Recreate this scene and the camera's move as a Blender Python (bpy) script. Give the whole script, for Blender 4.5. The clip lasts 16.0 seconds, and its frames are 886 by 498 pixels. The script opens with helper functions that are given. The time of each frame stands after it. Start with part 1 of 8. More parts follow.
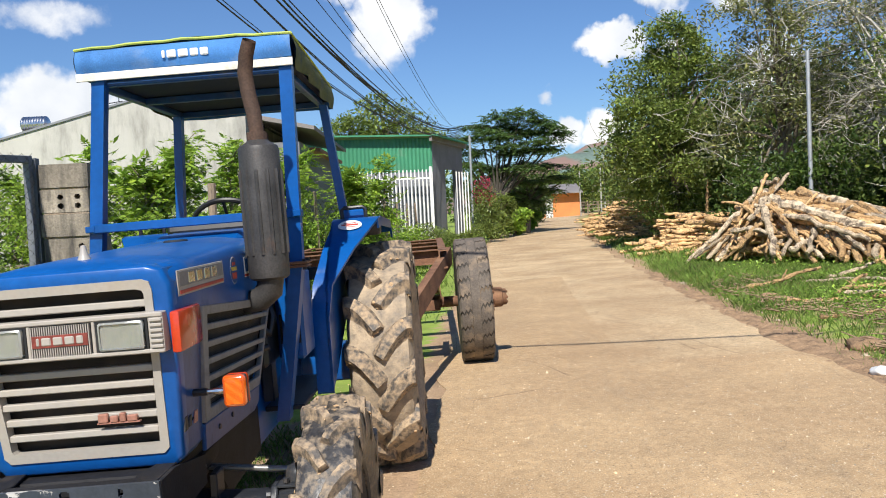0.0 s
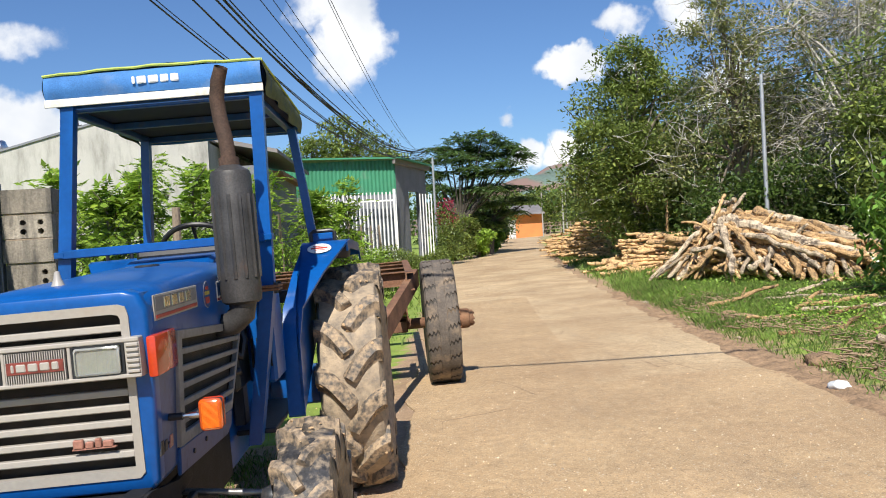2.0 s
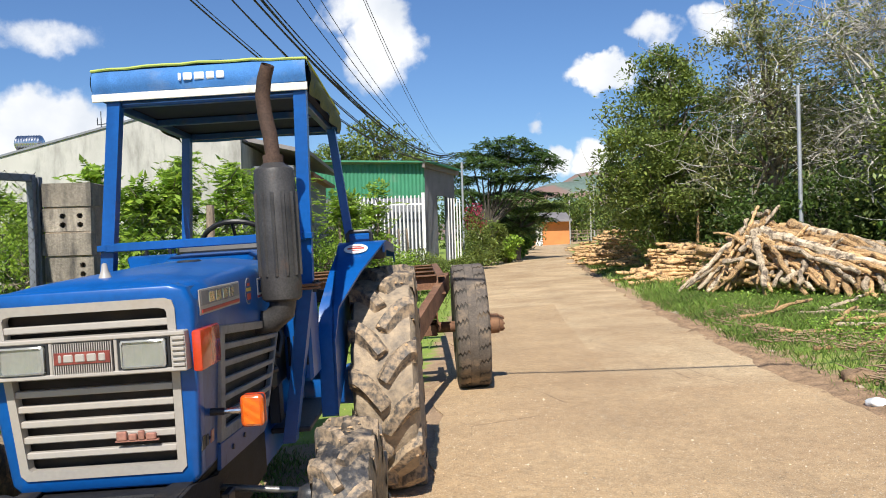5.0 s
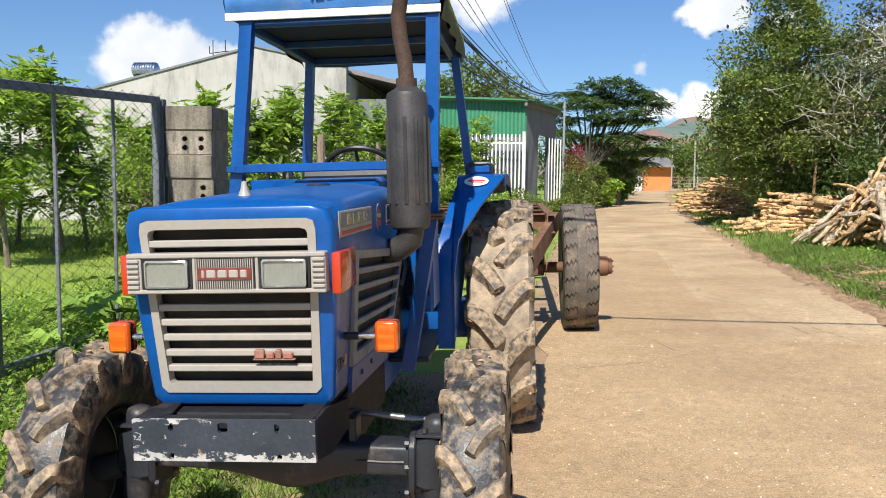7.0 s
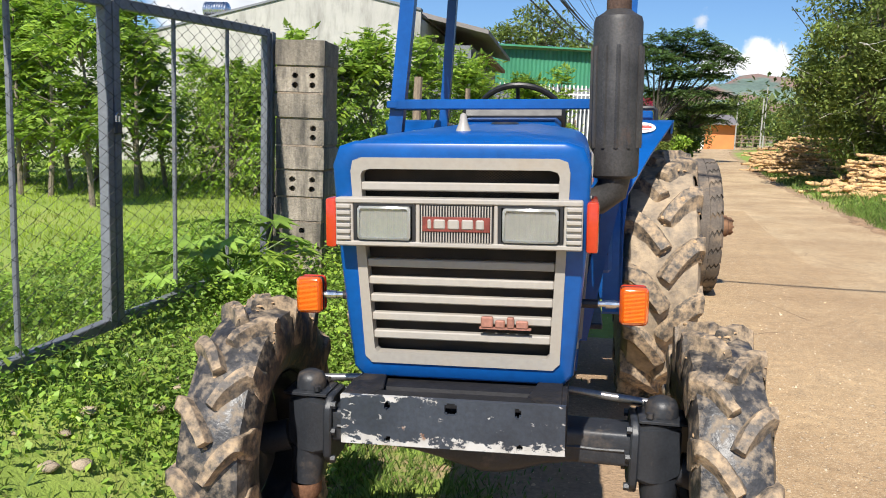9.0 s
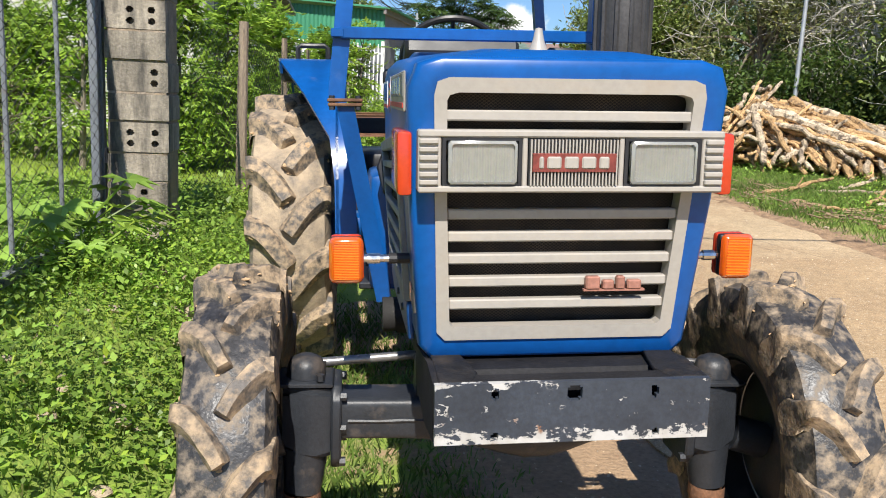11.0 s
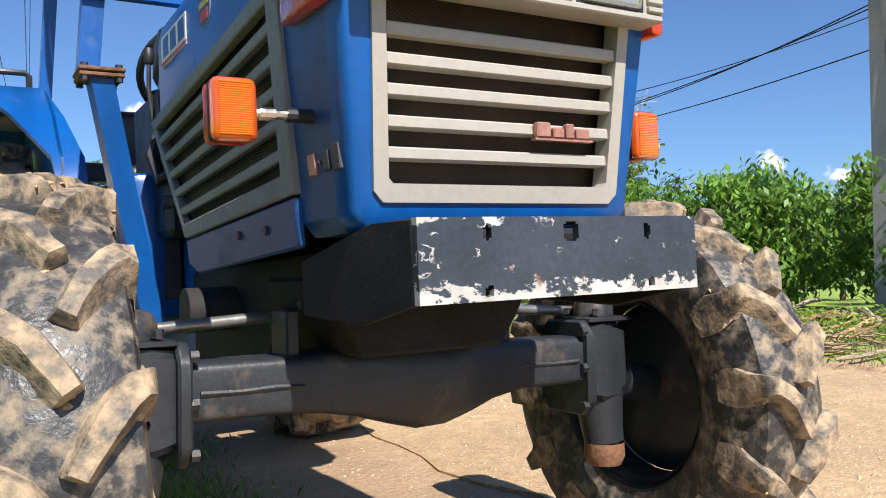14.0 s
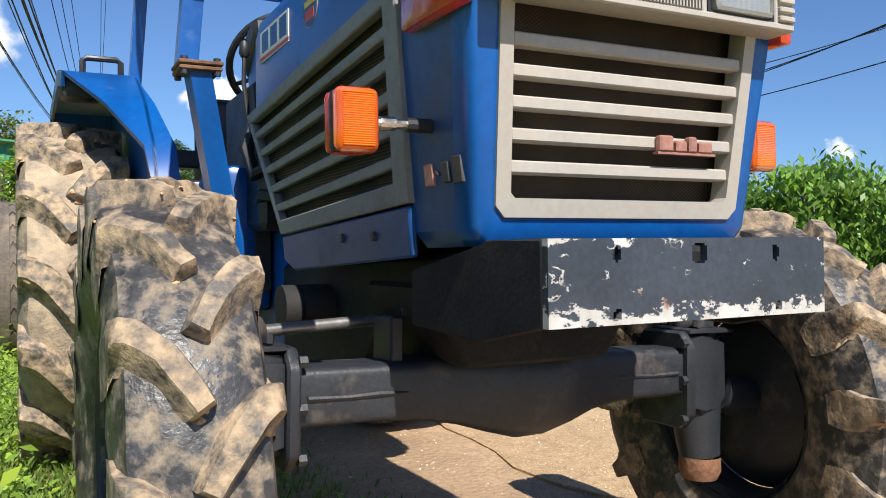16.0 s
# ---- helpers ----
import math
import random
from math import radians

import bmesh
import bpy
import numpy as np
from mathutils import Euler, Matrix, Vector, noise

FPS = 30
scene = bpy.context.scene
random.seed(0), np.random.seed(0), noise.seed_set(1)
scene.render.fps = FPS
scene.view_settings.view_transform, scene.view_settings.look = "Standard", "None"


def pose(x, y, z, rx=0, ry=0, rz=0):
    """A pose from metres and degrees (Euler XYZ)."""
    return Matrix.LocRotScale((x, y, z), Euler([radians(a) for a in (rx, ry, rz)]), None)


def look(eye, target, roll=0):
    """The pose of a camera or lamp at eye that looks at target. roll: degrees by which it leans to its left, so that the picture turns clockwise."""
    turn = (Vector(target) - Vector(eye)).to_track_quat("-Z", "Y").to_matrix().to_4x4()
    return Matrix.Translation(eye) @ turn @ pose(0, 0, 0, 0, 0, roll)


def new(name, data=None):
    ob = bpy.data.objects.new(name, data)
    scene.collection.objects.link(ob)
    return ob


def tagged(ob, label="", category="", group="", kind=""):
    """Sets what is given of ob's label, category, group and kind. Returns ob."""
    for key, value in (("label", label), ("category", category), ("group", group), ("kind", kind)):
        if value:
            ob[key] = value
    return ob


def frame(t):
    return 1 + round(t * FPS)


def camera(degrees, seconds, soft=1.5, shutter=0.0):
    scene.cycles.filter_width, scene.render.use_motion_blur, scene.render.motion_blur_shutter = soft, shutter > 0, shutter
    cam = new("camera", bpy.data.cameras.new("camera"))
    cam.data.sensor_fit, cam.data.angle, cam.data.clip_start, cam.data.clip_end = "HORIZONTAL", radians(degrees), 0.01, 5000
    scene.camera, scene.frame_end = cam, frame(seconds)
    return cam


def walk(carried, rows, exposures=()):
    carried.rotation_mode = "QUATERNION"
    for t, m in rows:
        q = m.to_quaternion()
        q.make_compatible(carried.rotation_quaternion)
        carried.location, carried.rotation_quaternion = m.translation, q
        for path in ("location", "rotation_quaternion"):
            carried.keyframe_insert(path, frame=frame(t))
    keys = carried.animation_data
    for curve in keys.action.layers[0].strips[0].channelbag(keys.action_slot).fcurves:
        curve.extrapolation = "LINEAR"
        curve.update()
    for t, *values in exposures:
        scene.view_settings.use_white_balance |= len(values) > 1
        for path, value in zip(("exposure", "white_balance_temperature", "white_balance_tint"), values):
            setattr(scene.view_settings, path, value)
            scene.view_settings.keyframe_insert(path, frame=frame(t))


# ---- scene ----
cam = camera(56.5, 16.0, 1.0)
PATH = [
    (0, (1.103, -2.41, 1.541), (1.124, -0.412, 1.452), -4.7),
    (0.5, (1.097, -2.435, 1.54), (1.128, -0.437, 1.446), -4.9),
    (1, (1.096, -2.451, 1.54), (1.157, -0.453, 1.462), -4.8),
    (1.5, (1.089, -2.462, 1.544), (1.182, -0.465, 1.483), -5.0),
    (2, (1.07, -2.466, 1.547), (1.184, -0.47, 1.503), -5.2),
    (2.5, (1.056, -2.458, 1.551), (1.161, -0.461, 1.524), -4.7),
    (3, (1.056, -2.459, 1.553), (1.158, -0.461, 1.538), -4.8),
    (5.3, (0.985, -2.444, 1.542), (1.026, -0.445, 1.507), -3.5),
    (5.5, (0.969, -2.443, 1.547), (1.0, -0.444, 1.492), -3.4),
    (6, (0.936, -2.443, 1.54), (0.946, -0.445, 1.446), -2.9),
    (6.5, (0.905, -2.438, 1.526), (0.863, -0.443, 1.391), -1.8),
    (7, (0.848, -2.341, 1.513), (0.671, -0.356, 1.35), -1.4),
    (7.5, (0.783, -2.188, 1.528), (0.475, -0.217, 1.388), -1.2),
    (8, (0.686, -2.101, 1.518), (0.315, -0.141, 1.368), -0.7),
    (8.5, (0.462, -2.024, 1.517), (0.109, -0.064, 1.331), -0.7),
    (9, (0.257, -1.967, 1.476), (-0.033, -0.008, 1.199), 0.2),
    (9.2, (0.199, -1.911, 1.446), (-0.069, 0.046, 1.131), 0.5),
    (11.3, (-0.557, -1.461, 1.366), (-0.178, 0.468, 1.001), 0.6),
    (11.5, (-0.62, -1.385, 1.349), (-0.155, 0.528, 0.994), 0.6),
    (11.9, (-0.717, -1.254, 1.32), (-0.089, 0.617, 0.993), 1.5),
    (12, (-0.739, -1.23, 1.313), (-0.07, 0.626, 0.985), 2.2),
    (12.5, (-0.853, -1.11, 1.144), (-0.019, 0.676, 0.806), 3.0),
    (13, (-0.884, -1.038, 0.965), (0.1, 0.678, 0.673), 0.9),
    (13.5, (-0.841, -1.027, 0.771), (0.192, 0.684, 0.723), -2.0),
    (14, (-0.843, -1.057, 0.772), (0.219, 0.637, 0.823), -2.5),
    (14.5, (-0.835, -1.047, 0.765), (0.25, 0.632, 0.827), -1.4),
    (15, (-0.841, -1.026, 0.764), (0.246, 0.652, 0.808), -0.9),
    (15.5, (-0.874, -0.999, 0.789), (0.164, 0.711, 0.808), -1.2),
    (16, (-0.918, -0.987, 0.829), (0.029, 0.775, 0.838), -0.8),
]
TILT = Matrix.Rotation(radians(-2.0), 4, "Y")   # the road falls two degrees to the tractor's verge
walk(cam, [(t, TILT @ look(eye, target, roll)) for t, eye, target, roll in PATH], [(0, 0.40), (9, 0.48), (11.5, 0.54), (12.2, 0.56), (13, 0.82), (14.5, 0.66), (16, 0.62)])

# ---- light: clear tropical noon-ish sky, sun ahead of the tractor, high ----
SUN_EL, SUN_AZ = 47.0, 187.0          # elevation; compass turn of the sun from +y towards +x
sun_dir = Vector((math.sin(radians(SUN_AZ)) * math.cos(radians(SUN_EL)),
                  math.cos(radians(SUN_AZ)) * math.cos(radians(SUN_EL)), math.sin(radians(SUN_EL))))
sun_data = bpy.data.lights.new("sun", "SUN")
sun_data.energy, sun_data.angle, sun_data.color = 5.0, radians(0.53), (1.0, 0.95, 0.87)
sun = new("sun", sun_data)
sun.matrix_world = look((0, -30, 40), Vector((0, -30, 40)) - sun_dir)

world = bpy.data.worlds.new("sky")
scene.world = world
world.use_nodes = True


def build_sky(nt):
    n, l = nt.nodes, nt.links
    n.clear()
    out = n.new("ShaderNodeOutputWorld")
    bg = n.new("ShaderNodeBackground")
    sky = n.new("ShaderNodeTexSky")
    sky.sky_type, sky.sun_disc = "NISHITA", False
    sky.sun_elevation, sky.sun_rotation = radians(SUN_EL), radians(SUN_AZ)
    sky.air_density, sky.dust_density, sky.ozone_density = 1.0, 0.35, 1.8
    bg.inputs["Strength"].default_value = 0.064
    tc = n.new("ShaderNodeTexCoord")
    nor = n.new("ShaderNodeVectorMath"); nor.operation = "NORMALIZE"
    l.new(tc.outputs["Generated"], nor.inputs[0])
    # the cloud outlines are bent by two sizes of noise
    view = nor
    for size, amount in ((6.0, 0.045), (22.0, 0.040), (70.0, 0.020)):
        w = n.new("ShaderNodeTexNoise")
        w.inputs["Scale"].default_value, w.inputs["Detail"].default_value = size, 3.0
        l.new(nor.outputs[0], w.inputs["Vector"])
        half = n.new("ShaderNodeVectorMath"); half.operation = "SUBTRACT"; half.inputs[1].default_value = (0.5, 0.5, 0.5)
        l.new(w.outputs["Color"], half.inputs[0])
        ma = n.new("ShaderNodeVectorMath"); ma.operation = "MULTIPLY_ADD"; ma.inputs[1].default_value = (amount,) * 3
        l.new(half.outputs[0], ma.inputs[0]); l.new(view.outputs[0], ma.inputs[2])
        view = ma
    nz = n.new("ShaderNodeTexNoise")
    nz.inputs["Scale"].default_value, nz.inputs["Detail"].default_value, nz.inputs["Roughness"].default_value = 16.0, 10.0, 0.62
    l.new(nor.outputs[0], nz.inputs["Vector"])
    broad = n.new("ShaderNodeTexNoise")
    broad.inputs["Scale"].default_value, broad.inputs["Detail"].default_value = 7.0, 6.0
    l.new(nor.outputs[0], broad.inputs["Vector"])
    total = None
    # cumulus clouds: azimuth from +y towards +x, elevation, half width (degrees), weight
    for az, el, wide, tall, gain in CLOUDS:
        a, e = radians(az), radians(el)
        c = Vector((math.sin(a) * math.cos(e), math.cos(a) * math.cos(e), math.sin(e)))
        side = Vector((math.cos(a), -math.sin(a), 0))
        up = side.cross(c)
        terms = []
        for axis, size in ((side, wide), (up, tall)):
            d = n.new("ShaderNodeVectorMath"); d.operation = "DOT_PRODUCT"
            d.inputs[1].default_value = axis / math.sin(radians(size))
            l.new(view.outputs[0], d.inputs[0])
            off = n.new("ShaderNodeMath"); off.operation = "SUBTRACT"
            off.inputs[1].default_value = c.dot(axis) / math.sin(radians(size))
            l.new(d.outputs["Value"], off.inputs[0])
            sq = n.new("ShaderNodeMath"); sq.operation = "MULTIPLY"
            l.new(off.outputs[0], sq.inputs[0]); l.new(off.outputs[0], sq.inputs[1])
            terms.append(sq)
        front = n.new("ShaderNodeVectorMath"); front.operation = "DOT_PRODUCT"
        front.inputs[1].default_value = c
        l.new(nor.outputs[0], front.inputs[0])
        ahead = n.new("ShaderNodeMath"); ahead.operation = "GREATER_THAN"; ahead.inputs[1].default_value = 0.0
        l.new(front.outputs["Value"], ahead.inputs[0])
        s = n.new("ShaderNodeMath"); s.operation = "ADD"
        l.new(terms[0].outputs[0], s.inputs[0]); l.new(terms[1].outputs[0], s.inputs[1])
        inv = n.new("ShaderNodeMath"); inv.operation = "SUBTRACT"; inv.inputs[0].default_value = 1.0; inv.use_clamp = True
        l.new(s.outputs[0], inv.inputs[1])
        g = n.new("ShaderNodeMath"); g.operation = "MULTIPLY"; g.inputs[1].default_value = gain
        l.new(inv.outputs[0], g.inputs[0])
        g2 = n.new("ShaderNodeMath"); g2.operation = "MULTIPLY"
        l.new(g.outputs[0], g2.inputs[0]); l.new(ahead.outputs[0], g2.inputs[1])
        if total is None:
            total = g2
        else:
            t2 = n.new("ShaderNodeMath"); t2.operation = "MAXIMUM"
            l.new(total.outputs[0], t2.inputs[0]); l.new(g2.outputs[0], t2.inputs[1])
            total = t2
    # ragged edge: blob weight plus noise
    mixn = n.new("ShaderNodeMath"); mixn.operation = "MULTIPLY_ADD"
    mixn.inputs[1].default_value, mixn.inputs[2].default_value = 1.1, -0.55
    l.new(nz.outputs["Fac"], mixn.inputs[0])
    add = n.new("ShaderNodeMath"); add.operation = "ADD"
    l.new(total.outputs[0], add.inputs[0]); l.new(mixn.outputs[0], add.inputs[1])
    ramp = n.new("ShaderNodeMapRange"); ramp.interpolation_type = "SMOOTHSTEP"
    ramp.inputs["From Min"].default_value, ramp.inputs["From Max"].default_value = 0.24, 0.80
    l.new(add.outputs[0], ramp.inputs["Value"])
    # cloud shade: bright billows, blue-grey hollows
    shade = n.new("ShaderNodeMapRange")
    shade.inputs["From Min"].default_value, shade.inputs["From Max"].default_value = 0.35, 0.62
    l.new(broad.outputs["Fac"], shade.inputs["Value"])
    col = n.new("ShaderNodeMix"); col.data_type = "RGBA"
    col.inputs["A"].default_value, col.inputs["B"].default_value = (8.6, 9.3, 10.4, 1), (13.6, 13.6, 13.6, 1)
    l.new(shade.outputs["Result"], col.inputs["Factor"])
    mix = n.new("ShaderNodeMix"); mix.data_type = "RGBA"
    l.new(ramp.outputs["Result"], mix.inputs["Factor"])
    deep = n.new("ShaderNodeMix"); deep.data_type, deep.blend_type = "RGBA", "MULTIPLY"
    deep.inputs["Factor"].default_value = 1.0
    deep.inputs["B"].default_value = (0.75, 1.0, 1.36, 1)
    l.new(sky.outputs["Color"], deep.inputs["A"])
    l.new(deep.outputs["Result"], mix.inputs["A"]); l.new(col.outputs["Result"], mix.inputs["B"])
    l.new(mix.outputs["Result"], bg.inputs["Color"])
    l.new(bg.outputs[0], out.inputs["Surface"])


CLOUDS = [(-2.4, 13.6, 3.0, 4.4, 1.15), (-4.4, 15.6, 2.6, 2.2, .9), (-24.5, 13.2, 5.5, 1.5, .62), (-23.6, 7.2, 5.2, 3.6, 1.3), (-19.2, 6.4, 4.0, 3.0, 1.2),
          (12.7, 10.7, 2.7, 1.5, 1.15), (16.4, 10.1, 1.6, 1.0, .95), (16.0, 13.2, 2.0, 1.3, .8), (8.1, 7.3, 1.1, .75, .75), (12.0, 5.0, 2.2, 1.8, 1.15), (9.2, 4.9, 1.9, 1.3, 1.0),
          (23.0, 8.0, 3.2, 2.8, .9), (20.0, 13.0, 2.6, 1.6, .8), (58.2, 6.9, 1.6, .9, .9), (54.2, 7.8, 1.5, .7, .8), (-38.0, 8.6, 3.4, 2.6, 1.1), (-60, 14, 12, 6, .9),
          (-110, 20, 18, 8, .8), (120, 24, 16, 7, .8), (180, 14, 20, 6, .8)]
build_sky(world.node_tree)

# ---- materials ----
def ramp_node(nt, fac, stops):
    r = nt.nodes.new("ShaderNodeValToRGB")
    r.color_ramp.elements[0].position, r.color_ramp.elements[0].color = stops[0][0], (*stops[0][1], 1)
    r.color_ramp.elements[1].position, r.color_ramp.elements[1].color = stops[-1][0], (*stops[-1][1], 1)
    for p, c in stops[1:-1]:
        e = r.color_ramp.elements.new(p)
        e.color = (*c, 1)
    nt.links.new(fac, r.inputs["Fac"])
    return r.outputs["Color"]


def noise_node(nt, scale, detail=4.0, rough=0.55, coords=None, stretch=None):
    tx = nt.nodes.new("ShaderNodeTexNoise")
    tx.inputs["Scale"].default_value, tx.inputs["Detail"].default_value, tx.inputs["Roughness"].default_value = scale, detail, rough
    src = coords or nt.nodes.new("ShaderNodeTexCoord").outputs["Object"]
    if stretch:
        mp = nt.nodes.new("ShaderNodeMapping")
        mp.inputs["Scale"].default_value = stretch
        nt.links.new(src, mp.inputs["Vector"])
        src = mp.outputs["Vector"]
    nt.links.new(src, tx.inputs["Vector"])
    return tx.outputs["Fac"]


def mixed(nt, fac, a, b):
    m = nt.nodes.new("ShaderNodeMix")
    m.data_type = "RGBA"
    for key, v in (("Factor", fac), ("A", a), ("B", b)):
        if isinstance(v, tuple):
            m.inputs[key].default_value = (*v, 1)
        elif isinstance(v, (int, float)):
            m.inputs[key].default_value = v
        else:
            nt.links.new(v, m.inputs[key])
    return m.outputs["Result"]


def remap(nt, v, lo, hi, a=0.0, b=1.0):
    m = nt.nodes.new("ShaderNodeMapRange")
    for key, x in zip(("From Min", "From Max", "To Min", "To Max"), (lo, hi, a, b)):
        m.inputs[key].default_value = x
    nt.links.new(v, m.inputs["Value"])
    return m.outputs["Result"]


def mat(name, base, rough=0.6, metal=0.0, var=0.18, scale=7.0, grain=70.0, bump=0.15, depth=0.004, dirt=None, each=0.0, stretch=None, spec=0.5):
    """Surface with broad tone variation, fine grain, relief and, if given, dirt = (colour, low, high, scale)."""
    m = bpy.data.materials.new(name)
    m.use_nodes = True
    nt = m.node_tree
    b = nt.nodes["Principled BSDF"]
    dark = tuple(c * (1 - var) for c in base)
    lite = tuple(min(1, c * (1 + var)) for c in base)
    big = noise_node(nt, scale, 5.0, 0.6, stretch=stretch)
    col = ramp_node(nt, big, ((0.3, dark), (0.7, lite)))
    fine = noise_node(nt, grain, 3.0, 0.6, stretch=stretch)
    f = remap(nt, fine, 0.3, 0.7, 1 - var * 0.7, 1 + var * 0.7)
    mul = nt.nodes.new("ShaderNodeMix")
    mul.data_type, mul.blend_type = "RGBA", "MULTIPLY"
    mul.inputs["Factor"].default_value = 1.0
    nt.links.new(col, mul.inputs["A"])
    nt.links.new(f, mul.inputs["B"])
    col = mul.outputs["Result"]
    if each:
        oi = nt.nodes.new("ShaderNodeObjectInfo")
        hs = nt.nodes.new("ShaderNodeHueSaturation")
        nt.links.new(remap(nt, oi.outputs["Random"], 0, 1, 1 - each, 1 + each), hs.inputs["Value"])
        nt.links.new(col, hs.inputs["Color"])
        col = hs.outputs["Color"]
    rough_out = remap(nt, big, 0.3, 0.7, max(0.02, rough - 0.1), min(1, rough + 0.1))
    if dirt:
        dn = noise_node(nt, dirt[3], 8.0, 0.65, stretch=dirt[4] if len(dirt) > 4 else None)
        fac = remap(nt, dn, dirt[1], dirt[2])
        col = mixed(nt, fac, col, dirt[0])
        rough_out = remap(nt, fac, 0, 1, rough, 0.92)
    nt.links.new(col, b.inputs["Base Color"])
    nt.links.new(rough_out, b.inputs["Roughness"])
    b.inputs["Metallic"].default_value = metal
    b.inputs["Specular IOR Level"].default_value = spec
    if bump:
        bp = nt.nodes.new("ShaderNodeBump")
        bp.inputs["Strength"].default_value, bp.inputs["Distance"].default_value = bump, depth
        nt.links.new(fine, bp.inputs["Height"])
        nt.links.new(bp.outputs["Normal"], b.inputs["Normal"])
    return m


def leafy(name, base, var=0.35, trans=0.25, rough=0.45, dry=None):
    """Leaves: tone varies from leaf to leaf, and some light passes through."""
    m = bpy.data.materials.new(name)
    m.use_nodes = True
    nt = m.node_tree
    b = nt.nodes["Principled BSDF"]
    geo = nt.nodes.new("ShaderNodeNewGeometry")
    stops = [(0.0, tuple(c * (1 - var) for c in base)), (0.75, tuple(c * (1 + var) for c in base)), (1.0, dry or (base[0] * 1.6, base[1] * 1.35, base[2]))]
    col = ramp_node(nt, geo.outputs["Random Per Island"], stops)
    big = noise_node(nt, 0.9, 3.0)
    f = remap(nt, big, 0.3, 0.7, 0.7, 1.25)
    mul = nt.nodes.new("ShaderNodeMix")
    mul.data_type, mul.blend_type = "RGBA", "MULTIPLY"
    mul.inputs["Factor"].default_value = 1.0
    nt.links.new(col, mul.inputs["A"]); nt.links.new(f, mul.inputs["B"])
    col = mul.outputs["Result"]
    nt.links.new(col, b.inputs["Base Color"])
    b.inputs["Roughness"].default_value = rough
    tr = nt.nodes.new("ShaderNodeBsdfTranslucent")
    nt.links.new(col, tr.inputs["Color"])
    mx = nt.nodes.new("ShaderNodeMixShader")
    mx.inputs["Fac"].default_value = trans
    nt.links.new(b.outputs[0], mx.inputs[1]); nt.links.new(tr.outputs[0], mx.inputs[2])
    nt.links.new(mx.outputs[0], nt.nodes["Material Output"].inputs["Surface"])
    return m


MUD = (0.42, 0.30, 0.18)
M_BLUE = mat("blue_paint", (0.002, 0.076, 0.295), 0.30, 0, 0.14, 4, 40, 0.03, 0.002, dirt=((0.11, 0.12, 0.13), 0.62, 0.98, 5.0))
# navy for nose sides and print; on the skirts it paints body blue in shade
M_NAVY = mat("navy_and_shaded_blue", (0.010, 0.062, 0.205), 0.38, 0, 0.2, 5, 40, 0.03, 0.002, dirt=((0.16, 0.13, 0.10), 0.55, 0.9, 6.0))
M_SILVER = mat("grey_grille_plastic", (0.375, 0.345, 0.305), 0.42, 0.0, 0.07, 9, 80, 0.05, 0.002, dirt=((0.34, 0.28, 0.21), 0.50, 0.9, 9.0))
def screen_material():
    """Woven wire screen on a flat face: crossed fine wires, dusty in patches; near-black between them paints the
    hollow's shade.
    """
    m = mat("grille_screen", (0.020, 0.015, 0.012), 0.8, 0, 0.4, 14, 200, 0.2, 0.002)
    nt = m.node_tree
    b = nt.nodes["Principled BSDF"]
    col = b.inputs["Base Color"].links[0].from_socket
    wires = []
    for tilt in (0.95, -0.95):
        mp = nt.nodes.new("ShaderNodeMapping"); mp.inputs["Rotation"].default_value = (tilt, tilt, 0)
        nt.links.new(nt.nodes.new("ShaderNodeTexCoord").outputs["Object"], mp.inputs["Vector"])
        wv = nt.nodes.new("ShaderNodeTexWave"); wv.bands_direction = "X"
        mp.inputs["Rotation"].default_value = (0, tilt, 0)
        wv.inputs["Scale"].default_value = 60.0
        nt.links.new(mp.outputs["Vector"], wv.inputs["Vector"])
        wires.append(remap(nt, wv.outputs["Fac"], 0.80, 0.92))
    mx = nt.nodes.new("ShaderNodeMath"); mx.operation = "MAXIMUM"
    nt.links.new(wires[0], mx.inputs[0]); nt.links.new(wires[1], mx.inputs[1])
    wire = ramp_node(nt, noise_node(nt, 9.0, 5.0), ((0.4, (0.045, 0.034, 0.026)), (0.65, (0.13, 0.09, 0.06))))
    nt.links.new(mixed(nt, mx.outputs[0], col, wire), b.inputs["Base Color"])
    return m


# grille grey darkened: shade on the hood sides is in the base, dirt patches over it
M_SIDEGREY = mat("shaded_side_grille_grey", (0.235, 0.228, 0.220), 0.5, 0.0, 0.14, 9, 80, 0.06, 0.002, dirt=((0.15, 0.12, 0.09), 0.50, 0.85, 9.0))
M_DARK = mat("dark_recess", (0.018, 0.017, 0.016), 0.8, 0, 0.3, 20, 200, 0.2, 0.002)
M_MESH = screen_material()
M_RUBBER = mat("muddy_tyre_rubber", (0.040, 0.039, 0.040), 0.40, 0, 0.5, 14, 60, 0.45, 0.005, dirt=((0.30, 0.235, 0.165), 0.47, 0.68, 26.0))
M_RUBBER_REAR = mat("mud_caked_tyre_rubber", (0.13, 0.11, 0.09), 0.6, 0, 0.4, 9, 60, 0.8, 0.006, dirt=((0.42, 0.325, 0.22), 0.26, 0.62, 14.0))
M_LUG = mat("muddy_tread_rubber", (0.085, 0.074, 0.064), 0.6, 0, 0.5, 9, 75, 0.55, 0.006, dirt=((0.43, 0.315, 0.20), 0.40, 0.62, 26.0))
M_MUDLUMP = mat("dried_orange_mud", (0.46, 0.31, 0.175), 0.95, 0, 0.3, 20, 120, 0.8, 0.006)
M_OLDTYRE = mat("worn_truck_tyre", (0.060, 0.052, 0.043), 0.85, 0, 0.3, 6, 90, 0.5, 0.004, dirt=((0.22, 0.15, 0.09), 0.5, 0.75, 5.0))
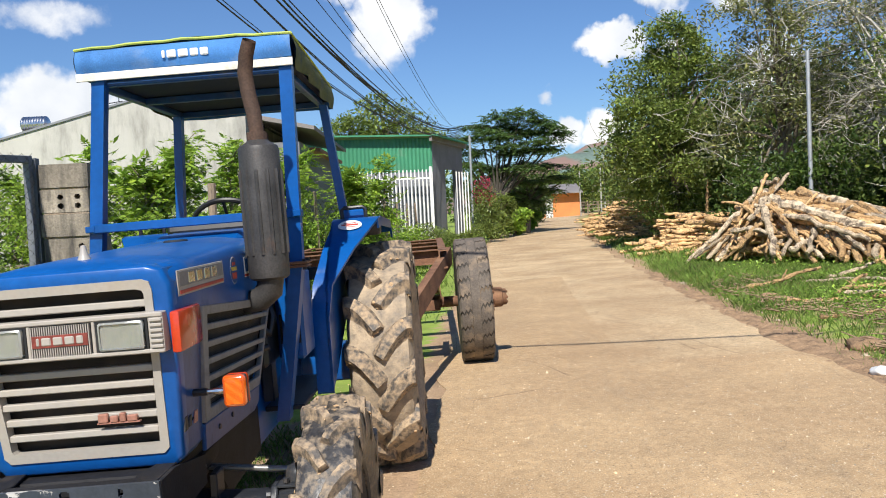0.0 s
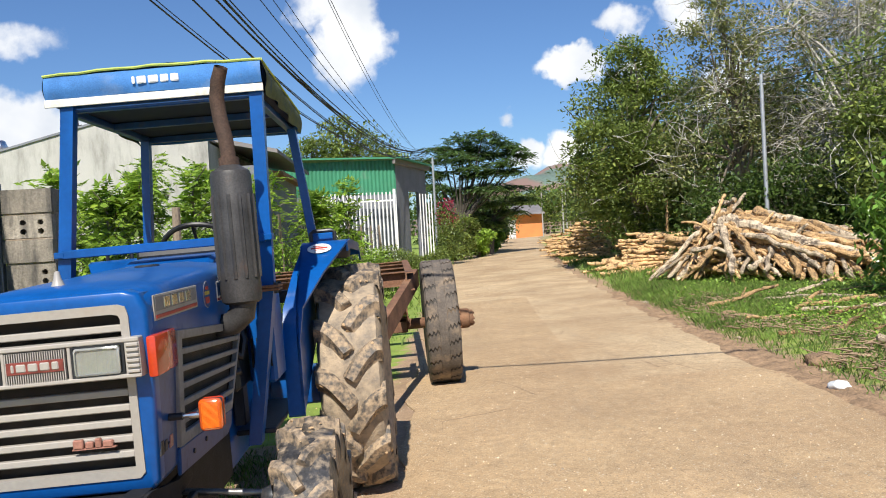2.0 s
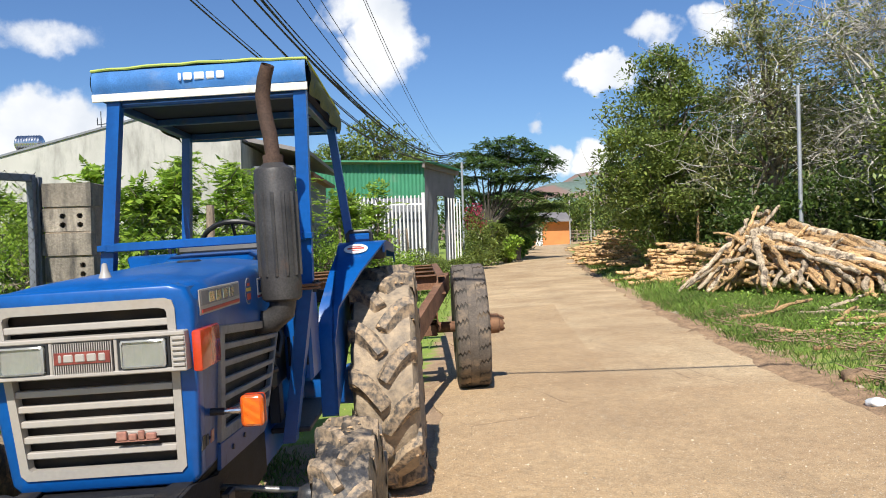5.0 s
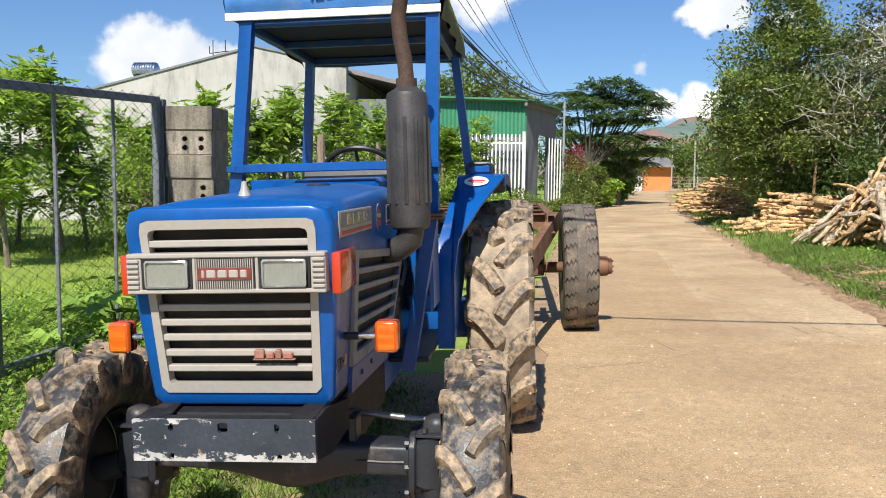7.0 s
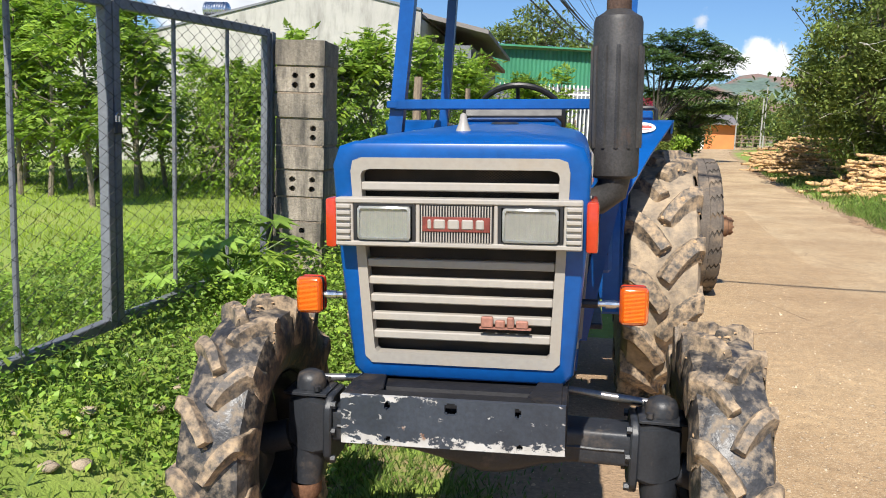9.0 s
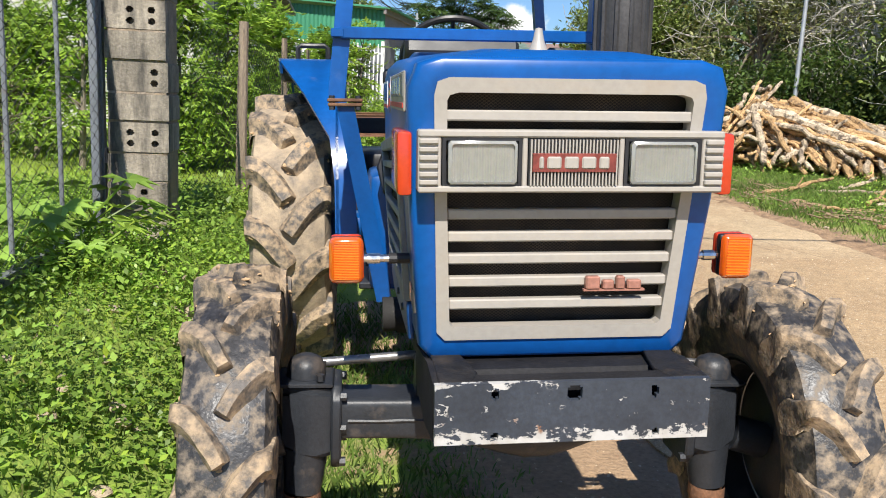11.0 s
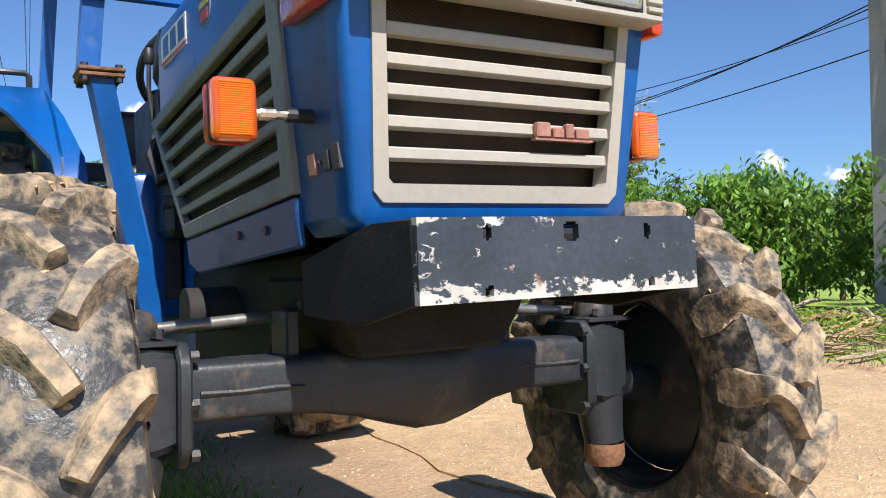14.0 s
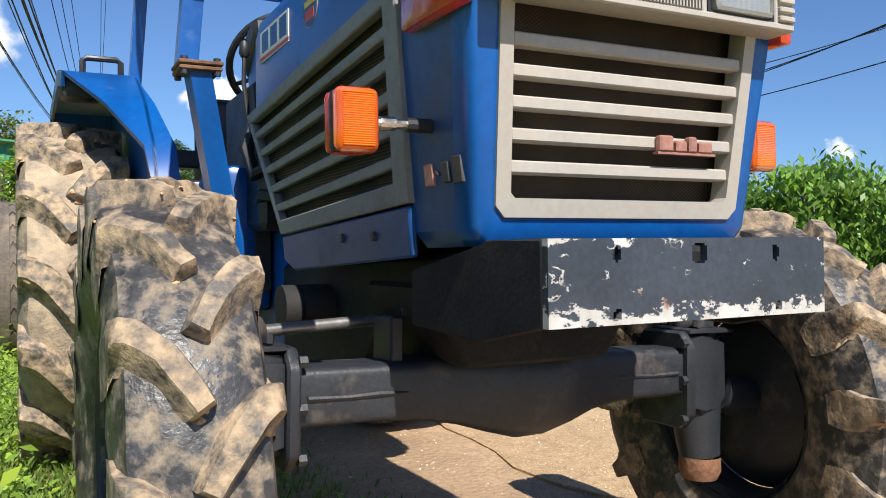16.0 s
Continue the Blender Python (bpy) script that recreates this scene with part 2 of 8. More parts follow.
M_OLDTREAD = mat("scuffed_truck_tread", (0.115, 0.095, 0.077), 0.9, 0, 0.3, 6, 70, 0.6, 0.004, dirt=((0.30, 0.22, 0.145), 0.5, 0.75, 7.0))
M_IRON = mat("dark_grey_cast_iron", (0.023, 0.026, 0.032), 0.45, 0.0, 0.25, 9, 120, 0.25, 0.003, dirt=((0.17, 0.13, 0.10), 0.56, 0.85, 8.0))
M_RUST = mat("rusty_steel", (0.175, 0.085, 0.046), 0.85, 0.0, 0.45, 6, 90, 0.5, 0.004, dirt=((0.27, 0.15, 0.08), 0.5, 0.75, 5.0))
M_MUFFLER = mat("grey_muffler_steel", (0.058, 0.055, 0.053), 0.50, 0.25, 0.35, 6, 120, 0.2, 0.002, dirt=((0.16, 0.085, 0.05), 0.58, 0.85, 7.0))
M_GRIME = mat("grimy_dark_steel", (0.015, 0.015, 0.017), 0.65, 0, 0.4, 9, 110, 0.3, 0.003, dirt=((0.07, 0.055, 0.042), 0.55, 0.85, 8.0), spec=0.25)
M_PIPE = mat("sooty_rust_pipe", (0.075, 0.045, 0.032), 0.8, 0.2, 0.45, 9, 120, 0.3, 0.003)
M_CHROME = mat("worn_chrome", (0.70, 0.68, 0.64), 0.22, 1.0, 0.12, 20, 120, 0.05, 0.001)
M_REFLECTOR = mat("lamp_reflector", (0.48, 0.47, 0.45), 0.10, 1.0, 0.1, 25, 120, 0.05, 0.001)
M_RODSTEEL = mat("greasy_bare_steel", (0.32, 0.31, 0.30), 0.4, 0.8, 0.2, 14, 120, 0.1, 0.001)
M_BLACK = mat("black_plastic", (0.018, 0.018, 0.020), 0.45, 0, 0.25, 10, 90, 0.1, 0.002)
M_CANVAS = mat("blue_canvas", (0.055, 0.20, 0.50), 0.85, 0, 0.25, 4, 200, 0.25, 0.002, dirt=((0.30, 0.36, 0.42), 0.52, 0.85, 3.5))
# near-black copy of the canvas: shade under the roof is put into the colour
M_CANVAS_UNDER = mat("shaded_canvas_underside", (0.012, 0.018, 0.032), 0.9, 0, 0.3, 4, 200, 0.2, 0.002)
M_CANVAS_OLIVE = mat("olive_canvas", (0.10, 0.12, 0.035), 0.85, 0, 0.35, 6, 160, 0.3, 0.003, dirt=((0.03, 0.05, 0.07), 0.5, 0.7, 6.0))
M_CREAM = mat("cream_binding", (0.72, 0.68, 0.58), 0.8, 0, 0.15, 6, 120, 0.1, 0.002, dirt=((0.30, 0.26, 0.20), 0.6, 0.9, 9.0))
M_LIME = mat("yellow_green_piping", (0.42, 0.50, 0.10), 0.7, 0, 0.15, 6, 90, 0.1)
M_WHITE = mat("white_paint", (0.78, 0.77, 0.74), 0.6, 0, 0.06, 3, 60, 0.06, 0.002)
M_REDMARK = mat("red_mark", (0.45, 0.06, 0.04), 0.5, 0, 0.2, 9, 60, 0.05)
M_YELLOW = mat("faded_yellow_print", (0.55, 0.42, 0.06), 0.5, 0, 0.2, 9, 60, 0.05)
M_BAND = mat("dark_red_enamel", (0.20, 0.045, 0.035), 0.4, 0.1, 0.4, 25, 90, 0.05)
M_COPPER = mat("worn_red_badge", (0.42, 0.20, 0.15), 0.4, 0.3, 0.25, 20, 90, 0.05)


def plastic_lens(name, base, trans=0.35):
    m = mat(name, base, 0.2, 0, 0.1, 12, 90, 0.12, 0.002)
    b = m.node_tree.nodes["Principled BSDF"]
    b.inputs["Transmission Weight"].default_value = trans
    b.inputs["Coat Weight"].default_value = 0.5
    return m


M_AMBER = plastic_lens("amber_lens", (0.80, 0.13, 0.006))
M_AMBERRIB = mat("amber_lens_rib", (0.86, 0.17, 0.008), 0.6, 0, 0.1, 12, 90, 0.0, spec=0.1)
M_REDLENS = plastic_lens("red_orange_lens", (0.62, 0.055, 0.015), 0.2)


def clear_glass(name, tint=(0.93, 0.94, 0.93), rough=0.08):
    """Thin lamp glass: mostly clear, with a soft sheen."""
    m = bpy.data.materials.new(name)
    m.use_nodes = True
    nt = m.node_tree
    tr = nt.nodes.new("ShaderNodeBsdfTransparent"); tr.inputs["Color"].default_value = (*tint, 1)
    gl = nt.nodes.new("ShaderNodeBsdfGlossy"); gl.inputs["Roughness"].default_value = rough
    df = nt.nodes.new("ShaderNodeBsdfDiffuse"); df.inputs["Color"].default_value = (0.75, 0.75, 0.74, 1)
    wv = nt.nodes.new("ShaderNodeTexWave"); wv.bands_direction = "X"; wv.inputs["Scale"].default_value = 60.0
    nt.links.new(nt.nodes.new("ShaderNodeTexCoord").outputs["Object"], wv.inputs["Vector"])
    bp = nt.nodes.new("ShaderNodeBump"); bp.inputs["Strength"].default_value, bp.inputs["Distance"].default_value = 0.3, 0.002
    nt.links.new(wv.outputs["Fac"], bp.inputs["Height"]); nt.links.new(bp.outputs["Normal"], gl.inputs["Normal"])
    nt.links.new(ramp_node(nt, wv.outputs["Fac"], ((0.2, (0.90, 0.92, 0.92)), (0.8, (1.0, 1.0, 0.99)))), tr.inputs["Color"])
    m1 = nt.nodes.new("ShaderNodeMixShader"); m1.inputs["Fac"].default_value = 0.10
    m2 = nt.nodes.new("ShaderNodeMixShader"); m2.inputs["Fac"].default_value = 0.03
    nt.links.new(tr.outputs[0], m1.inputs[1]); nt.links.new(gl.outputs[0], m1.inputs[2])
    nt.links.new(m1.outputs[0], m2.inputs[1]); nt.links.new(df.outputs[0], m2.inputs[2])
    nt.links.new(m2.outputs[0], nt.nodes["Material Output"].inputs["Surface"])
    return m


M_GLASS = clear_glass("fluted_lamp_glass")
M_GLASSLIP = plastic_lens("clear_lamp_edge", (0.62, 0.62, 0.58), 0.6)


# ---- mesh tools ----
def link_mesh(name, bm, material, smooth=None):
    me = bpy.data.meshes.new(name)
    bmesh.ops.recalc_face_normals(bm, faces=bm.faces)
    bm.to_mesh(me)
    bm.free()
    for mt in (material if isinstance(material, (list, tuple)) else [material]):
        me.materials.append(mt)
    if smooth is not None and len(me.polygons):
        me.shade_smooth()
        me.set_sharp_from_angle(angle=radians(smooth))
    return me


def part(name, bm, material, parent, label="", smooth=35):
    ob = new(name, link_mesh(name, bm, material, smooth))
    ob.parent = parent
    return tagged(ob, label) if label else ob


def thing(name, label, category, at=(0, 0, 0), rz=0.0, group="", kind=""):
    e = new(name)
    e.empty_display_size = 0.1
    e.matrix_basis = pose(*at, 0, 0, rz)
    return tagged(e, label, category, group, kind)


def box(bm, x0, x1, y0, y1, z0, z1, bevel=0.0, m=None, seg=1):
    vs = [bm.verts.new((x, y, z)) for z in (z0, z1) for y in (y0, y1) for x in (x0, x1)]
    fs = [bm.faces.new([vs[i] for i in q]) for q in ((0, 2, 3, 1), (4, 5, 7, 6), (0, 1, 5, 4), (2, 6, 7, 3), (0, 4, 6, 2), (1, 3, 7, 5))]
    if bevel:
        es = list({e for f in fs for e in f.edges})
        r = bmesh.ops.bevel(bm, geom=es, offset=bevel, segments=seg, affect="EDGES", profile=0.5)
        vs = list({v for f in r["faces"] for v in f.verts} | {v for v in vs if v.is_valid})
    if m is not None:
        for v in vs:
            if v.is_valid:
                v.co = m @ v.co
    return vs


def tube(bm, pts, radius, seg=8, cap=True, squash=None):
    """A round bar through pts; radius is one number or one for each point."""
    pts = [Vector(p) for p in pts]
    rad = [radius] * len(pts) if isinstance(radius, (int, float)) else list(radius)
    rings, side = [], None
    for i, p in enumerate(pts):
        d = (pts[min(i + 1, len(pts) - 1)] - pts[max(i - 1, 0)]).normalized()
        if side is None:
            side = d.cross(Vector((0, 0, 1)) if abs(d.z) < 0.9 else Vector((1, 0, 0))).normalized()
        else:
            side = (side - d * side.dot(d)).normalized()
        up = d.cross(side)
        rings.append([bm.verts.new(p + (side * math.cos(a) + up * math.sin(a)) * rad[i]) for a in (2 * math.pi * k / seg for k in range(seg))])
    for a, b in zip(rings, rings[1:]):
        for k in range(seg):
            bm.faces.new((a[k], a[(k + 1) % seg], b[(k + 1) % seg], b[k]))
    if cap:
        bm.faces.new(rings[0][::-1])
        bm.faces.new(rings[-1])
    return rings


def lathe(bm, profile, axis="x", at=(0, 0, 0), seg=32, caps=False):
    """Turns (along, radius) pairs round an axis through at."""
    rings = []
    for a, r in profile:
        ring = []
        for k in range(seg):
            t = 2 * math.pi * k / seg
            c, s = math.cos(t) * r, math.sin(t) * r
            p = {"x": (a, c, s), "y": (c, a, s), "z": (c, s, a)}[axis]
            ring.append(bm.verts.new((p[0] + at[0], p[1] + at[1], p[2] + at[2])))
        rings.append(ring)
    for a, b in zip(rings, rings[1:]):
        for k in range(seg):
            bm.faces.new((a[k], a[(k + 1) % seg], b[(k + 1) % seg], b[k]))
    if caps:
        bm.faces.new(rings[0][::-1])
        bm.faces.new(rings[-1])
    return rings


def prism(bm, outline, axis, a, b, bevel=0.0):
    """A flat outline (pairs) drawn out along an axis from a to b. For x the pairs are (y, z), for y (x, z), for z (x, y)."""
    def at(p, v):
        return {"x": (v, p[0], p[1]), "y": (p[0], v, p[1]), "z": (p[0], p[1], v)}[axis]
    lo = [bm.verts.new(at(p, a)) for p in outline]
    hi = [bm.verts.new(at(p, b)) for p in outline]
    n = len(outline)
    fs = [bm.faces.new(lo), bm.faces.new(hi[::-1])] + [bm.faces.new((lo[i], hi[i], hi[(i + 1) % n], lo[(i + 1) % n])) for i in range(n)]
    if bevel:
        es = list({e for f in fs for e in f.edges})
        bmesh.ops.bevel(bm, geom=es, offset=bevel, segments=1, affect="EDGES")


def loft(bm, sections, closed=True, caps=True):
    rings = [[bm.verts.new(p) for p in s] for s in sections]
    n = len(rings[0])
    for a, b in zip(rings, rings[1:]):
        for k in range(n if closed else n - 1):
            bm.faces.new((a[k], a[(k + 1) % n], b[(k + 1) % n], b[k]))
    if caps:
        bm.faces.new(rings[0][::-1])
        bm.faces.new(rings[-1])
    return rings


def mesh_np(name, verts, faces, material):
    """A mesh from number arrays: faces all of one length."""
    me = bpy.data.meshes.new(name)
    v, f = np.asarray(verts, np.float32), np.asarray(faces, np.int32)
    me.vertices.add(len(v)); me.vertices.foreach_set("co", v.ravel())
    me.loops.add(f.size); me.loops.foreach_set("vertex_index", f.ravel())
    me.polygons.add(len(f))
    me.polygons.foreach_set("loop_start", np.arange(0, f.size, f.shape[1], dtype=np.int32))
    me.update(calc_edges=True)
    me.validate()
    me.materials.append(material)
    return me

# ---- ground and road ----
EDGE_Y = (-400, -20, 0, 5, 11, 23, 30, 38, 56, 70, 90, 130, 400)
EDGE_L = (0.6, 0.6, 0.8, 1.05, 1.5, 2.55, 3.2, 4.0, 6.3, 8.9, 14.0, 28.0, 160.0)
EDGE_R = (4.0, 4.0, 4.15, 4.35, 4.9, 6.35, 7.3, 8.45, 11.2, 13.6, 19.0, 33.0, 166.0)


def road_edges(y):
    return np.interp(y, EDGE_Y, EDGE_L), np.interp(y, EDGE_Y, EDGE_R)


def smooth01(v, a, b):
    t = np.clip((v - a) / (b - a), 0, 1)
    return t * t * (3 - 2 * t)


def road_fall(x, y):
    """The land tips two degrees across the lane, and rises with it in the distance."""
    return 0.0349 * np.clip(x, -1.2, 5.0 + 17.0 * smooth01(np.asarray(y, float), 20, 80))


def ground_z(x, y):
    """Height of the ground: level by the road, a bank up to the yard on one side, a low verge on the other."""
    x, y = np.asarray(x, float), np.asarray(y, float)
    lo, hi = road_edges(y)
    left = (lo - 0.85) - x                     # metres beyond the foot of the bank
    bank = 0.44 * smooth01(left, 0.75, 1.75) * (1 - smooth01(y, 30, 60))
    right = x - hi
    verge = 0.10 * smooth01(right, 0.1, 1.2) - 0.02 * smooth01(right, -0.1, 0.1)
    rough = 0.015 * np.sin(3.1 * x + 1.7 * y) * np.sin(2.3 * y - 1.1 * x) + 0.008 * np.sin(7.9 * x + 2.0) * np.sin(8.3 * y)
    off = np.clip(np.maximum(left + 0.4, right - 0.1), 0, 1)
    fall = road_fall(x, y)
    silt = 0.016 * smooth01(-(x - lo), -0.25, 0.0) * (1 - smooth01(left, 0.0, 0.4))
    return fall + bank + verge + rough * off - 0.012 + silt


def axis_steps(parts):
    out = [parts[0][0]]
    for a, b, s in parts:
        n = max(1, int(round((b - a) / s)))
        out += list(a + (b - a) * np.arange(1, n + 1) / n)
    return np.array(out)


gx = axis_steps(((-1500, -300, 200), (-300, -60, 40), (-60, -12, 4), (-12, -4, .4), (-4, 8, .1), (8, 14, .4), (14, 60, 4), (60, 300, 40), (300, 1500, 200)))
gy = axis_steps(((-1500, -300, 200), (-300, -40, 30), (-40, -6, 3), (-6, 14, .12), (14, 40, .8), (40, 140, 5), (140, 500, 40), (500, 2500, 250)))
X, Y = np.meshgrid(gx, gy)
Z = ground_z(X, Y)
nx, ny = len(gx), len(gy)
idx = np.arange(nx * ny).reshape(ny, nx)
quads = np.stack([idx[:-1, :-1], idx[:-1, 1:], idx[1:, 1:], idx[1:, :-1]], -1).reshape(-1, 4)


def ground_material():
    """Reddish dirt near the road, grass-green earth beyond; the change follows ragged noise."""
    m = mat("soil_and_turf", (0.37, 0.25, 0.15), 0.95, 0, 0.3, 1.3, 45, 0.6, 0.02)
    nt = m.node_tree
    b = nt.nodes["Principled BSDF"]
    dirt_col = b.inputs["Base Color"].links[0].from_socket
    att = nt.nodes.new("ShaderNodeAttribute")
    att.attribute_name = "turf"
    nz = noise_node(nt, 3.0, 8.0, 0.7)
    s = nt.nodes.new("ShaderNodeMath"); s.operation = "ADD"
    nt.links.new(att.outputs["Fac"], s.inputs[0]); nt.links.new(remap(nt, nz, 0.3, 0.7, -0.45, 0.45), s.inputs[1])
    fac = remap(nt, s.outputs[0], 0.35, 0.65)
    green = ramp_node(nt, noise_node(nt, 1.1, 8.0, 0.7), ((0.3, (0.15, 0.21, 0.035)), (0.55, (0.25, 0.34, 0.055)), (0.75, (0.33, 0.33, 0.10))))
    nt.links.new(mixed(nt, fac, dirt_col, green), b.inputs["Base Color"])
    return m


M_GROUND = ground_material()
ground_me = mesh_np("ground", np.stack([X, Y, Z], -1).reshape(-1, 3), quads, M_GROUND)
lo_e, hi_e = road_edges(Y)
turf = np.maximum(smooth01((lo_e - 1.35) - X, -0.15, 0.75), smooth01(X - hi_e, 0.15, 0.7))
turf = np.where((Y > 4.0) & (X < lo_e), np.maximum(turf, smooth01(lo_e - X, 0.0, 0.5)), turf)
turf = np.maximum(turf, .62 * np.exp(-((X + .45) / .55) ** 2 - ((Y - 1.7) / 1.3) ** 4))   # grass grows up under the tractor
turf = turf * smooth01(Y, -11.0, -4.0)
turf = np.where((X > hi_e) & (X < hi_e + 4), turf * (.60 + .4 * smooth01(Y, 6.0, 10.0)), turf)   # trampled verge
ground_me.attributes.new("turf", "FLOAT", "POINT").data.foreach_set("value", turf.ravel().astype(np.float32))
ground_me.shade_smooth()
tagged(new("ground", ground_me), "reddish dirt and green turf beside a village lane", "ground", kind="structure")


def road_material(name, base):
    m = mat(name, base, 0.9, 0, 0.16, 0.9, 80, 0.6, 0.008, dirt=((0.36, 0.235, 0.125), 0.41, 0.64, 0.55), each=0.05)
    nt = m.node_tree
    b = nt.nodes["Principled BSDF"]
    col = b.inputs["Base Color"].links[0].from_socket
    vor = nt.nodes.new("ShaderNodeTexVoronoi")
    vor.inputs["Scale"].default_value = 26.0
    nt.links.new(nt.nodes.new("ShaderNodeTexCoord").outputs["Object"], vor.inputs["Vector"])
    grit = remap(nt, vor.outputs["Distance"], 0.10, 0.20, 1.0, 0.0)
    thin = remap(nt, noise_node(nt, 9.0, 2.0), 0.52, 0.62)
    mm = nt.nodes.new("ShaderNodeMath"); mm.operation = "MULTIPLY"
    nt.links.new(grit, mm.inputs[0]); nt.links.new(thin, mm.inputs[1])
    col = mixed(nt, mm.outputs[0], col, (0.60, 0.54, 0.44))
    mark = remap(nt, noise_node(nt, 2.2, 9.0, 0.75, stretch=(1.6, 0.35, 1)), 0.56, 0.72, 0.0, 0.55)
    col = mixed(nt, mark, col, (0.26, 0.19, 0.125))
    mott = remap(nt, noise_node(nt, 13.0, 6.0, 0.7), 0.3, 0.7, 0.78, 1.20)
    mul = nt.nodes.new("ShaderNodeMix"); mul.data_type, mul.blend_type = "RGBA", "MULTIPLY"
    mul.inputs["Factor"].default_value = 1.0
    nt.links.new(col, mul.inputs["A"]); nt.links.new(mott, mul.inputs["B"])
    col = mul.outputs["Result"]
    # fine sand specks, dark pits and a few hairline cracks
    speck = remap(nt, noise_node(nt, 95.0, 4.0, 0.75), 0.54, 0.62, 0.0, 0.85)
    col = mixed(nt, speck, col, (0.60, 0.485, 0.325))
    pits = remap(nt, noise_node(nt, 55.0, 3.0, 0.75), 0.57, 0.65, 0.0, 0.85)
    col = mixed(nt, pits, col, (0.20, 0.14, 0.085))
    cr = nt.nodes.new("ShaderNodeTexVoronoi"); cr.feature = "DISTANCE_TO_EDGE"; cr.inputs["Scale"].default_value = 0.55
    warp = nt.nodes.new("ShaderNodeTexNoise"); warp.inputs["Scale"].default_value, warp.inputs["Detail"].default_value = 2.5, 8.0
    va = nt.nodes.new("ShaderNodeVectorMath"); va.operation = "MULTIPLY_ADD"; va.inputs[1].default_value = (0.5, 0.5, 0.0)
    nt.links.new(warp.outputs["Color"], va.inputs[0]); nt.links.new(nt.nodes.new("ShaderNodeTexCoord").outputs["Object"], va.inputs[2])
    nt.links.new(va.outputs[0], cr.inputs["Vector"])
    cm = nt.nodes.new("ShaderNodeMath"); cm.operation = "MULTIPLY"
    nt.links.new(remap(nt, cr.outputs["Distance"], 0.0045, 0.001), cm.inputs[0]); nt.links.new(remap(nt, noise_node(nt, 0.8, 3.0), 0.50, 0.58, 0.0, 0.6), cm.inputs[1])
    col = mixed(nt, cm.outputs[0], col, (0.17, 0.11, 0.065))
    nt.links.new(col, b.inputs["Base Color"])
    return m


M_ROAD = road_material("dusty_brown_concrete", (0.440, 0.300, 0.162))
M_ROAD_PALE = road_material("sandy_pale_concrete", (0.520, 0.380, 0.222))
# slabs poured end to end, each a real piece with worn edges and an open joint
tagged(thing("road", "worn pale concrete village road cast in slabs", "road", kind="structure"))
road = bpy.data.objects["road"]


def road_slab(y0, y1, step, u0, u1):
    n = max(2, int((y1 - y0) / step))
    ys = np.linspace(y0 + 0.0006, y1 - 0.0006, n + 1)
    vs, fs = [], []
    cols = 8
    for y in ys:
        lo, hi = road_edges(y)
        for k in range(cols + 1):
            u = u0 + (u1 - u0) * k / cols
            wob = 0.07 * math.sin(y * 2.3 + 1.0) * math.sin(y * 0.9) + 0.03 * math.sin(y * 7.1)
            x = lo + (hi - lo) * u + (wob if u in (0, 1) else 0) + (-.0004 if u0 == 0 and k == cols else .0004 if u1 == 1 and k == 0 else 0)
            vs.append((x, y, float(road_fall(x, y)) + 0.012 + 0.006 * math.sin(x * 1.7 + y) * math.sin(y * 1.3)))
    w = cols + 1
    for i in range(n):
        for k in range(cols):
            a = i * w + k
            fs.append((a, a + 1, a + w + 1, a + w))
    base = len(vs)
    ring = list(range(w)) + [i * w + cols for i in range(1, n + 1)] + [n * w + k for k in range(cols - 1, -1, -1)] + [i * w for i in range(n - 1, 0, -1)]
    for i in ring:
        x, y, z = vs[i]
        vs.append((x, y, z - 0.06))
    for j in range(len(ring)):
        k = (j + 1) % len(ring)
        fs.append((ring[j], base + j, base + k, ring[k]))
    slab_me = mesh_np("slab", vs, fs, M_ROAD_PALE if y0 > 5 and u0 > 0 or y0 > 14 else M_ROAD)
    slab_me.shade_flat()
    ob = new("slab", slab_me)
    ob.parent = road
    return ob


for u0, u1, joint in ((0, .53, (-300, -60, -24, -16, -11, -5.0, 1.4, 8.2, 14.6, 21, 28, 38, 50, 65, 90, 130, 300)),
                      (.53, 1, (-300, -60, -24, -16, -11, -5.4, -.2, 5.08, 11.2, 17.6, 24, 31, 40, 52, 65, 90, 130, 300))):
    for a, b in zip(joint, joint[1:]):
        road_slab(a, b, 0.25 if -8 < a < 30 else (b - a) / 6, u0, u1)

# ---- the tractor: built facing -y, its grille at y = 0 ----
tractor = thing("tractor", "blue farm tractor with canvas canopy and muddy lugged tyres", "tractor")
tractor.matrix_basis = TILT @ pose(0, 0, 0, 0, 0, -1.0)


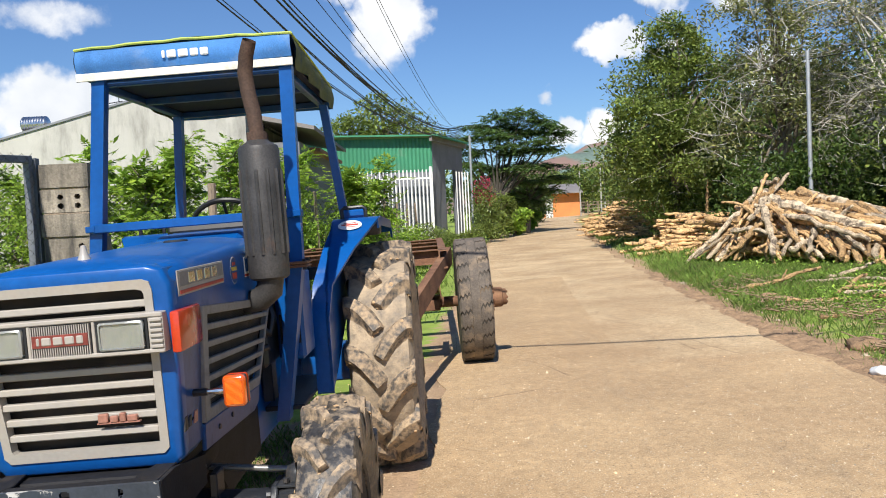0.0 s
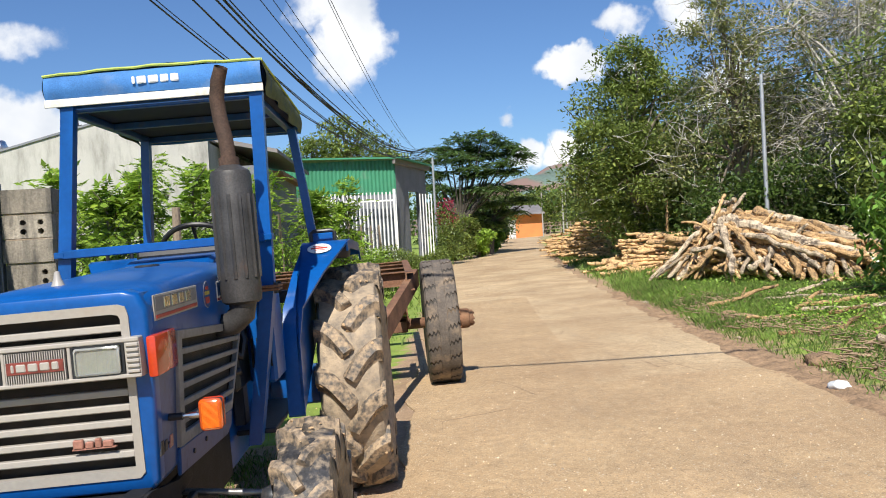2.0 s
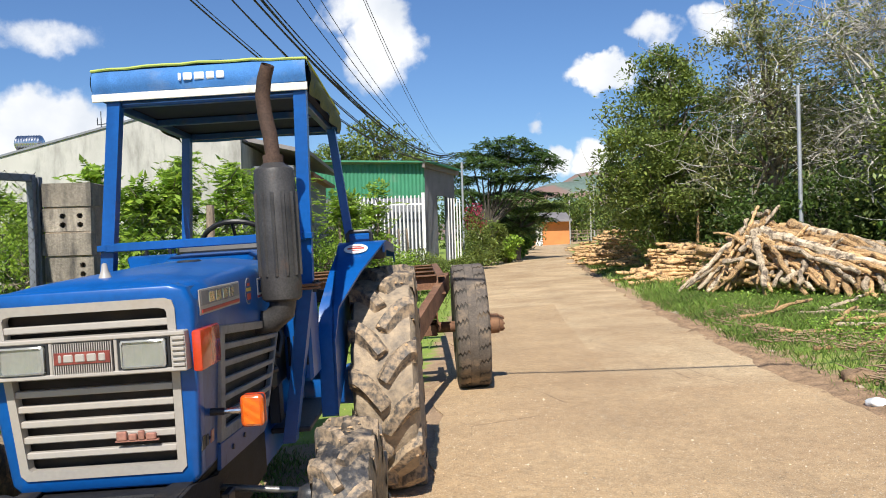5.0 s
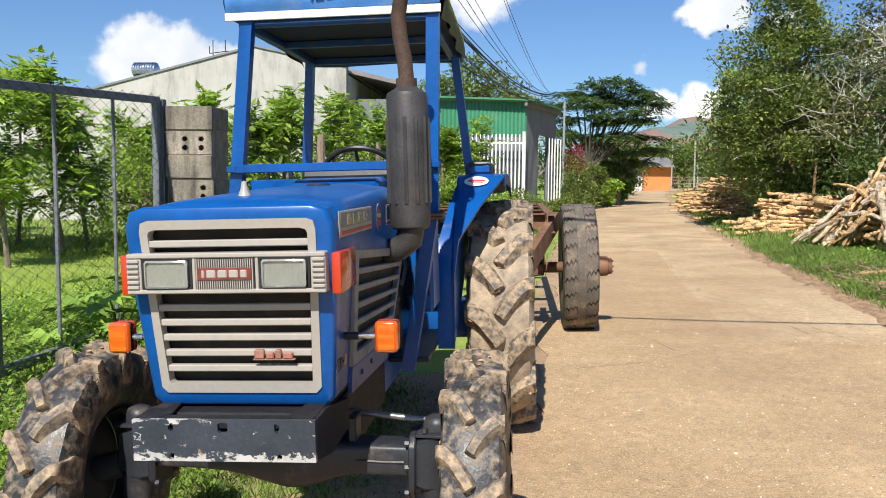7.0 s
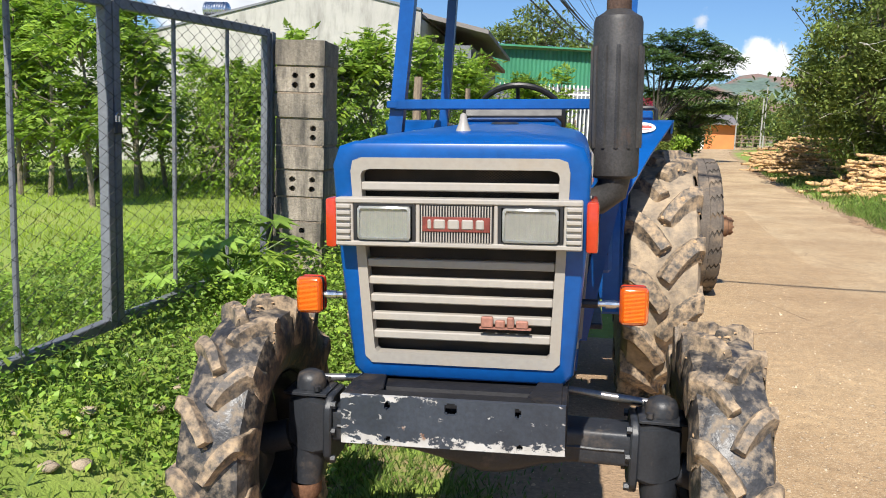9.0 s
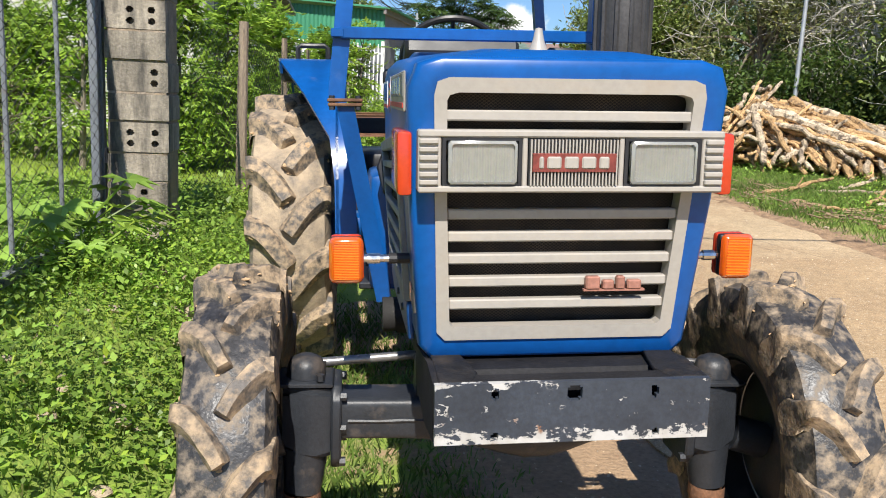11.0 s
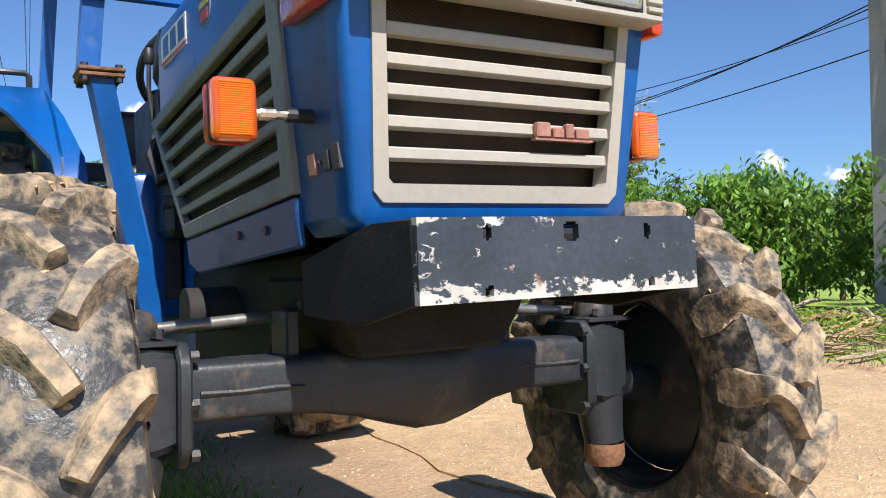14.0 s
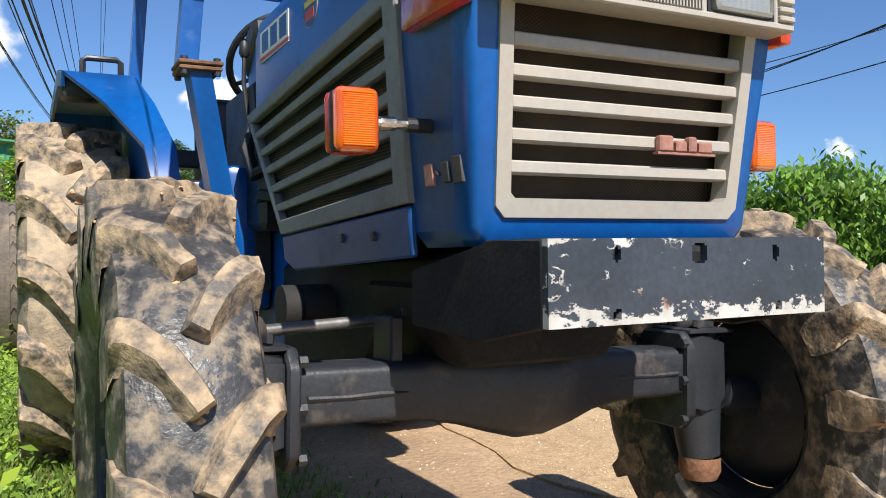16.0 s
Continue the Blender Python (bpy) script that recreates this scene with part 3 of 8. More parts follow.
def make_tyre(name, parent, at, R, W, rim_r, lugs, lug_h, lug_w, sweep, flip, parent_label=""):
    """Lugged farm tyre round the x axis. Lug paths rise from the middle to the shoulder on the front."""
    wheel = new(name)
    wheel.parent = parent
    wheel.matrix_basis = pose(*at)
    rc = R - lug_h
    h = rc - rim_r
    prof = [(-.37, 0), (-.43, .12), (-.50, .38), (-.51, .55), (-.48, .78), (-.43, .92), (-.25, .985), (0, 1.0)]
    prof = prof + [(-a, b) for a, b in prof[-2::-1]]
    bm = bmesh.new()
    lathe(bm, [(a * W, rim_r + b * h) for a, b in prof], "x", seg=56)
    inner = [(a * W * 0.9, rim_r + b * h - 0.02) for a, b in ((-.37, 0.02), (.37, 0.02))]
    lathe(bm, inner, "x", seg=56)
    for v in bm.verts:
        if math.hypot(v.co.y, v.co.z) > rim_r + .03:
            v.co += noise.noise_vector(v.co * 11) * .005 + noise.noise_vector(v.co * 31) * .003
    part("tyre", bm, M_RUBBER if R < .6 else M_RUBBER_REAR, wheel, "black rubber tyre caked with dried mud")
    bm = bmesh.new()
    crust = []
    for side in (-1, 1):
        for k in range(lugs):
            ph0 = 2 * math.pi * (k + (0.25 if side > 0 else -0.25)) / lugs
            rings = []
            # along the lug: u, breadth out from the middle, top and foot radius, width
            for j, (u, xf, top, base, wf) in enumerate((
                    (-.04, -.04, rc + lug_h * .55, rc - .014, .72), (.01, .01, rc + lug_h * .97, rc - .014, .86), (.12, .12, rc + lug_h, rc - .014, .92),
                    (.27, .27, rc + lug_h, rc - .016, .96), (.44, .44, rc + lug_h, rc - .020, 1.0), (.62, .62, rc + lug_h - .003, rc - .026, 1.04),
                    (.80, .80, rc + lug_h - .008, rc - .036, 1.10), (.95, .95, rc + lug_h - .014, rc - .052, 1.16), (1.0, 1.02, rc + lug_h - .018, rc - .070, 1.20),
                    (1.0, 1.04, rc + lug_h - .034, rc - .085, 1.18), (1.0, 1.04, rc - .050, rc - .105, 1.05), (1.0, 1.035, rc - .098, rc - .125, .80))):
                x = side * 0.5 * W * xf
                arc = min(max(u, 0), 1.0) * math.pi / 2
                ph = ph0 + sweep * math.sin(arc)
                dx, ds = side * 0.5 * W, sweep * rc * math.cos(arc) * math.pi / 2
                nx_, ns = -ds * side / math.hypot(dx, ds), abs(dx) / math.hypot(dx, ds)
                wid = lug_w * wf
                jig = 0.003 * math.sin(k * 7.3 + j * 2.1 + side)
                ring = []
                for q, hw in ((0, 1.36), (0.30, 0.92), (0.90, 0.66), (1.0, 0.56), (1.0, -0.56), (0.90, -0.66), (0.30, -0.92), (0, -1.36)):
                    r = base + (top + jig - base) * q
                    a = ph + ns * hw * wid / r
                    ring.append((x + nx_ * hw * wid, -math.cos(a) * r, math.sin(a) * r))
                rings.append(ring)
                crust += [(ring[3], ring[5], u), (ring[4], ring[6], u), (ring[0], ring[1], u), (ring[7], ring[6], u)]
            loft(bm, rings)
    for v in bm.verts:
        v.co += noise.noise_vector(v.co * 19) * .0035 + noise.noise_vector(v.co * 47) * .0015
    mud = random.Random(lugs + int(R * 100))
    ball = bmesh.new()
    bmesh.ops.create_icosphere(ball, subdivisions=1, radius=1.0)
    shape, tris = [v.co.copy() for v in ball.verts], [[v.index for v in f.verts] for f in ball.faces]
    ball.free()
    lumps = bmesh.new()
    for k in range(260):
        a, b, u = mud.choice(crust)
        if u > .96:
            continue
        p, r = Vector(a).lerp(Vector(b), mud.random()), mud.choice((.003, .004, .004, .006, .008)) * (R / .47)
        p += Vector((mud.uniform(-.008, .008), mud.uniform(-.006, .006), mud.uniform(-.006, .006)))
        out_ = Vector((0, p.y, p.z)).normalized()
        m_ = Matrix.Translation(p - out_ * .004) @ out_.to_track_quat("Z", "Y").to_matrix().to_4x4() @ Matrix.Diagonal((mud.uniform(.8, 2.0) * r, mud.uniform(.8, 2.0) * r, .7 * r, 1))
        vs = [lumps.verts.new(m_ @ (q * (1 + .35 * noise.noise(q * 2 + p * 50)))) for q in shape]
        for f in tris:
            lumps.faces.new([vs[q] for q in f])
    tagged(part("mud_lump", lumps, M_MUDLUMP, wheel, "crumbs of dried orange mud", 60), kind="stuff")
    part("tread", bm, M_LUG, wheel, "worn chevron lugs caked with pale mud", 42)
    # rim with dished disc and hub
    bm = bmesh.new()
    d = flip
    lathe(bm, [(-.38 * W, rim_r + .015), (-.37 * W, rim_r - .005), (-.2 * W, rim_r - .03), (.2 * W, rim_r - .03), (.37 * W, rim_r - .005), (.38 * W, rim_r + .015)], "x", seg=48)
    lathe(bm, [(d * .22 * W, rim_r - .03), (d * .18 * W, rim_r * .82), (d * .06 * W, rim_r * .62), (d * .05 * W, 0.0)], "x", seg=48)
    part("rim", bm, M_IRON, wheel, "dark dirty steel rim")
    return wheel


FR, RR = 0.475, 0.70
for s in (-1, 1):
    make_tyre("front_wheel", tractor, (s * 0.697, 0.475, FR - 0.006 - s * 0.018), FR, 0.205, 0.245, 14, 0.031, 0.027, 0.24, s)
    make_tyre("rear_wheel", tractor, (s * 0.712, 2.82, RR - 0.01), RR, 0.375, 0.36, 14, 0.046, 0.050, 0.27, s)


def gface(z):
    """y of the sloping grille face at height z."""
    return 0.025 + (1.41 - z) * 0.14


# hood: rounded shell, lofted front to back
def hood_section(y, half, top, low, r=0.05, crown=0.018):
    pts = [(-half, low)]
    for a in range(0, 91, 30):
        pts.append((-half + r - r * math.cos(radians(a)), top - r + r * math.sin(radians(a))))
    pts += [(-half * 0.4, top + crown), (half * 0.4, top + crown)]
    for a in range(90, -1, -30):
        pts.append((half - r + r * math.cos(radians(a)), top - r + r * math.sin(radians(a))))
    pts.append((half, low))
    return [(x, y, z) for x, z in pts]


bm = bmesh.new()
loft(bm, [hood_section(0.030, .306, 1.438, 1.312), hood_section(0.055, .316, 1.454, 1.312), hood_section(0.30, .318, 1.470, 1.300), hood_section(0.85, .316, 1.488, 1.257),
          hood_section(1.24, .310, 1.497, 1.228, .06), hood_section(1.30, .300, 1.488, 1.226, .06)], closed=False, caps=False)
part("hood", bm, M_BLUE, tractor, "blue painted sheet steel hood")
# nose: blue surround ring with the grille opening
bm = bmesh.new()


def ring_loop(spec, dy):
    return [(x, gface(z) + dy, z) for x, z in spec]


outer = [(-.318, 1.40), (-.300, 1.445), (-.26, 1.458), (.26, 1.458), (.300, 1.445), (.318, 1.40), (.312, 1.18), (.288, .865), (.265, .838), (-.265, .838), (-.288, .865), (-.312, 1.18)]
inner = [(-.268, 1.385), (-.262, 1.41), (-.24, 1.418), (.24, 1.418), (.262, 1.41), (.268, 1.385), (.262, 1.18), (.252, .90), (.235, .882), (-.235, .882), (-.252, .90), (-.262, 1.18)]
sec = [ring_loop(inner, 0.06), ring_loop(inner, 0.0), ring_loop([(a * 1.0, b) for a, b in inner], -0.012), ring_loop([(x * .965, 1.16 + (z - 1.16) * .972) for x, z in outer], -0.012), ring_loop([(x * .99, 1.16 + (z - 1.16) * .992) for x, z in outer], -0.005), ring_loop(outer, 0.012), ring_loop(outer, 0.045)]
rings = [[bm.verts.new(p) for p in s] for s in sec]
for a, b in zip(rings, rings[1:]):
    for k in range(len(a)):
        bm.faces.new((a[k], a[(k + 1) % len(a)], b[(k + 1) % len(a)], b[k]))
part("nose", bm, M_BLUE, tractor, "blue nose surround", 50)
bm = bmesh.new()
loft(bm, [ring_loop([(x * .996, z) for x, z in outer], 0.042), [(x * .996, 0.292, z) for x, z in outer]], caps=False)
part("nose_shell", bm, M_NAVY, tractor, "dark blue side of the nose", 30)

# grille: frame and slats
def frame_ring(bm, o, i, d0, d1):
    secs = [ring_loop(o, d1), ring_loop(o, d0), ring_loop(i, d0), ring_loop(i, d1)]
    rr = [[bm.verts.new(p) for p in s] for s in secs]
    for a, b in zip(rr, rr[1:]):
        for k in range(len(a)):
            bm.faces.new((a[k], a[(k + 1) % len(a)], b[(k + 1) % len(a)], b[k]))


grille = new("grille"); grille.parent = tractor
bm = bmesh.new()
gi = [(-.243, 1.375), (-.238, 1.385), (-.22, 1.39), (.22, 1.39), (.238, 1.385), (.243, 1.375), (.238, 1.18), (.226, .92), (.218, .912), (-.218, .912), (-.226, .92), (-.238, 1.18)]
frame_ring(bm, inner, gi, -0.018, 0.02)
part("grille_frame", bm, M_SILVER, grille, "pale grey grille frame")
for z in (1.347, 1.152, 1.105, 1.058, 1.009, 0.960):
    bm = bmesh.new()
    half = 0.226 + (z - 0.92) * 0.045
    y = gface(z)
    box(bm, -half, half, y - 0.014, y + 0.012, z - 0.0105, z + 0.0105, 0.003)
    part("slat", bm, M_SILVER, grille)
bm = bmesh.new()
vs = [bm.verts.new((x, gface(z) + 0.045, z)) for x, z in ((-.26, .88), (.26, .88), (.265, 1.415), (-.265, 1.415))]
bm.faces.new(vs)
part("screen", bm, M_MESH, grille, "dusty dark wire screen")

# headlamp bar
bar = new("headlamp_bar"); bar.parent = tractor
bm = bmesh.new()
by = -0.016
for z0, z1 in ((1.202, 1.215), (1.307, 1.321)):
    box(bm, -.300, .300, by, by + 0.06, z0, z1, 0.003)
for x0, x1 in ((-.300, -.256), (-.100, -.090), (.090, .100), (.256, .300)):
    box(bm, x0, x1, by + 0.004, by + 0.06, 1.21, 1.31, 0.002)
box(bm, -.29, .29, by + 0.045, by + 0.055, 1.205, 1.315)
part("bar_frame", bm, M_SILVER, bar, "pale grey bar that carries the headlamps")
for sx in (-1, 1):
    for k in range(6):
        bm = bmesh.new()
        z = 1.222 + k * 0.0155
        box(bm, min(sx * .262, sx * .298), max(sx * .262, sx * .298), by - 0.004, by + 0.01, z - 0.005, z + 0.005, 0.002)
        part("rib", bm, M_SILVER, bar)
    lamp = new("headlamp"); lamp.parent = bar
    x0, x1 = sorted((sx * .104, sx * .251))
    bm = bmesh.new()
    rim_o = [(x0 - .003, 1.213), (x1 + .003, 1.213), (x1 + .003, 1.307), (x0 - .003, 1.307)]
    rim_i = [(x0 + .004, 1.219), (x1 - .004, 1.219), (x1 - .004, 1.301), (x0 + .004, 1.301)]
    loft(bm, [[(x, by + d, z) for x, z in rim] for rim, d in ((rim_o, .0448), (rim_o, .004), (rim_i, .004), (rim_i, .0425))])
    part("housing", bm, M_BLACK, lamp, "black lamp housing")
    bm = bmesh.new()
    cxl = (x0 + x1) / 2
    rows = []
    for j in range(8):
        q = 1 - j / 7.5
        rows.append([(cxl + .063 * q * max(-1, min(1, (1.35 - .3 * j / 7) * math.cos(t_))), by + .006 + .036 * (1 - q * q), 1.260 + .038 * q * max(-1, min(1, (1.35 - .3 * j / 7) * math.sin(t_)))) for t_ in (2 * math.pi * k / 32 for k in range(32))])
    loft(bm, rows)
    part("reflector", bm, M_REFLECTOR, lamp, "silver lamp reflector", 60)
    bm = bmesh.new()
    n_ = 30
    gl = []
    for i in range(n_ + 1):
        x = cxl - .065 + .130 * i / n_
        gl.append((x, by + .0015 * (1 if i % 2 else -1) - .006 * (1 - ((x - cxl) / .065) ** 2)))
    loft(bm, [[(x, y, z) for x, y in gl] + [(x, by + .007, z) for x, y in gl[::-1]] for z in (1.220, 1.300)])
    part("headlamp_glass", bm, M_GLASS, lamp, "clear fluted headlamp glass", None)
    bm = bmesh.new()
    lathe(bm, [(by + .040, .010), (by + .020, .012), (by + .016, .008), (by + .015, .0)], "y", (cxl, 0, 1.262), 16)
    part("bulb_shield", bm, M_CHROME, lamp)
    bm = bmesh.new()
    lip_o = [(cxl + a * .066, 1.260 + b * .0410) for a, b in ((-1, -.85), (-.93, -1), (.93, -1), (1, -.85), (1, .85), (.93, 1), (-.93, 1), (-1, .85))]
    lip_i = [(cxl + (x - cxl) * .91, 1.260 + (z - 1.260) * .87) for x, z in lip_o]
    loft(bm, [[(x, by + d, z) for x, z in lip] for lip, d in ((lip_o, .008), (lip_o, -.004), (lip_i, -.008), (lip_i, -.001))])
    part("glass_lip", bm, M_GLASSLIP, lamp, "thick pale edge of the lamp glass", 40)

# emblem: ribbed plate with a red band and pale blocks in place of lettering
emb = new("emblem"); emb.parent = bar
bm = bmesh.new()
box(bm, -.088, .088, by + 0.006, by + 0.02, 1.213, 1.307)
part("plate", bm, M_BLACK, emb)
bm = bmesh.new()
box(bm, -.0014, .0014, by - 0.002, by + 0.008, 1.216, 1.304)
rib_me = link_mesh("rib", bm, M_SILVER)
for k in range(26):
    rb = new("rib", rib_me); rb.parent = emb
    rb.location.x = -.084 + k * .00672
bm = bmesh.new()
box(bm, -.082, .082, by - .005, by + 0.004, 1.242, 1.278, .001)
part("band", bm, M_BAND, emb, "dull red band")
for x0, x1 in ((-.069, -.060), (-.054, -.026), (-.020, .008), (.014, .042), (.048, .068)):
    bm = bmesh.new()
    box(bm, x0, x1, by - .008, by + 0.004, 1.248, 1.272, .003)
    part("badge_block", bm, M_SILVER, emb, "pale raised block")
# small badge on the grille
bm = bmesh.new()
y = gface(1.009)
for k, (x0, x1) in enumerate(((.054, .084), (.090, .114), (.119, .137), (.142, .172))):
    h = .028 if k in (0, 2) else .020
    box(bm, x0, x1, y - .03, y - .014, 1.006 - .013, 1.006 + h - .013, .003)
box(bm, .050, .180, y - .027, y - .014, .9895, .9935)
part("badge", bm, M_COPPER, grille, "worn coppery badge")

# marker lights and indicators
for s in (-1, 1):
    mk = new("marker_light"); mk.parent = tractor
    bm = bmesh.new()
    x0, x1 = sorted((s * .308, s * .338))
    box(bm, x0, x1, .020, .235, 1.192, 1.316, .008, seg=2)
    part("lens", bm, M_REDLENS, mk, "glossy red-orange marker lens")
    ind = new("indicator"); ind.parent = tractor
    bm = bmesh.new()
    tube(bm, [(s * .30, .20, 1.035), (s * .345, .20, 1.035)], .012, 10)
    part("rubber_boot", bm, M_BLACK, ind)
    bm = bmesh.new()
    tube(bm, [(s * .34, .20, 1.035), (s * .40, .20, 1.035)], .0085, 10)
    tube(bm, [(s * .365, .20, 1.035), (s * .392, .20, 1.035)], .0115, 10)
    part("stalk", bm, M_CHROME, ind, "chrome stalk")
    bm = bmesh.new()
    x0, x1 = sorted((s * .400, s * .474))
    bm = bmesh.new()
    box(bm, x0, x1, .170, .196, .984, 1.086, .014, seg=3)
    part("lens", bm, M_AMBER, ind, "amber lens in a red-orange rim")
    bm = bmesh.new()
    for k in range(24):
        z = .9955 + k * .0035
        tube(bm, [(x0 + .011, .1702, z), (x1 - .011, .1702, z)], .0011, 5)
    tagged(part("lens_rib", bm, M_AMBERRIB, ind, "fine ribs of the amber lens"), kind="stuff")
    bm = bmesh.new()
    box(bm, x0 + .003, x1 - .003, .196, .214, .987, 1.083, .006, seg=2)
    part("gasket", bm, M_BLACK, ind, "black rubber band of the lamp")
    bm = bmesh.new()
    box(bm, x0 + .002, x1 - .002, .214, .238, .986, 1.084, .010, seg=2)
    part("lamp_body", bm, M_REDLENS, ind, "red rear half of the lamp")

# hood sides: grey side grilles, skirts, plates
for s in (-1, 1):
    def sx(bm, a, b, y0, y1, z0, z1, bev=0.002):
        lo, hi = sorted((s * a, s * b))
        return box(bm, lo, hi, y0, y1, z0, z1, bev)
    sg = new("side_grille"); sg.parent = tractor

    def taper(bm):
        """The sides draw in towards the foot."""
        for v in bm.verts:
            v.co.x *= 1 - .17 * max(0, 1.30 - v.co.z)

    def rear(z):
        return 1.33 - (1.225 - z) * .765

    def top(y):
        return 1.302 - (y - .285) * .074

    def foot(y):
        return .916 - (y - .285) * .045
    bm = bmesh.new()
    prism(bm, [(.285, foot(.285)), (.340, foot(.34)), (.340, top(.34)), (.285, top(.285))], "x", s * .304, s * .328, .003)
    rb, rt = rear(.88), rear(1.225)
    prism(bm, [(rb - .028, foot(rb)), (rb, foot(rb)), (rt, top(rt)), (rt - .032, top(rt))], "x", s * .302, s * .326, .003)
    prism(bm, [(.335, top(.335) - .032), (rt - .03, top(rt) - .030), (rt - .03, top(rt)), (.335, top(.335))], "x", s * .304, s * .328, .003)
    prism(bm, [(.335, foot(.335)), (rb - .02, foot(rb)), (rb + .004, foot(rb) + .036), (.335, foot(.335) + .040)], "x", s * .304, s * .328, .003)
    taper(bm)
    part("grille_frame", bm, M_SIDEGREY, sg, "side grille frame in grey darkened for shade")
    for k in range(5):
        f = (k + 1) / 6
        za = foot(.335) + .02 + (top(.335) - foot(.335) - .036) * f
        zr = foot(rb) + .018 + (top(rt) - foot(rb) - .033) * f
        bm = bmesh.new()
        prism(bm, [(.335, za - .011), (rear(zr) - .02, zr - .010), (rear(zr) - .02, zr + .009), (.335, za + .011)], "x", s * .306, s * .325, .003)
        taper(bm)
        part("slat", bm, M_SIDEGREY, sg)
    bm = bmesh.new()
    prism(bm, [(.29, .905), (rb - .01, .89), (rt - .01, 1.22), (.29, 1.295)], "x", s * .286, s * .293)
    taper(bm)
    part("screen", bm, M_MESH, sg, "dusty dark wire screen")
    bm = bmesh.new()
    prism(bm, [(.29, .822), (.98, .790), (1.06, .815), (rb, foot(rb) - .004), (.29, foot(.29) - .004)], "x", s * .306, s * .322, .004)
    taper(bm)
    part("skirt", bm, M_NAVY, tractor, "lower side panel in shaded body blue")
    for y in (.45, .62):
        bm = bmesh.new()
        lathe(bm, [(s * .292, .011), (s * .304, .009)], "x", (0, y, .862), 10, True)
        part("bolt", bm, M_IRON, tractor)
    # maker's plate: bars only
    plate = new("name_plate"); plate.parent = tractor
    bm = bmesh.new()
    sx(bm, .317, .321, .09, .60, 1.352, 1.432)
    part("backing", bm, M_SILVER, plate)
    bm = bmesh.new()
    sx(bm, .319, .3225, .105, .585, 1.380, 1.427, .001)
    part("field", bm, M_SIDEGREY, plate, "dull grey field")
    for k in range(4):
        y = .19 + k * .085
        bm = bmesh.new()
        sx(bm, .320, .325, y, y + .06, 1.385, 1.421, .002)
        part("bar", bm, M_CHROME, plate, "bright raised bar")
    bm = bmesh.new()
    sx(bm, .319, .3235, .105, .585, 1.358, 1.369, .001)
    part("stripe", bm, M_REDMARK, plate, "red stripe")
    disc = new("round_sticker"); disc.parent = tractor
    tagged(disc, "dark round sticker with red and yellow bars")
    for nm, r, d, m_ in (("sticker_rim", .052, .3176, M_SILVER), ("sticker_field", .049, .3184, M_NAVY)):
        bm = bmesh.new()
        lathe(bm, [(s * .312, r), (s * d, r * .99), (s * (d + .0002), .0)], "x", (0, .76, 1.385), 24)
        part(nm, bm, m_, disc)
    for z0, z1, hw, m_ in ((1.352, 1.376, .030, M_REDMARK), (1.384, 1.398, .036, M_YELLOW), (1.404, 1.416, .022, M_REDMARK)):
        bm = bmesh.new()
        sx(bm, .316, .3194, .76 - hw, .76 + hw, z0, z1, .0005)
        part("sticker_bar", bm, m_, disc)
    decal = new("side_decal"); decal.parent = tractor
    tagged(decal, "pale decal with a red edge and dark bars")
    bm = bmesh.new()
    sx(bm, .309, .3164, .93, 1.19, 1.345, 1.425, .0005)
    part("decal_field", bm, M_WHITE, decal)
    bm = bmesh.new()
    sx(bm, .309, .3170, .93, 1.19, 1.347, 1.357, .0005)
    part("decal_edge", bm, M_REDMARK, decal)
    for k in range(3):
        bm = bmesh.new()
        sx(bm, .309, .3170, .945 + k * .082, 1.005 + k * .082, 1.366, 1.418, .0005)
        part("decal_bar", bm, M_NAVY, decal)
    for k, (y0, y1, z0, z1) in enumerate(((.196, .232, .938, .976), (.176, .190, .953, .961), (.140, .170, .940, .974), (.098, .134, .936, .980))):
        bm = bmesh.new()
        xa = .2965 - (.96 - z0) * .05
        lo, hi = sorted((s * (xa - .006), s * (xa + .003)))
        prism(bm, [(y0, z0), (y1 - .004, z0), (y1 + .004, z1), (y0 + .008, z1)], "x", lo, hi, .002)
        part("side_badge", bm, M_COPPER if k == 0 else M_MUFFLER, tractor, "small tarnished metal badge bar")

# ornament and filler cap on the hood
bm = bmesh.new()
lathe(bm, [(1.475, .026), (1.485, .020), (1.506, .012), (1.528, .008), (1.531, .0)], "z", (-.02, .24, 0), 16)
part("hood_ornament", bm, M_SILVER, tractor, "small grey cone ornament")
bm = bmesh.new()
lathe(bm, [(1.49, .05), (1.512, .05), (1.518, .044), (1.518, .0)], "z", (.02, 1.02, 0), 20)
part("filler_cap", bm, M_IRON, tractor, "dark round filler cap")

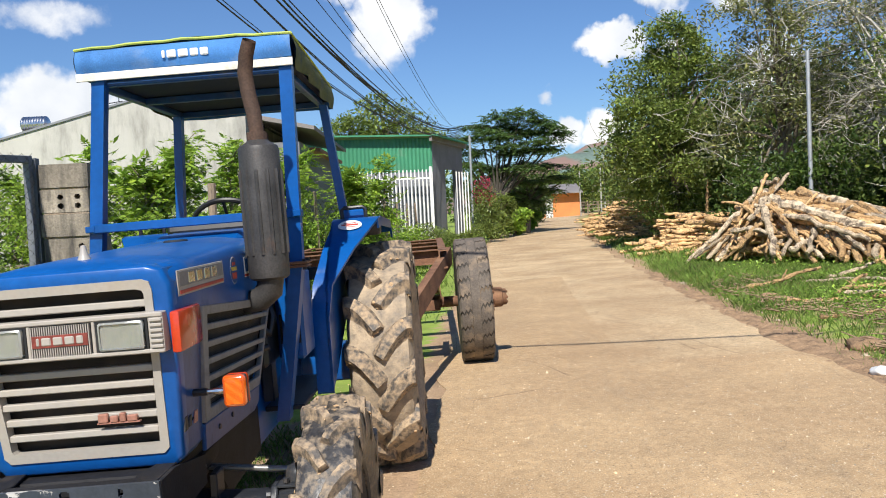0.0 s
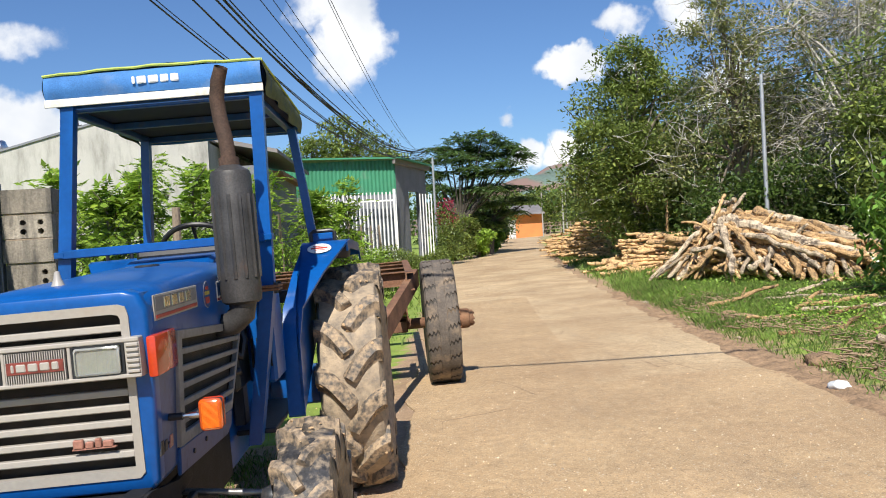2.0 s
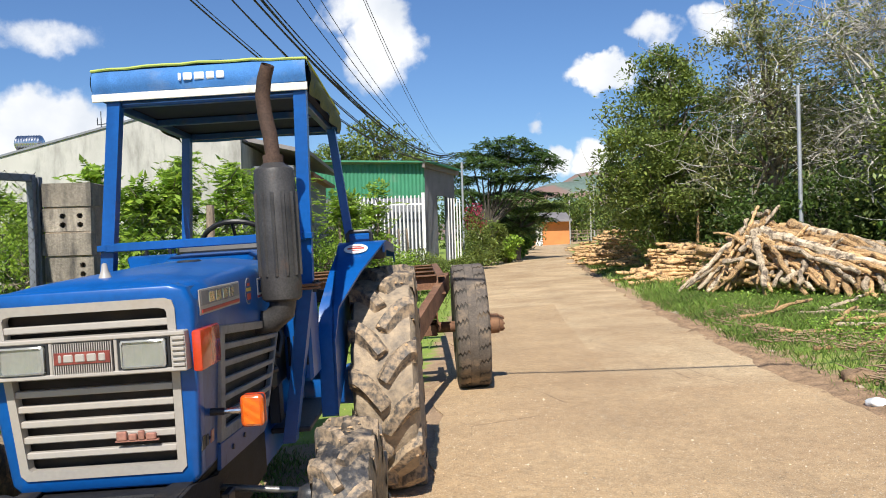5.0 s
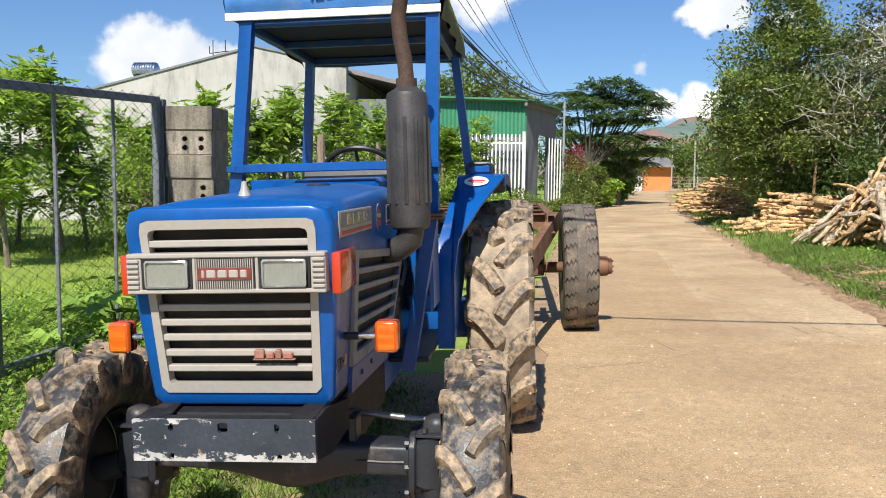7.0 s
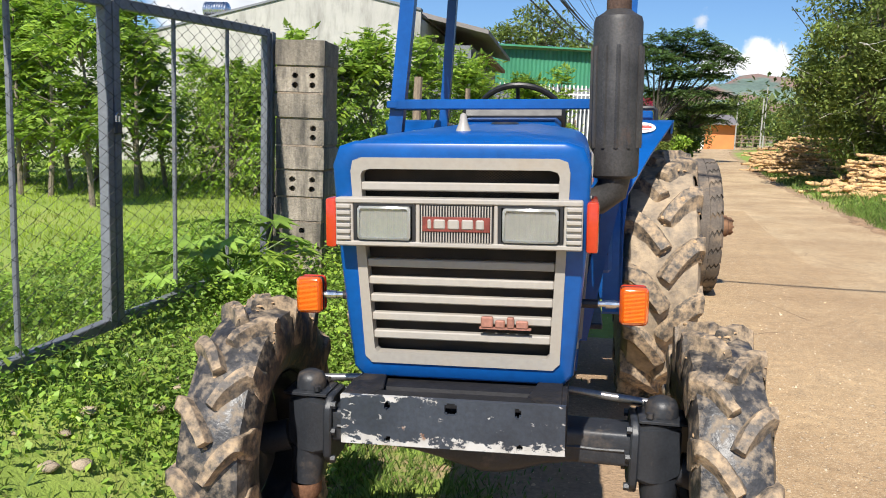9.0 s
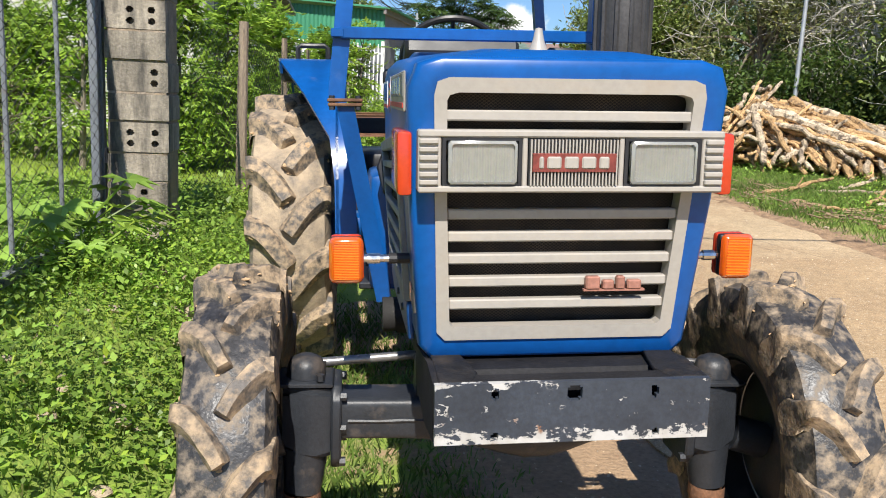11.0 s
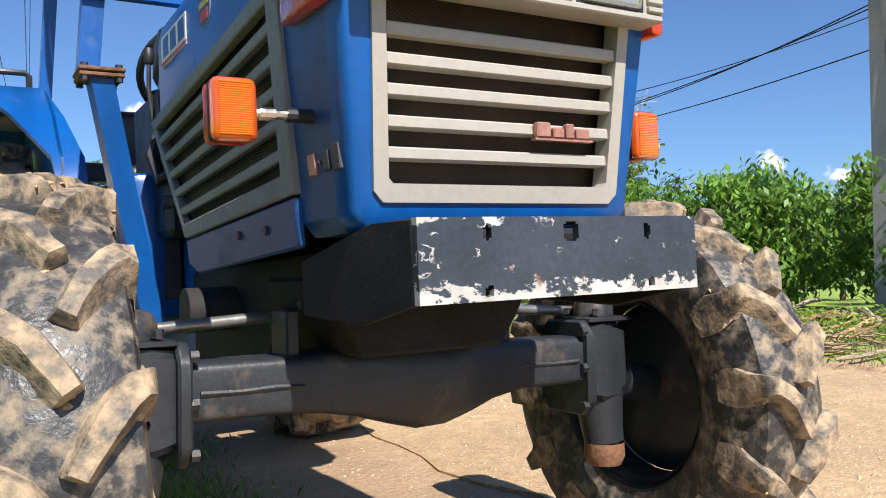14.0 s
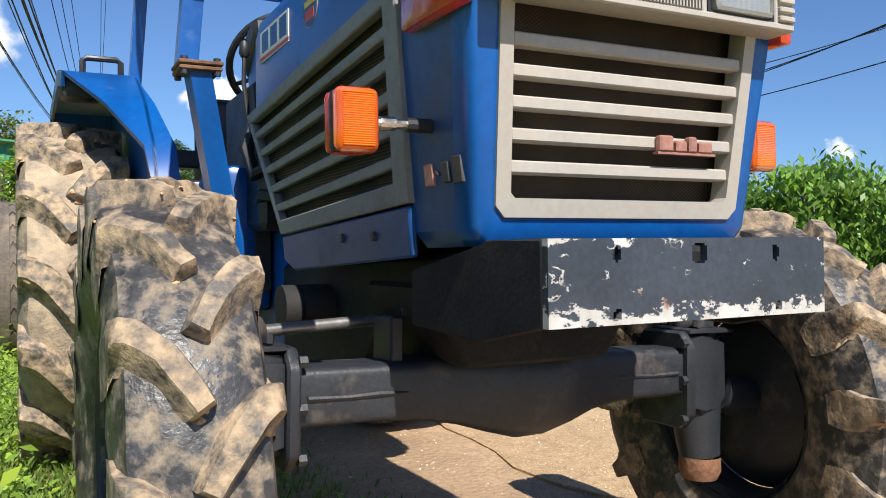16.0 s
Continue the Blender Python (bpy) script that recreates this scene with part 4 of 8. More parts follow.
# bumper bracket with chipped paint
def bumper_material():
    m = mat("chipped_slate_paint", (0.034, 0.042, 0.056), 0.42, 0, 0.25, 6, 90, 0.15, 0.002)
    nt = m.node_tree
    b = nt.nodes["Principled BSDF"]
    col = b.inputs["Base Color"].links[0].from_socket
    tc = nt.nodes.new("ShaderNodeTexCoord").outputs["Object"]
    sep = nt.nodes.new("ShaderNodeSeparateXYZ")
    nt.links.new(tc, sep.inputs[0])
    low = remap(nt, sep.outputs["Z"], 0.766, 0.729)
    high = remap(nt, sep.outputs["Z"], 0.830, 0.850)
    left = remap(nt, sep.outputs["X"], 0.0, -0.12)
    hl = nt.nodes.new("ShaderNodeMath"); hl.operation = "MULTIPLY"
    nt.links.new(high, hl.inputs[0]); nt.links.new(left, hl.inputs[1])
    edge = nt.nodes.new("ShaderNodeMath"); edge.operation = "MAXIMUM"
    nt.links.new(low, edge.inputs[0]); nt.links.new(hl.outputs[0], edge.inputs[1])
    nz = noise_node(nt, 24.0, 9.0, 0.68, stretch=(1, 1, 1.7))
    add = nt.nodes.new("ShaderNodeMath"); add.operation = "MULTIPLY_ADD"
    add.inputs[1].default_value = 0.22
    nt.links.new(edge.outputs[0], add.inputs[0]); nt.links.new(nz, add.inputs[2])
    chip = remap(nt, add.outputs[0], 0.655, 0.668)
    wander = noise_node(nt, 7.5, 6.0, 0.62, stretch=(1, 1, 1.3))
    off = nt.nodes.new("ShaderNodeMath"); off.operation = "SUBTRACT"; off.inputs[1].default_value = 0.5
    mag = nt.nodes.new("ShaderNodeMath"); mag.operation = "ABSOLUTE"
    nt.links.new(wander, off.inputs[0]); nt.links.new(off.outputs[0], mag.inputs[0])
    sc = remap(nt, mag.outputs[0], 0.009, 0.004)
    gate = remap(nt, noise_node(nt, 11.0, 4.0), 0.52, 0.56)
    sm = nt.nodes.new("ShaderNodeMath"); sm.operation = "MULTIPLY"
    nt.links.new(sc, sm.inputs[0]); nt.links.new(gate, sm.inputs[1])
    mx = nt.nodes.new("ShaderNodeMath"); mx.operation = "MAXIMUM"
    nt.links.new(chip, mx.inputs[0]); nt.links.new(sm.outputs[0], mx.inputs[1])
    bare = ramp_node(nt, noise_node(nt, 18.0, 4.0), ((0.4, (0.50, 0.49, 0.47)), (0.60, (0.40, 0.38, 0.35)), (0.70, (0.22, 0.11, 0.06))))
    nt.links.new(mixed(nt, mx.outputs[0], col, bare), b.inputs["Base Color"])
    return m


M_BUMPER = bumper_material()
bumper = new("bumper"); bumper.parent = tractor


def plate_with_holes(bm, x0, x1, z0, z1, y0, y1, holes, cells=(60, 16)):
    """Front plate: a fine grid with round or slotted holes left open, drawn out in depth."""
    nxc, nzc = cells
    keep = {}
    def inside(x, z):
        for hx, hz, rx, rz in holes:
            if ((x - hx) / rx) ** 2 + ((z - hz) / rz) ** 2 < 1:
                return True
        return False
    def vert(i, k, y):
        key = (i, k, y)
        if key not in keep:
            keep[key] = bm.verts.new((x0 + (x1 - x0) * i / nxc, y, z0 + (z1 - z0) * k / nzc))
        return keep[key]
    solid = {(i, k) for i in range(nxc) for k in range(nzc) if not inside(x0 + (x1 - x0) * (i + .5) / nxc, z0 + (z1 - z0) * (k + .5) / nzc)}
    for i, k in solid:
        c = ((i, k), (i + 1, k), (i + 1, k + 1), (i, k + 1))
        bm.faces.new([vert(*p, y0) for p in c])
        bm.faces.new([vert(*p, y1) for p in c[::-1]])
        for (a, b), nb in zip(((c[0], c[1]), (c[1], c[2]), (c[2], c[3]), (c[3], c[0])), ((i, k - 1), (i + 1, k), (i, k + 1), (i - 1, k))):
            if nb not in solid:
                bm.faces.new((vert(*a, y0), vert(*a, y1), vert(*b, y1), vert(*b, y0)))


bm = bmesh.new()
plate_with_holes(bm, -.272, .272, .724, .846, -.088, -.074,
                 [(0, .823, .016, .017), (-.155, .823, .008, .010), (.160, .822, .007, .014), (-.155, .739, .008, .008), (.166, .738, .007, .008)], (110, 32))
part("front_plate", bm, M_BUMPER, bumper, "slate-grey steel plate with chipped white paint")
bm = bmesh.new()
for s in (-1, 1):
    prism(bm, [(-.075, .724), (-.075, .846), (.05, .846), (.34, .80), (.34, .70), (.10, .69)], "x", s * .262, s * .274, .003)
    prism(bm, [(s * .262, -.075), (s * .20, -.075), (s * .18, -.02), (s * .20, .10), (s * .262, .10)], "z", .838, .847, .002)
box(bm, -.20, .20, -.076, -.03, .836, .845, .002)
box(bm, -.26, .26, -.075, .05, .724, .733, .002)
part("channel", bm, M_GRIME, bumper, "dark steel channel behind the plate")

# front frame, engine and axle
bm = bmesh.new()
prism(bm, [(.02, .738), (.02, .835), (1.35, .80), (1.35, .52), (.80, .50), (.70, .60), (.64, .69)], "x", -.215, .215, .01)
prism(bm, [(-.232, .77), (.232, .77), (.228, .715), (.160, .612), (-.160, .612), (-.228, .715)], "y", .335, .66, .008)
part("front_frame", bm, M_GRIME, tractor, "dark cast front frame")
for s in (-1, 1):
    for y, z in ((.22, .755), (.30, .75), (.48, .72)):
        bm = bmesh.new()
        lathe(bm, [(s * .214, .016), (s * .226, .016), (s * .228, .010)], "x", (0, y, z), 6, True)
        part("frame_bolt", bm, M_IRON, tractor)
bm = bmesh.new()
box(bm, -.20, .20, .45, 1.40, .80, 1.28, .03)
box(bm, -.24, .24, .22, .34, .86, 1.36, .01)
lathe(bm, [(-.29, .05), (-.20, .055), (-.2, .0)], "x", (0, .95, .70), 20)
lathe(bm, [(-.33, .0), (-.33, .055), (-.20, .055)], "x", (0, .98, .70), 20)
part("engine", bm, M_DARK, tractor, "dark oily engine block")
axle = new("front_axle"); axle.parent = tractor
axle.matrix_basis = Matrix.Translation((0, 0, .55)) @ Matrix.Rotation(radians(1.47), 4, "Y") @ Matrix.Translation((0, 0, -.55))
bm = bmesh.new()
secs = []
for x, hy, hz, cz, pw in ((-.456, .068, .055, .557, 7), (-.30, .068, .055, .557, 7), (-.20, .072, .060, .556, 6), (-.12, .082, .072, .552, 4.5), (-.05, .098, .090, .548, 3.2), (.02, .110, .106, .545, 2.6),
                          (.08, .110, .104, .545, 2.6), (.14, .098, .088, .549, 3.2), (.20, .082, .068, .554, 4.5), (.28, .070, .056, .557, 6), (.36, .068, .055, .557, 7), (.456, .068, .055, .557, 7)):
    ring = []
    for k in range(32):
        a = 2 * math.pi * k / 32
        c, q = math.cos(a), math.sin(a)
        ring.append((x, .502 + hy * math.copysign(abs(c) ** (2 / pw), c), cz + hz * math.copysign(abs(q) ** (2 / pw), q)))
    secs.append(ring)
loft(bm, secs)
part("axle_beam", bm, M_IRON, axle, "dark grey cast axle beam swelling at the middle", 50)
for s in (-1, 1):
    bm = bmesh.new()
    tube(bm, [(s * .24, .4335, .556), (s * .30, .4325, .558), (s * .36, .4335, .555), (s * .44, .4325, .557)], [.004, .0055, .0045, .0055], 6)
    part("weld_seam", bm, M_IRON, axle, "raised weld seam along the beam")
bm = bmesh.new()
tube(bm, [(.04, .58, .56), (.04, .85, .60)], [.085, .07], 18)
part("drive_tube", bm, M_IRON, axle, "tube running back to the gearbox", 60)
for s in (-1, 1):
    bm = bmesh.new()
    box(bm, s * .252 - .014, s * .252 + .014, .46, .55, .600, .700, .004)
    part("pivot_bracket", bm, M_IRON, axle, "upright steel bracket on the beam")
for s in (-1, 1):
    kn = new("hub_carrier"); kn.parent = axle
    bm = bmesh.new()
    prism(bm, [(.415, .46), (.445, .425), (.57, .425), (.60, .46), (.60, .615), (.57, .65), (.445, .65), (.415, .615)], "x", s * .456, s * .482, .005)
    part("flange", bm, M_IRON, kn, "dark cast bolted flange")
    bm = bmesh.new()
    loft(bm, [[(s * x, y0, z0), (s * x, y1, z0), (s * x, y1, z1), (s * x, y0, z1)] for x, y0, y1, z0, z1 in ((.483, .432, .585, .460, .636), (.52, .425, .59, .452, .640), (.56, .430, .585, .455, .642), (.605, .45, .565, .475, .632))])
    bmesh.ops.bevel(bm, geom=[e for e in bm.edges if abs(e.verts[0].co.x - e.verts[1].co.x) > .01], offset=.014, segments=2, affect="EDGES")
    part("knuckle", bm, M_IRON, kn, "dark cast steering knuckle", 40)
    bm = bmesh.new()
    box(bm, s * .548 - .072, s * .548 + .072, .432, .572, .643, .656, .010, seg=2)
    part("cap_plate", bm, M_IRON, kn, "flat bolted plate under the cap")
    bm = bmesh.new()
    lathe(bm, [(.657, .050), (.684, .048), (.702, .040), (.712, .020), (.713, .0)], "z", (s * .548, .50, 0), 22)
    part("king_pin_cap", bm, M_IRON, kn, "domed cap over the king pin", 40)
    bm = bmesh.new()
    tube(bm, [(s * .548, .49, .47), (s * .552, .485, .39), (s * .556, .482, .349)], [.060, .052, .048], 20)
    part("drop_leg", bm, M_IRON, kn, "dark tapered drop leg", 40)
    bm = bmesh.new()
    tube(bm, [(s * .606, .48, .50), (s * .70, .475, .475)], .05, 16)
    part("spindle", bm, M_IRON, kn)
    bm = bmesh.new()
    lathe(bm, [(.348, .049), (.315, .050), (.294, .040), (.286, .0)], "z", (s * .556, .482, 0), 20)
    part("drop_case", bm, M_RUST, kn, "rust-stained drop case")
    for z in (.45, .54, .625):
        for yy in (.428, .588):
            bm = bmesh.new()
            lathe(bm, [(s * .444, .012), (s * .459, .012)], "x", (0, yy, z), 6, True)
            part("hub_bolt", bm, M_IRON, kn)
    for yy in (.445, .555):
        bm = bmesh.new()
        lathe(bm, [(.66, .011), (.676, .011)], "z", (s * .51, yy, 0), 6, True)
        part("hub_bolt", bm, M_IRON, kn)
for s in (-1, 1):
    bm = bmesh.new()
    tube(bm, [(s * .53, .565, .668), (s * .12, .60, .692)], .0125, 12)
    part("track_rod", bm, M_RODSTEEL, axle, "greasy steel steering rod")
bm = bmesh.new()
tube(bm, [(-.20, .60, .700), (.20, .60, .700)], .024, 12)
part("steering_cylinder", bm, M_CHROME, axle, "greasy steel cylinder")

# muffler and stack on one side of the hood
mf = new("exhaust"); mf.parent = tractor
MX, MY = .406, .975
bm = bmesh.new()
prof = [(1.325, .0), (1.325, .066), (1.335, .080), (1.36, .083), (1.85, .083), (1.868, .078), (1.885, .05), (1.90, .034)]
lathe(bm, prof, "z", (MX, MY, 0), 32)
part("muffler", bm, M_MUFFLER, mf, "ribbed grey muffler canister")
for k in range(12):
    a = 2 * math.pi * k / 12
    c, s_ = math.cos(a), math.sin(a)
    bm = bmesh.new()
    tube(bm, [(MX + c * .081, MY + s_ * .081, 1.43), (MX + c * .083, MY + s_ * .083, 1.445), (MX + c * .083, MY + s_ * .083, 1.755), (MX + c * .081, MY + s_ * .081, 1.77)], .0085, 6)
    part("rib", bm, M_MUFFLER, mf)
bm = bmesh.new()
tube(bm, [(MX, MY, 1.885), (MX, MY, 1.925)], .042, 18)
tube(bm, [(MX, MY, 1.92), (MX - .005, MY, 2.00), (MX - .022, MY + .01, 2.09), (MX - .028, MY + .01, 2.17), (MX - .012, MY - .01, 2.24), (MX + .010, MY - .03, 2.29)], [.031, .031, .031, .031, .030, .028], 16, cap=False)
part("exhaust_pipe", bm, M_PIPE, mf, "bent sooty exhaust pipe")
bm = bmesh.new()
tube(bm, [(MX, MY, 1.33), (MX - .005, MY + .0, 1.285), (MX - .05, MY + .01, 1.245), (MX - .12, MY + .02, 1.235)], [.058, .056, .050, .046], 16)
part("elbow", bm, M_MUFFLER, mf, "dirty cast elbow")

# canopy, posts and cross bar
can = new("canopy"); can.parent = tractor
def post(bm, a, b, w, d):
    a, b = Vector(a), Vector(b)
    secs = [[(p.x - w, p.y - d, p.z), (p.x + w, p.y - d, p.z), (p.x + w, p.y + d, p.z), (p.x - w, p.y + d, p.z)] for p in (a, b)]
    loft(bm, secs)


def shear(bm):
    for v in bm.verts:
        v.co.x = v.co.x * .915 + cx(v.co.y)
        v.co.z -= .060


def cx(y):
    """The roof sits a little askew."""
    return .016 - .006 * (y - 1.4)


PY_ = 1.39          # the front posts stand in this plane
for s, head, foot_x, rear_head, rear_foot in ((-1, -.385, -.474, -.412, -.468), (1, .470, .447, .462, .538)):
    fx = s * .443
    bm = bmesh.new()
    post(bm, (foot_x, PY_, 1.372), (head, PY_ + .03, 2.285), .029, .028)
    part("front_post", bm, M_BLUE, can, "blue steel post", 20)
    bm = bmesh.new()
    box(bm, fx - .062, fx + .060, PY_ - .065, PY_ + .065, 1.360, 1.372, .003)
    box(bm, fx - .060, fx + .058, PY_ - .062, PY_ + .062, 1.345, 1.357, .003)
    part("flange", bm, M_RUST, can, "rusty bolted flange")
    for dx in (-.046, .044):
        for dy in (-.05, .05):
            bm = bmesh.new()
            lathe(bm, [(1.333, .010), (1.382, .010)], "z", (fx + dx, PY_ + dy, 0), 6, True)
            part("flange_bolt", bm, M_IRON, can)
    bm = bmesh.new()
    prism(bm, [(PY_ + .028, 1.373), (PY_ + .06, 1.373), (PY_ + .030, 1.46)], "x", fx - .004, fx + .004)
    part("gusset", bm, M_BLUE, can, "small blue gusset plate")
    bm = bmesh.new()
    post(bm, (s * .305, 1.48, .625), (fx, PY_, 1.345), .030, .045)
    part("lower_post", bm, M_BLUE, can, "blue steel lower post", 20)
    bm = bmesh.new()
    post(bm, (rear_foot, 2.62, 1.50), (rear_head, 2.60, 2.24), .024, .028)
    part("rear_post", bm, M_BLUE, can, "blue steel post", 20)
bm = bmesh.new()
box(bm, -.46, .46, PY_ - .05, PY_ - .020, 1.572, 1.612, .004)
for s in (-1, 1):
    box(bm, min(s * .445, s * .49), max(s * .445, s * .49), PY_ - .052, PY_ + .03, 1.577, 1.606, .003)
part("cross_bar", bm, M_BLUE, can, "blue cross bar")
bm = bmesh.new()
for s in (-1, 1):
    box(bm, s * .47 - .02, s * .47 + .02, 1.44, 2.70, 2.30, 2.335, .004)
for y in (1.44, 2.05, 2.68):
    box(bm, -.49, .49, y - .02, y + .02, 2.30, 2.335, .004)
shear(bm)
part("roof_frame", bm, M_NAVY, can, "dark blue roof frame")
# cloth: sagging top, valances with binding
bm = bmesh.new()
NXC, NYC = 14, 18
grid = []
for j in range(NYC + 1):
    row = []
    y = 1.385 + 1.38 * j / NYC
    for i in range(NXC + 1):
        u = i / NXC * 2 - 1
        x = u * .535
        z = 2.462 - .045 * (j / NYC) + .020 * (1 - u * u) + .006 * math.sin(j * 1.9 + i) - .012 * abs(math.sin(j / NYC * math.pi * 2)) * (1 - u * u)
        row.append(bm.verts.new((x, y, z)))
    grid.append(row)
for j in range(NYC):
    for i in range(NXC):
        bm.faces.new((grid[j][i], grid[j][i + 1], grid[j + 1][i + 1], grid[j + 1][i]))
shear(bm)
part("roof_cloth", bm, M_CANVAS, can, "faded blue canvas roof", 60)


def valance(pts_top, drop, wob, material, name, label, n=40):
    """A hanging strip of cloth below a line, with folds."""
    bm2 = bmesh.new()
    rows = []
    a, b = Vector(pts_top[0]), Vector(pts_top[1])
    nrm = (b - a).cross(Vector((0, 0, 1))).normalized()
    for k in range(5):
        v = k / 4
        row = []
        for i in range(n + 1):
            u = i / n
            p = a.lerp(b, u) - Vector((0, 0, drop * v + wob * .6 * v * math.sin(u * 9 + 1)))
            p += nrm * (wob * math.sin(u * 23 + 2.0 * v) * v + .018 * math.sin(v * math.pi))
            row.append(bm2.verts.new(p))
        rows.append(row)
    for r0, r1 in zip(rows, rows[1:]):
        for i in range(n):
            bm2.faces.new((r0[i], r0[i + 1], r1[i + 1], r1[i]))
    shear(bm2)
    return part(name, bm2, material, can, label, 60)


valance(((-.535, 1.383, 2.462), (.535, 1.383, 2.468)), .105, .004, M_CANVAS, "front_valance", "faded blue canvas flap")
valance(((.537, 1.385, 2.465), (.537, 2.765, 2.418)), .125, .012, M_CANVAS_OLIVE, "side_valance", "stained olive canvas flap")
valance(((-.537, 2.765, 2.418), (-.537, 1.385, 2.462)), .115, .012, M_CANVAS_OLIVE, "side_valance", "stained olive canvas flap")
valance(((.535, 2.767, 2.418), (-.535, 2.767, 2.418)), .12, .006, M_CANVAS, "rear_valance", "faded blue canvas flap")
bm = bmesh.new()
box(bm, -.540, .540, 1.372, 1.380, 2.322, 2.358, .002)
shear(bm)
part("binding", bm, M_CREAM, can, "cream binding along the flap")
bm = bmesh.new()
tube(bm, [(-.54 + 1.08 * k / 12, 1.380, 2.466 + .012 * (1 - (k / 6 - 1) ** 2) + .003 * math.sin(k * 2.3)) for k in range(13)], .0065, 6)
tube(bm, [(.54, 1.38 + 1.38 * k / 12, 2.468 - .047 * k / 12 + .003 * math.sin(k * 3.1)) for k in range(13)], .0065, 6)
shear(bm)
part("piping", bm, M_LIME, can, "yellow-green piping")
for x0, x1 in ((-.10, -.085), (-.075, -.03), (-.02, .03), (.04, .08), (.09, .13)):
    bm = bmesh.new()
    box(bm, x0, x1, 1.360, 1.366, 2.398, 2.432, .004)
    shear(bm)
    part("print_block", bm, M_WHITE, can, "faded white printed block")
# flat sheet below the cloth, coloured as the canopy's shaded underside
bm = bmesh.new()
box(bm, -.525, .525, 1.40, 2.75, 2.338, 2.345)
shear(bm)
part("roof_underside", bm, M_CANVAS_UNDER, can, "underside of the roof, shade in its colour")

# cowl, steering wheel, seat, fenders, gearbox
bm = bmesh.new()
prism(bm, [(1.29, 1.36), (1.29, 1.482), (1.42, 1.535), (1.72, 1.550), (1.78, 1.46), (1.78, 1.36)], "x", -.205, .205, .02)
part("cowl", bm, M_BLUE, tractor, "blue dash cowl")
bm = bmesh.new()
prism(bm, [(1.31, .90), (1.31, 1.20), (1.36, 1.345), (1.74, 1.345), (1.74, .90)], "x", -.290, .290, .02)
part("firewall", bm, M_BLACK, tractor, "black dash panel behind the engine")
for s in (-1, 1):
    bm = bmesh.new()
    tube(bm, [(s * .24, 1.29, 1.10), (s * .30, 1.33, 1.06), (s * .315, 1.36, 1.13), (s * .28, 1.40, 1.22)], .022, 10)
    tube(bm, [(s * .20, 1.20, .98), (s * .29, 1.30, 1.00), (s * .27, 1.42, .97)], .016, 8)
    part("hose", bm, M_BLACK, tractor, "thick black rubber hoses")
bm = bmesh.new()
tube(bm, [(-.285, 1.42, 1.16), (-.30, 1.44, 1.34), (-.295, 1.45, 1.425)], .007, 8)
lathe(bm, [(1.42, .010), (1.43, .016), (1.465, .014), (1.475, .006), (1.476, .0)], "z", (-.295, 1.45, 0), 12)
part("lever", bm, M_BLACK, tractor, "black control lever")
bm = bmesh.new()
prism(bm, [(1.62, 1.54), (1.64, 1.605), (1.76, 1.56), (1.78, 1.42)], "x", -.22, .22, .015)
part("dashboard", bm, M_BLACK, tractor, "black dashboard")
sw = new("steering_wheel"); sw.parent = tractor
sw.matrix_basis = pose(0.0, 2.03, 1.548, -47, 0, 0)
bm = bmesh.new()
ringp = [(.205 * math.cos(2 * math.pi * k / 36), .205 * math.sin(2 * math.pi * k / 36), 0) for k in range(37)]
tube(bm, ringp, .014, 8, cap=False)
for k in range(3):
    a = 2 * math.pi * k / 3 + .5
    tube(bm, [(0, 0, -.03), (.2 * math.cos(a), .2 * math.sin(a), 0)], .009, 6)
lathe(bm, [(-.05, .03), (-.02, .038), (-.01, .0)], "z", seg=16)
part("wheel_ring", bm, M_BLACK, sw, "black plastic steering wheel")
bm = bmesh.new()
tube(bm, [(0, 0, -.03), (0, 0, -.25)], .02, 10)
part("column", bm, M_BLACK, sw)
bm = bmesh.new()
box(bm, -.40, .40, 2.26, 2.78, .985, 1.125, .03, seg=2)
part("seat_pedestal", bm, M_BLACK, tractor, "black seat pedestal between the mudguards")
bm = bmesh.new()
box(bm, -.476, .476, 2.56, 2.61, 1.20, 1.275, .005)
part("rear_cross_member", bm, M_IRON, tractor, "dark cross member between the mudguards")
seat = new("driver_seat"); seat.parent = tractor
bm = bmesh.new()
box(bm, -.22, .22, 2.28, 2.70, 1.13, 1.24, .04, seg=3)
part("seat_pad", bm, M_BLACK, seat, "worn black vinyl cushion")
bm = bmesh.new()
box(bm, -.21, .21, 2.64, 2.74, 1.20, 1.52, .04, seg=3)
part("backrest", bm, M_BLACK, seat, "worn black vinyl backrest")
bm = bmesh.new()
box(bm, -.21, .21, 1.35, 2.85, .52, .98, .04, seg=2)
box(bm, -.60, .60, 2.50, 2.74, .58, .80, .05, seg=2)
part("gearbox", bm, M_BLUE, tractor, "blue cast gearbox and rear axle")
FEND = [(1.86, .66), (1.885, 1.04), (1.96, 1.21), (2.15, 1.385), (2.40, 1.535), (2.48, 1.55), (3.25, 1.52), (3.35, 1.45)]
FLARE = (.492, .495, .515, .625, .745, .757, .757, .757)
INNER = (.405, .405, .41, .45, .49, .49, .49, .49)
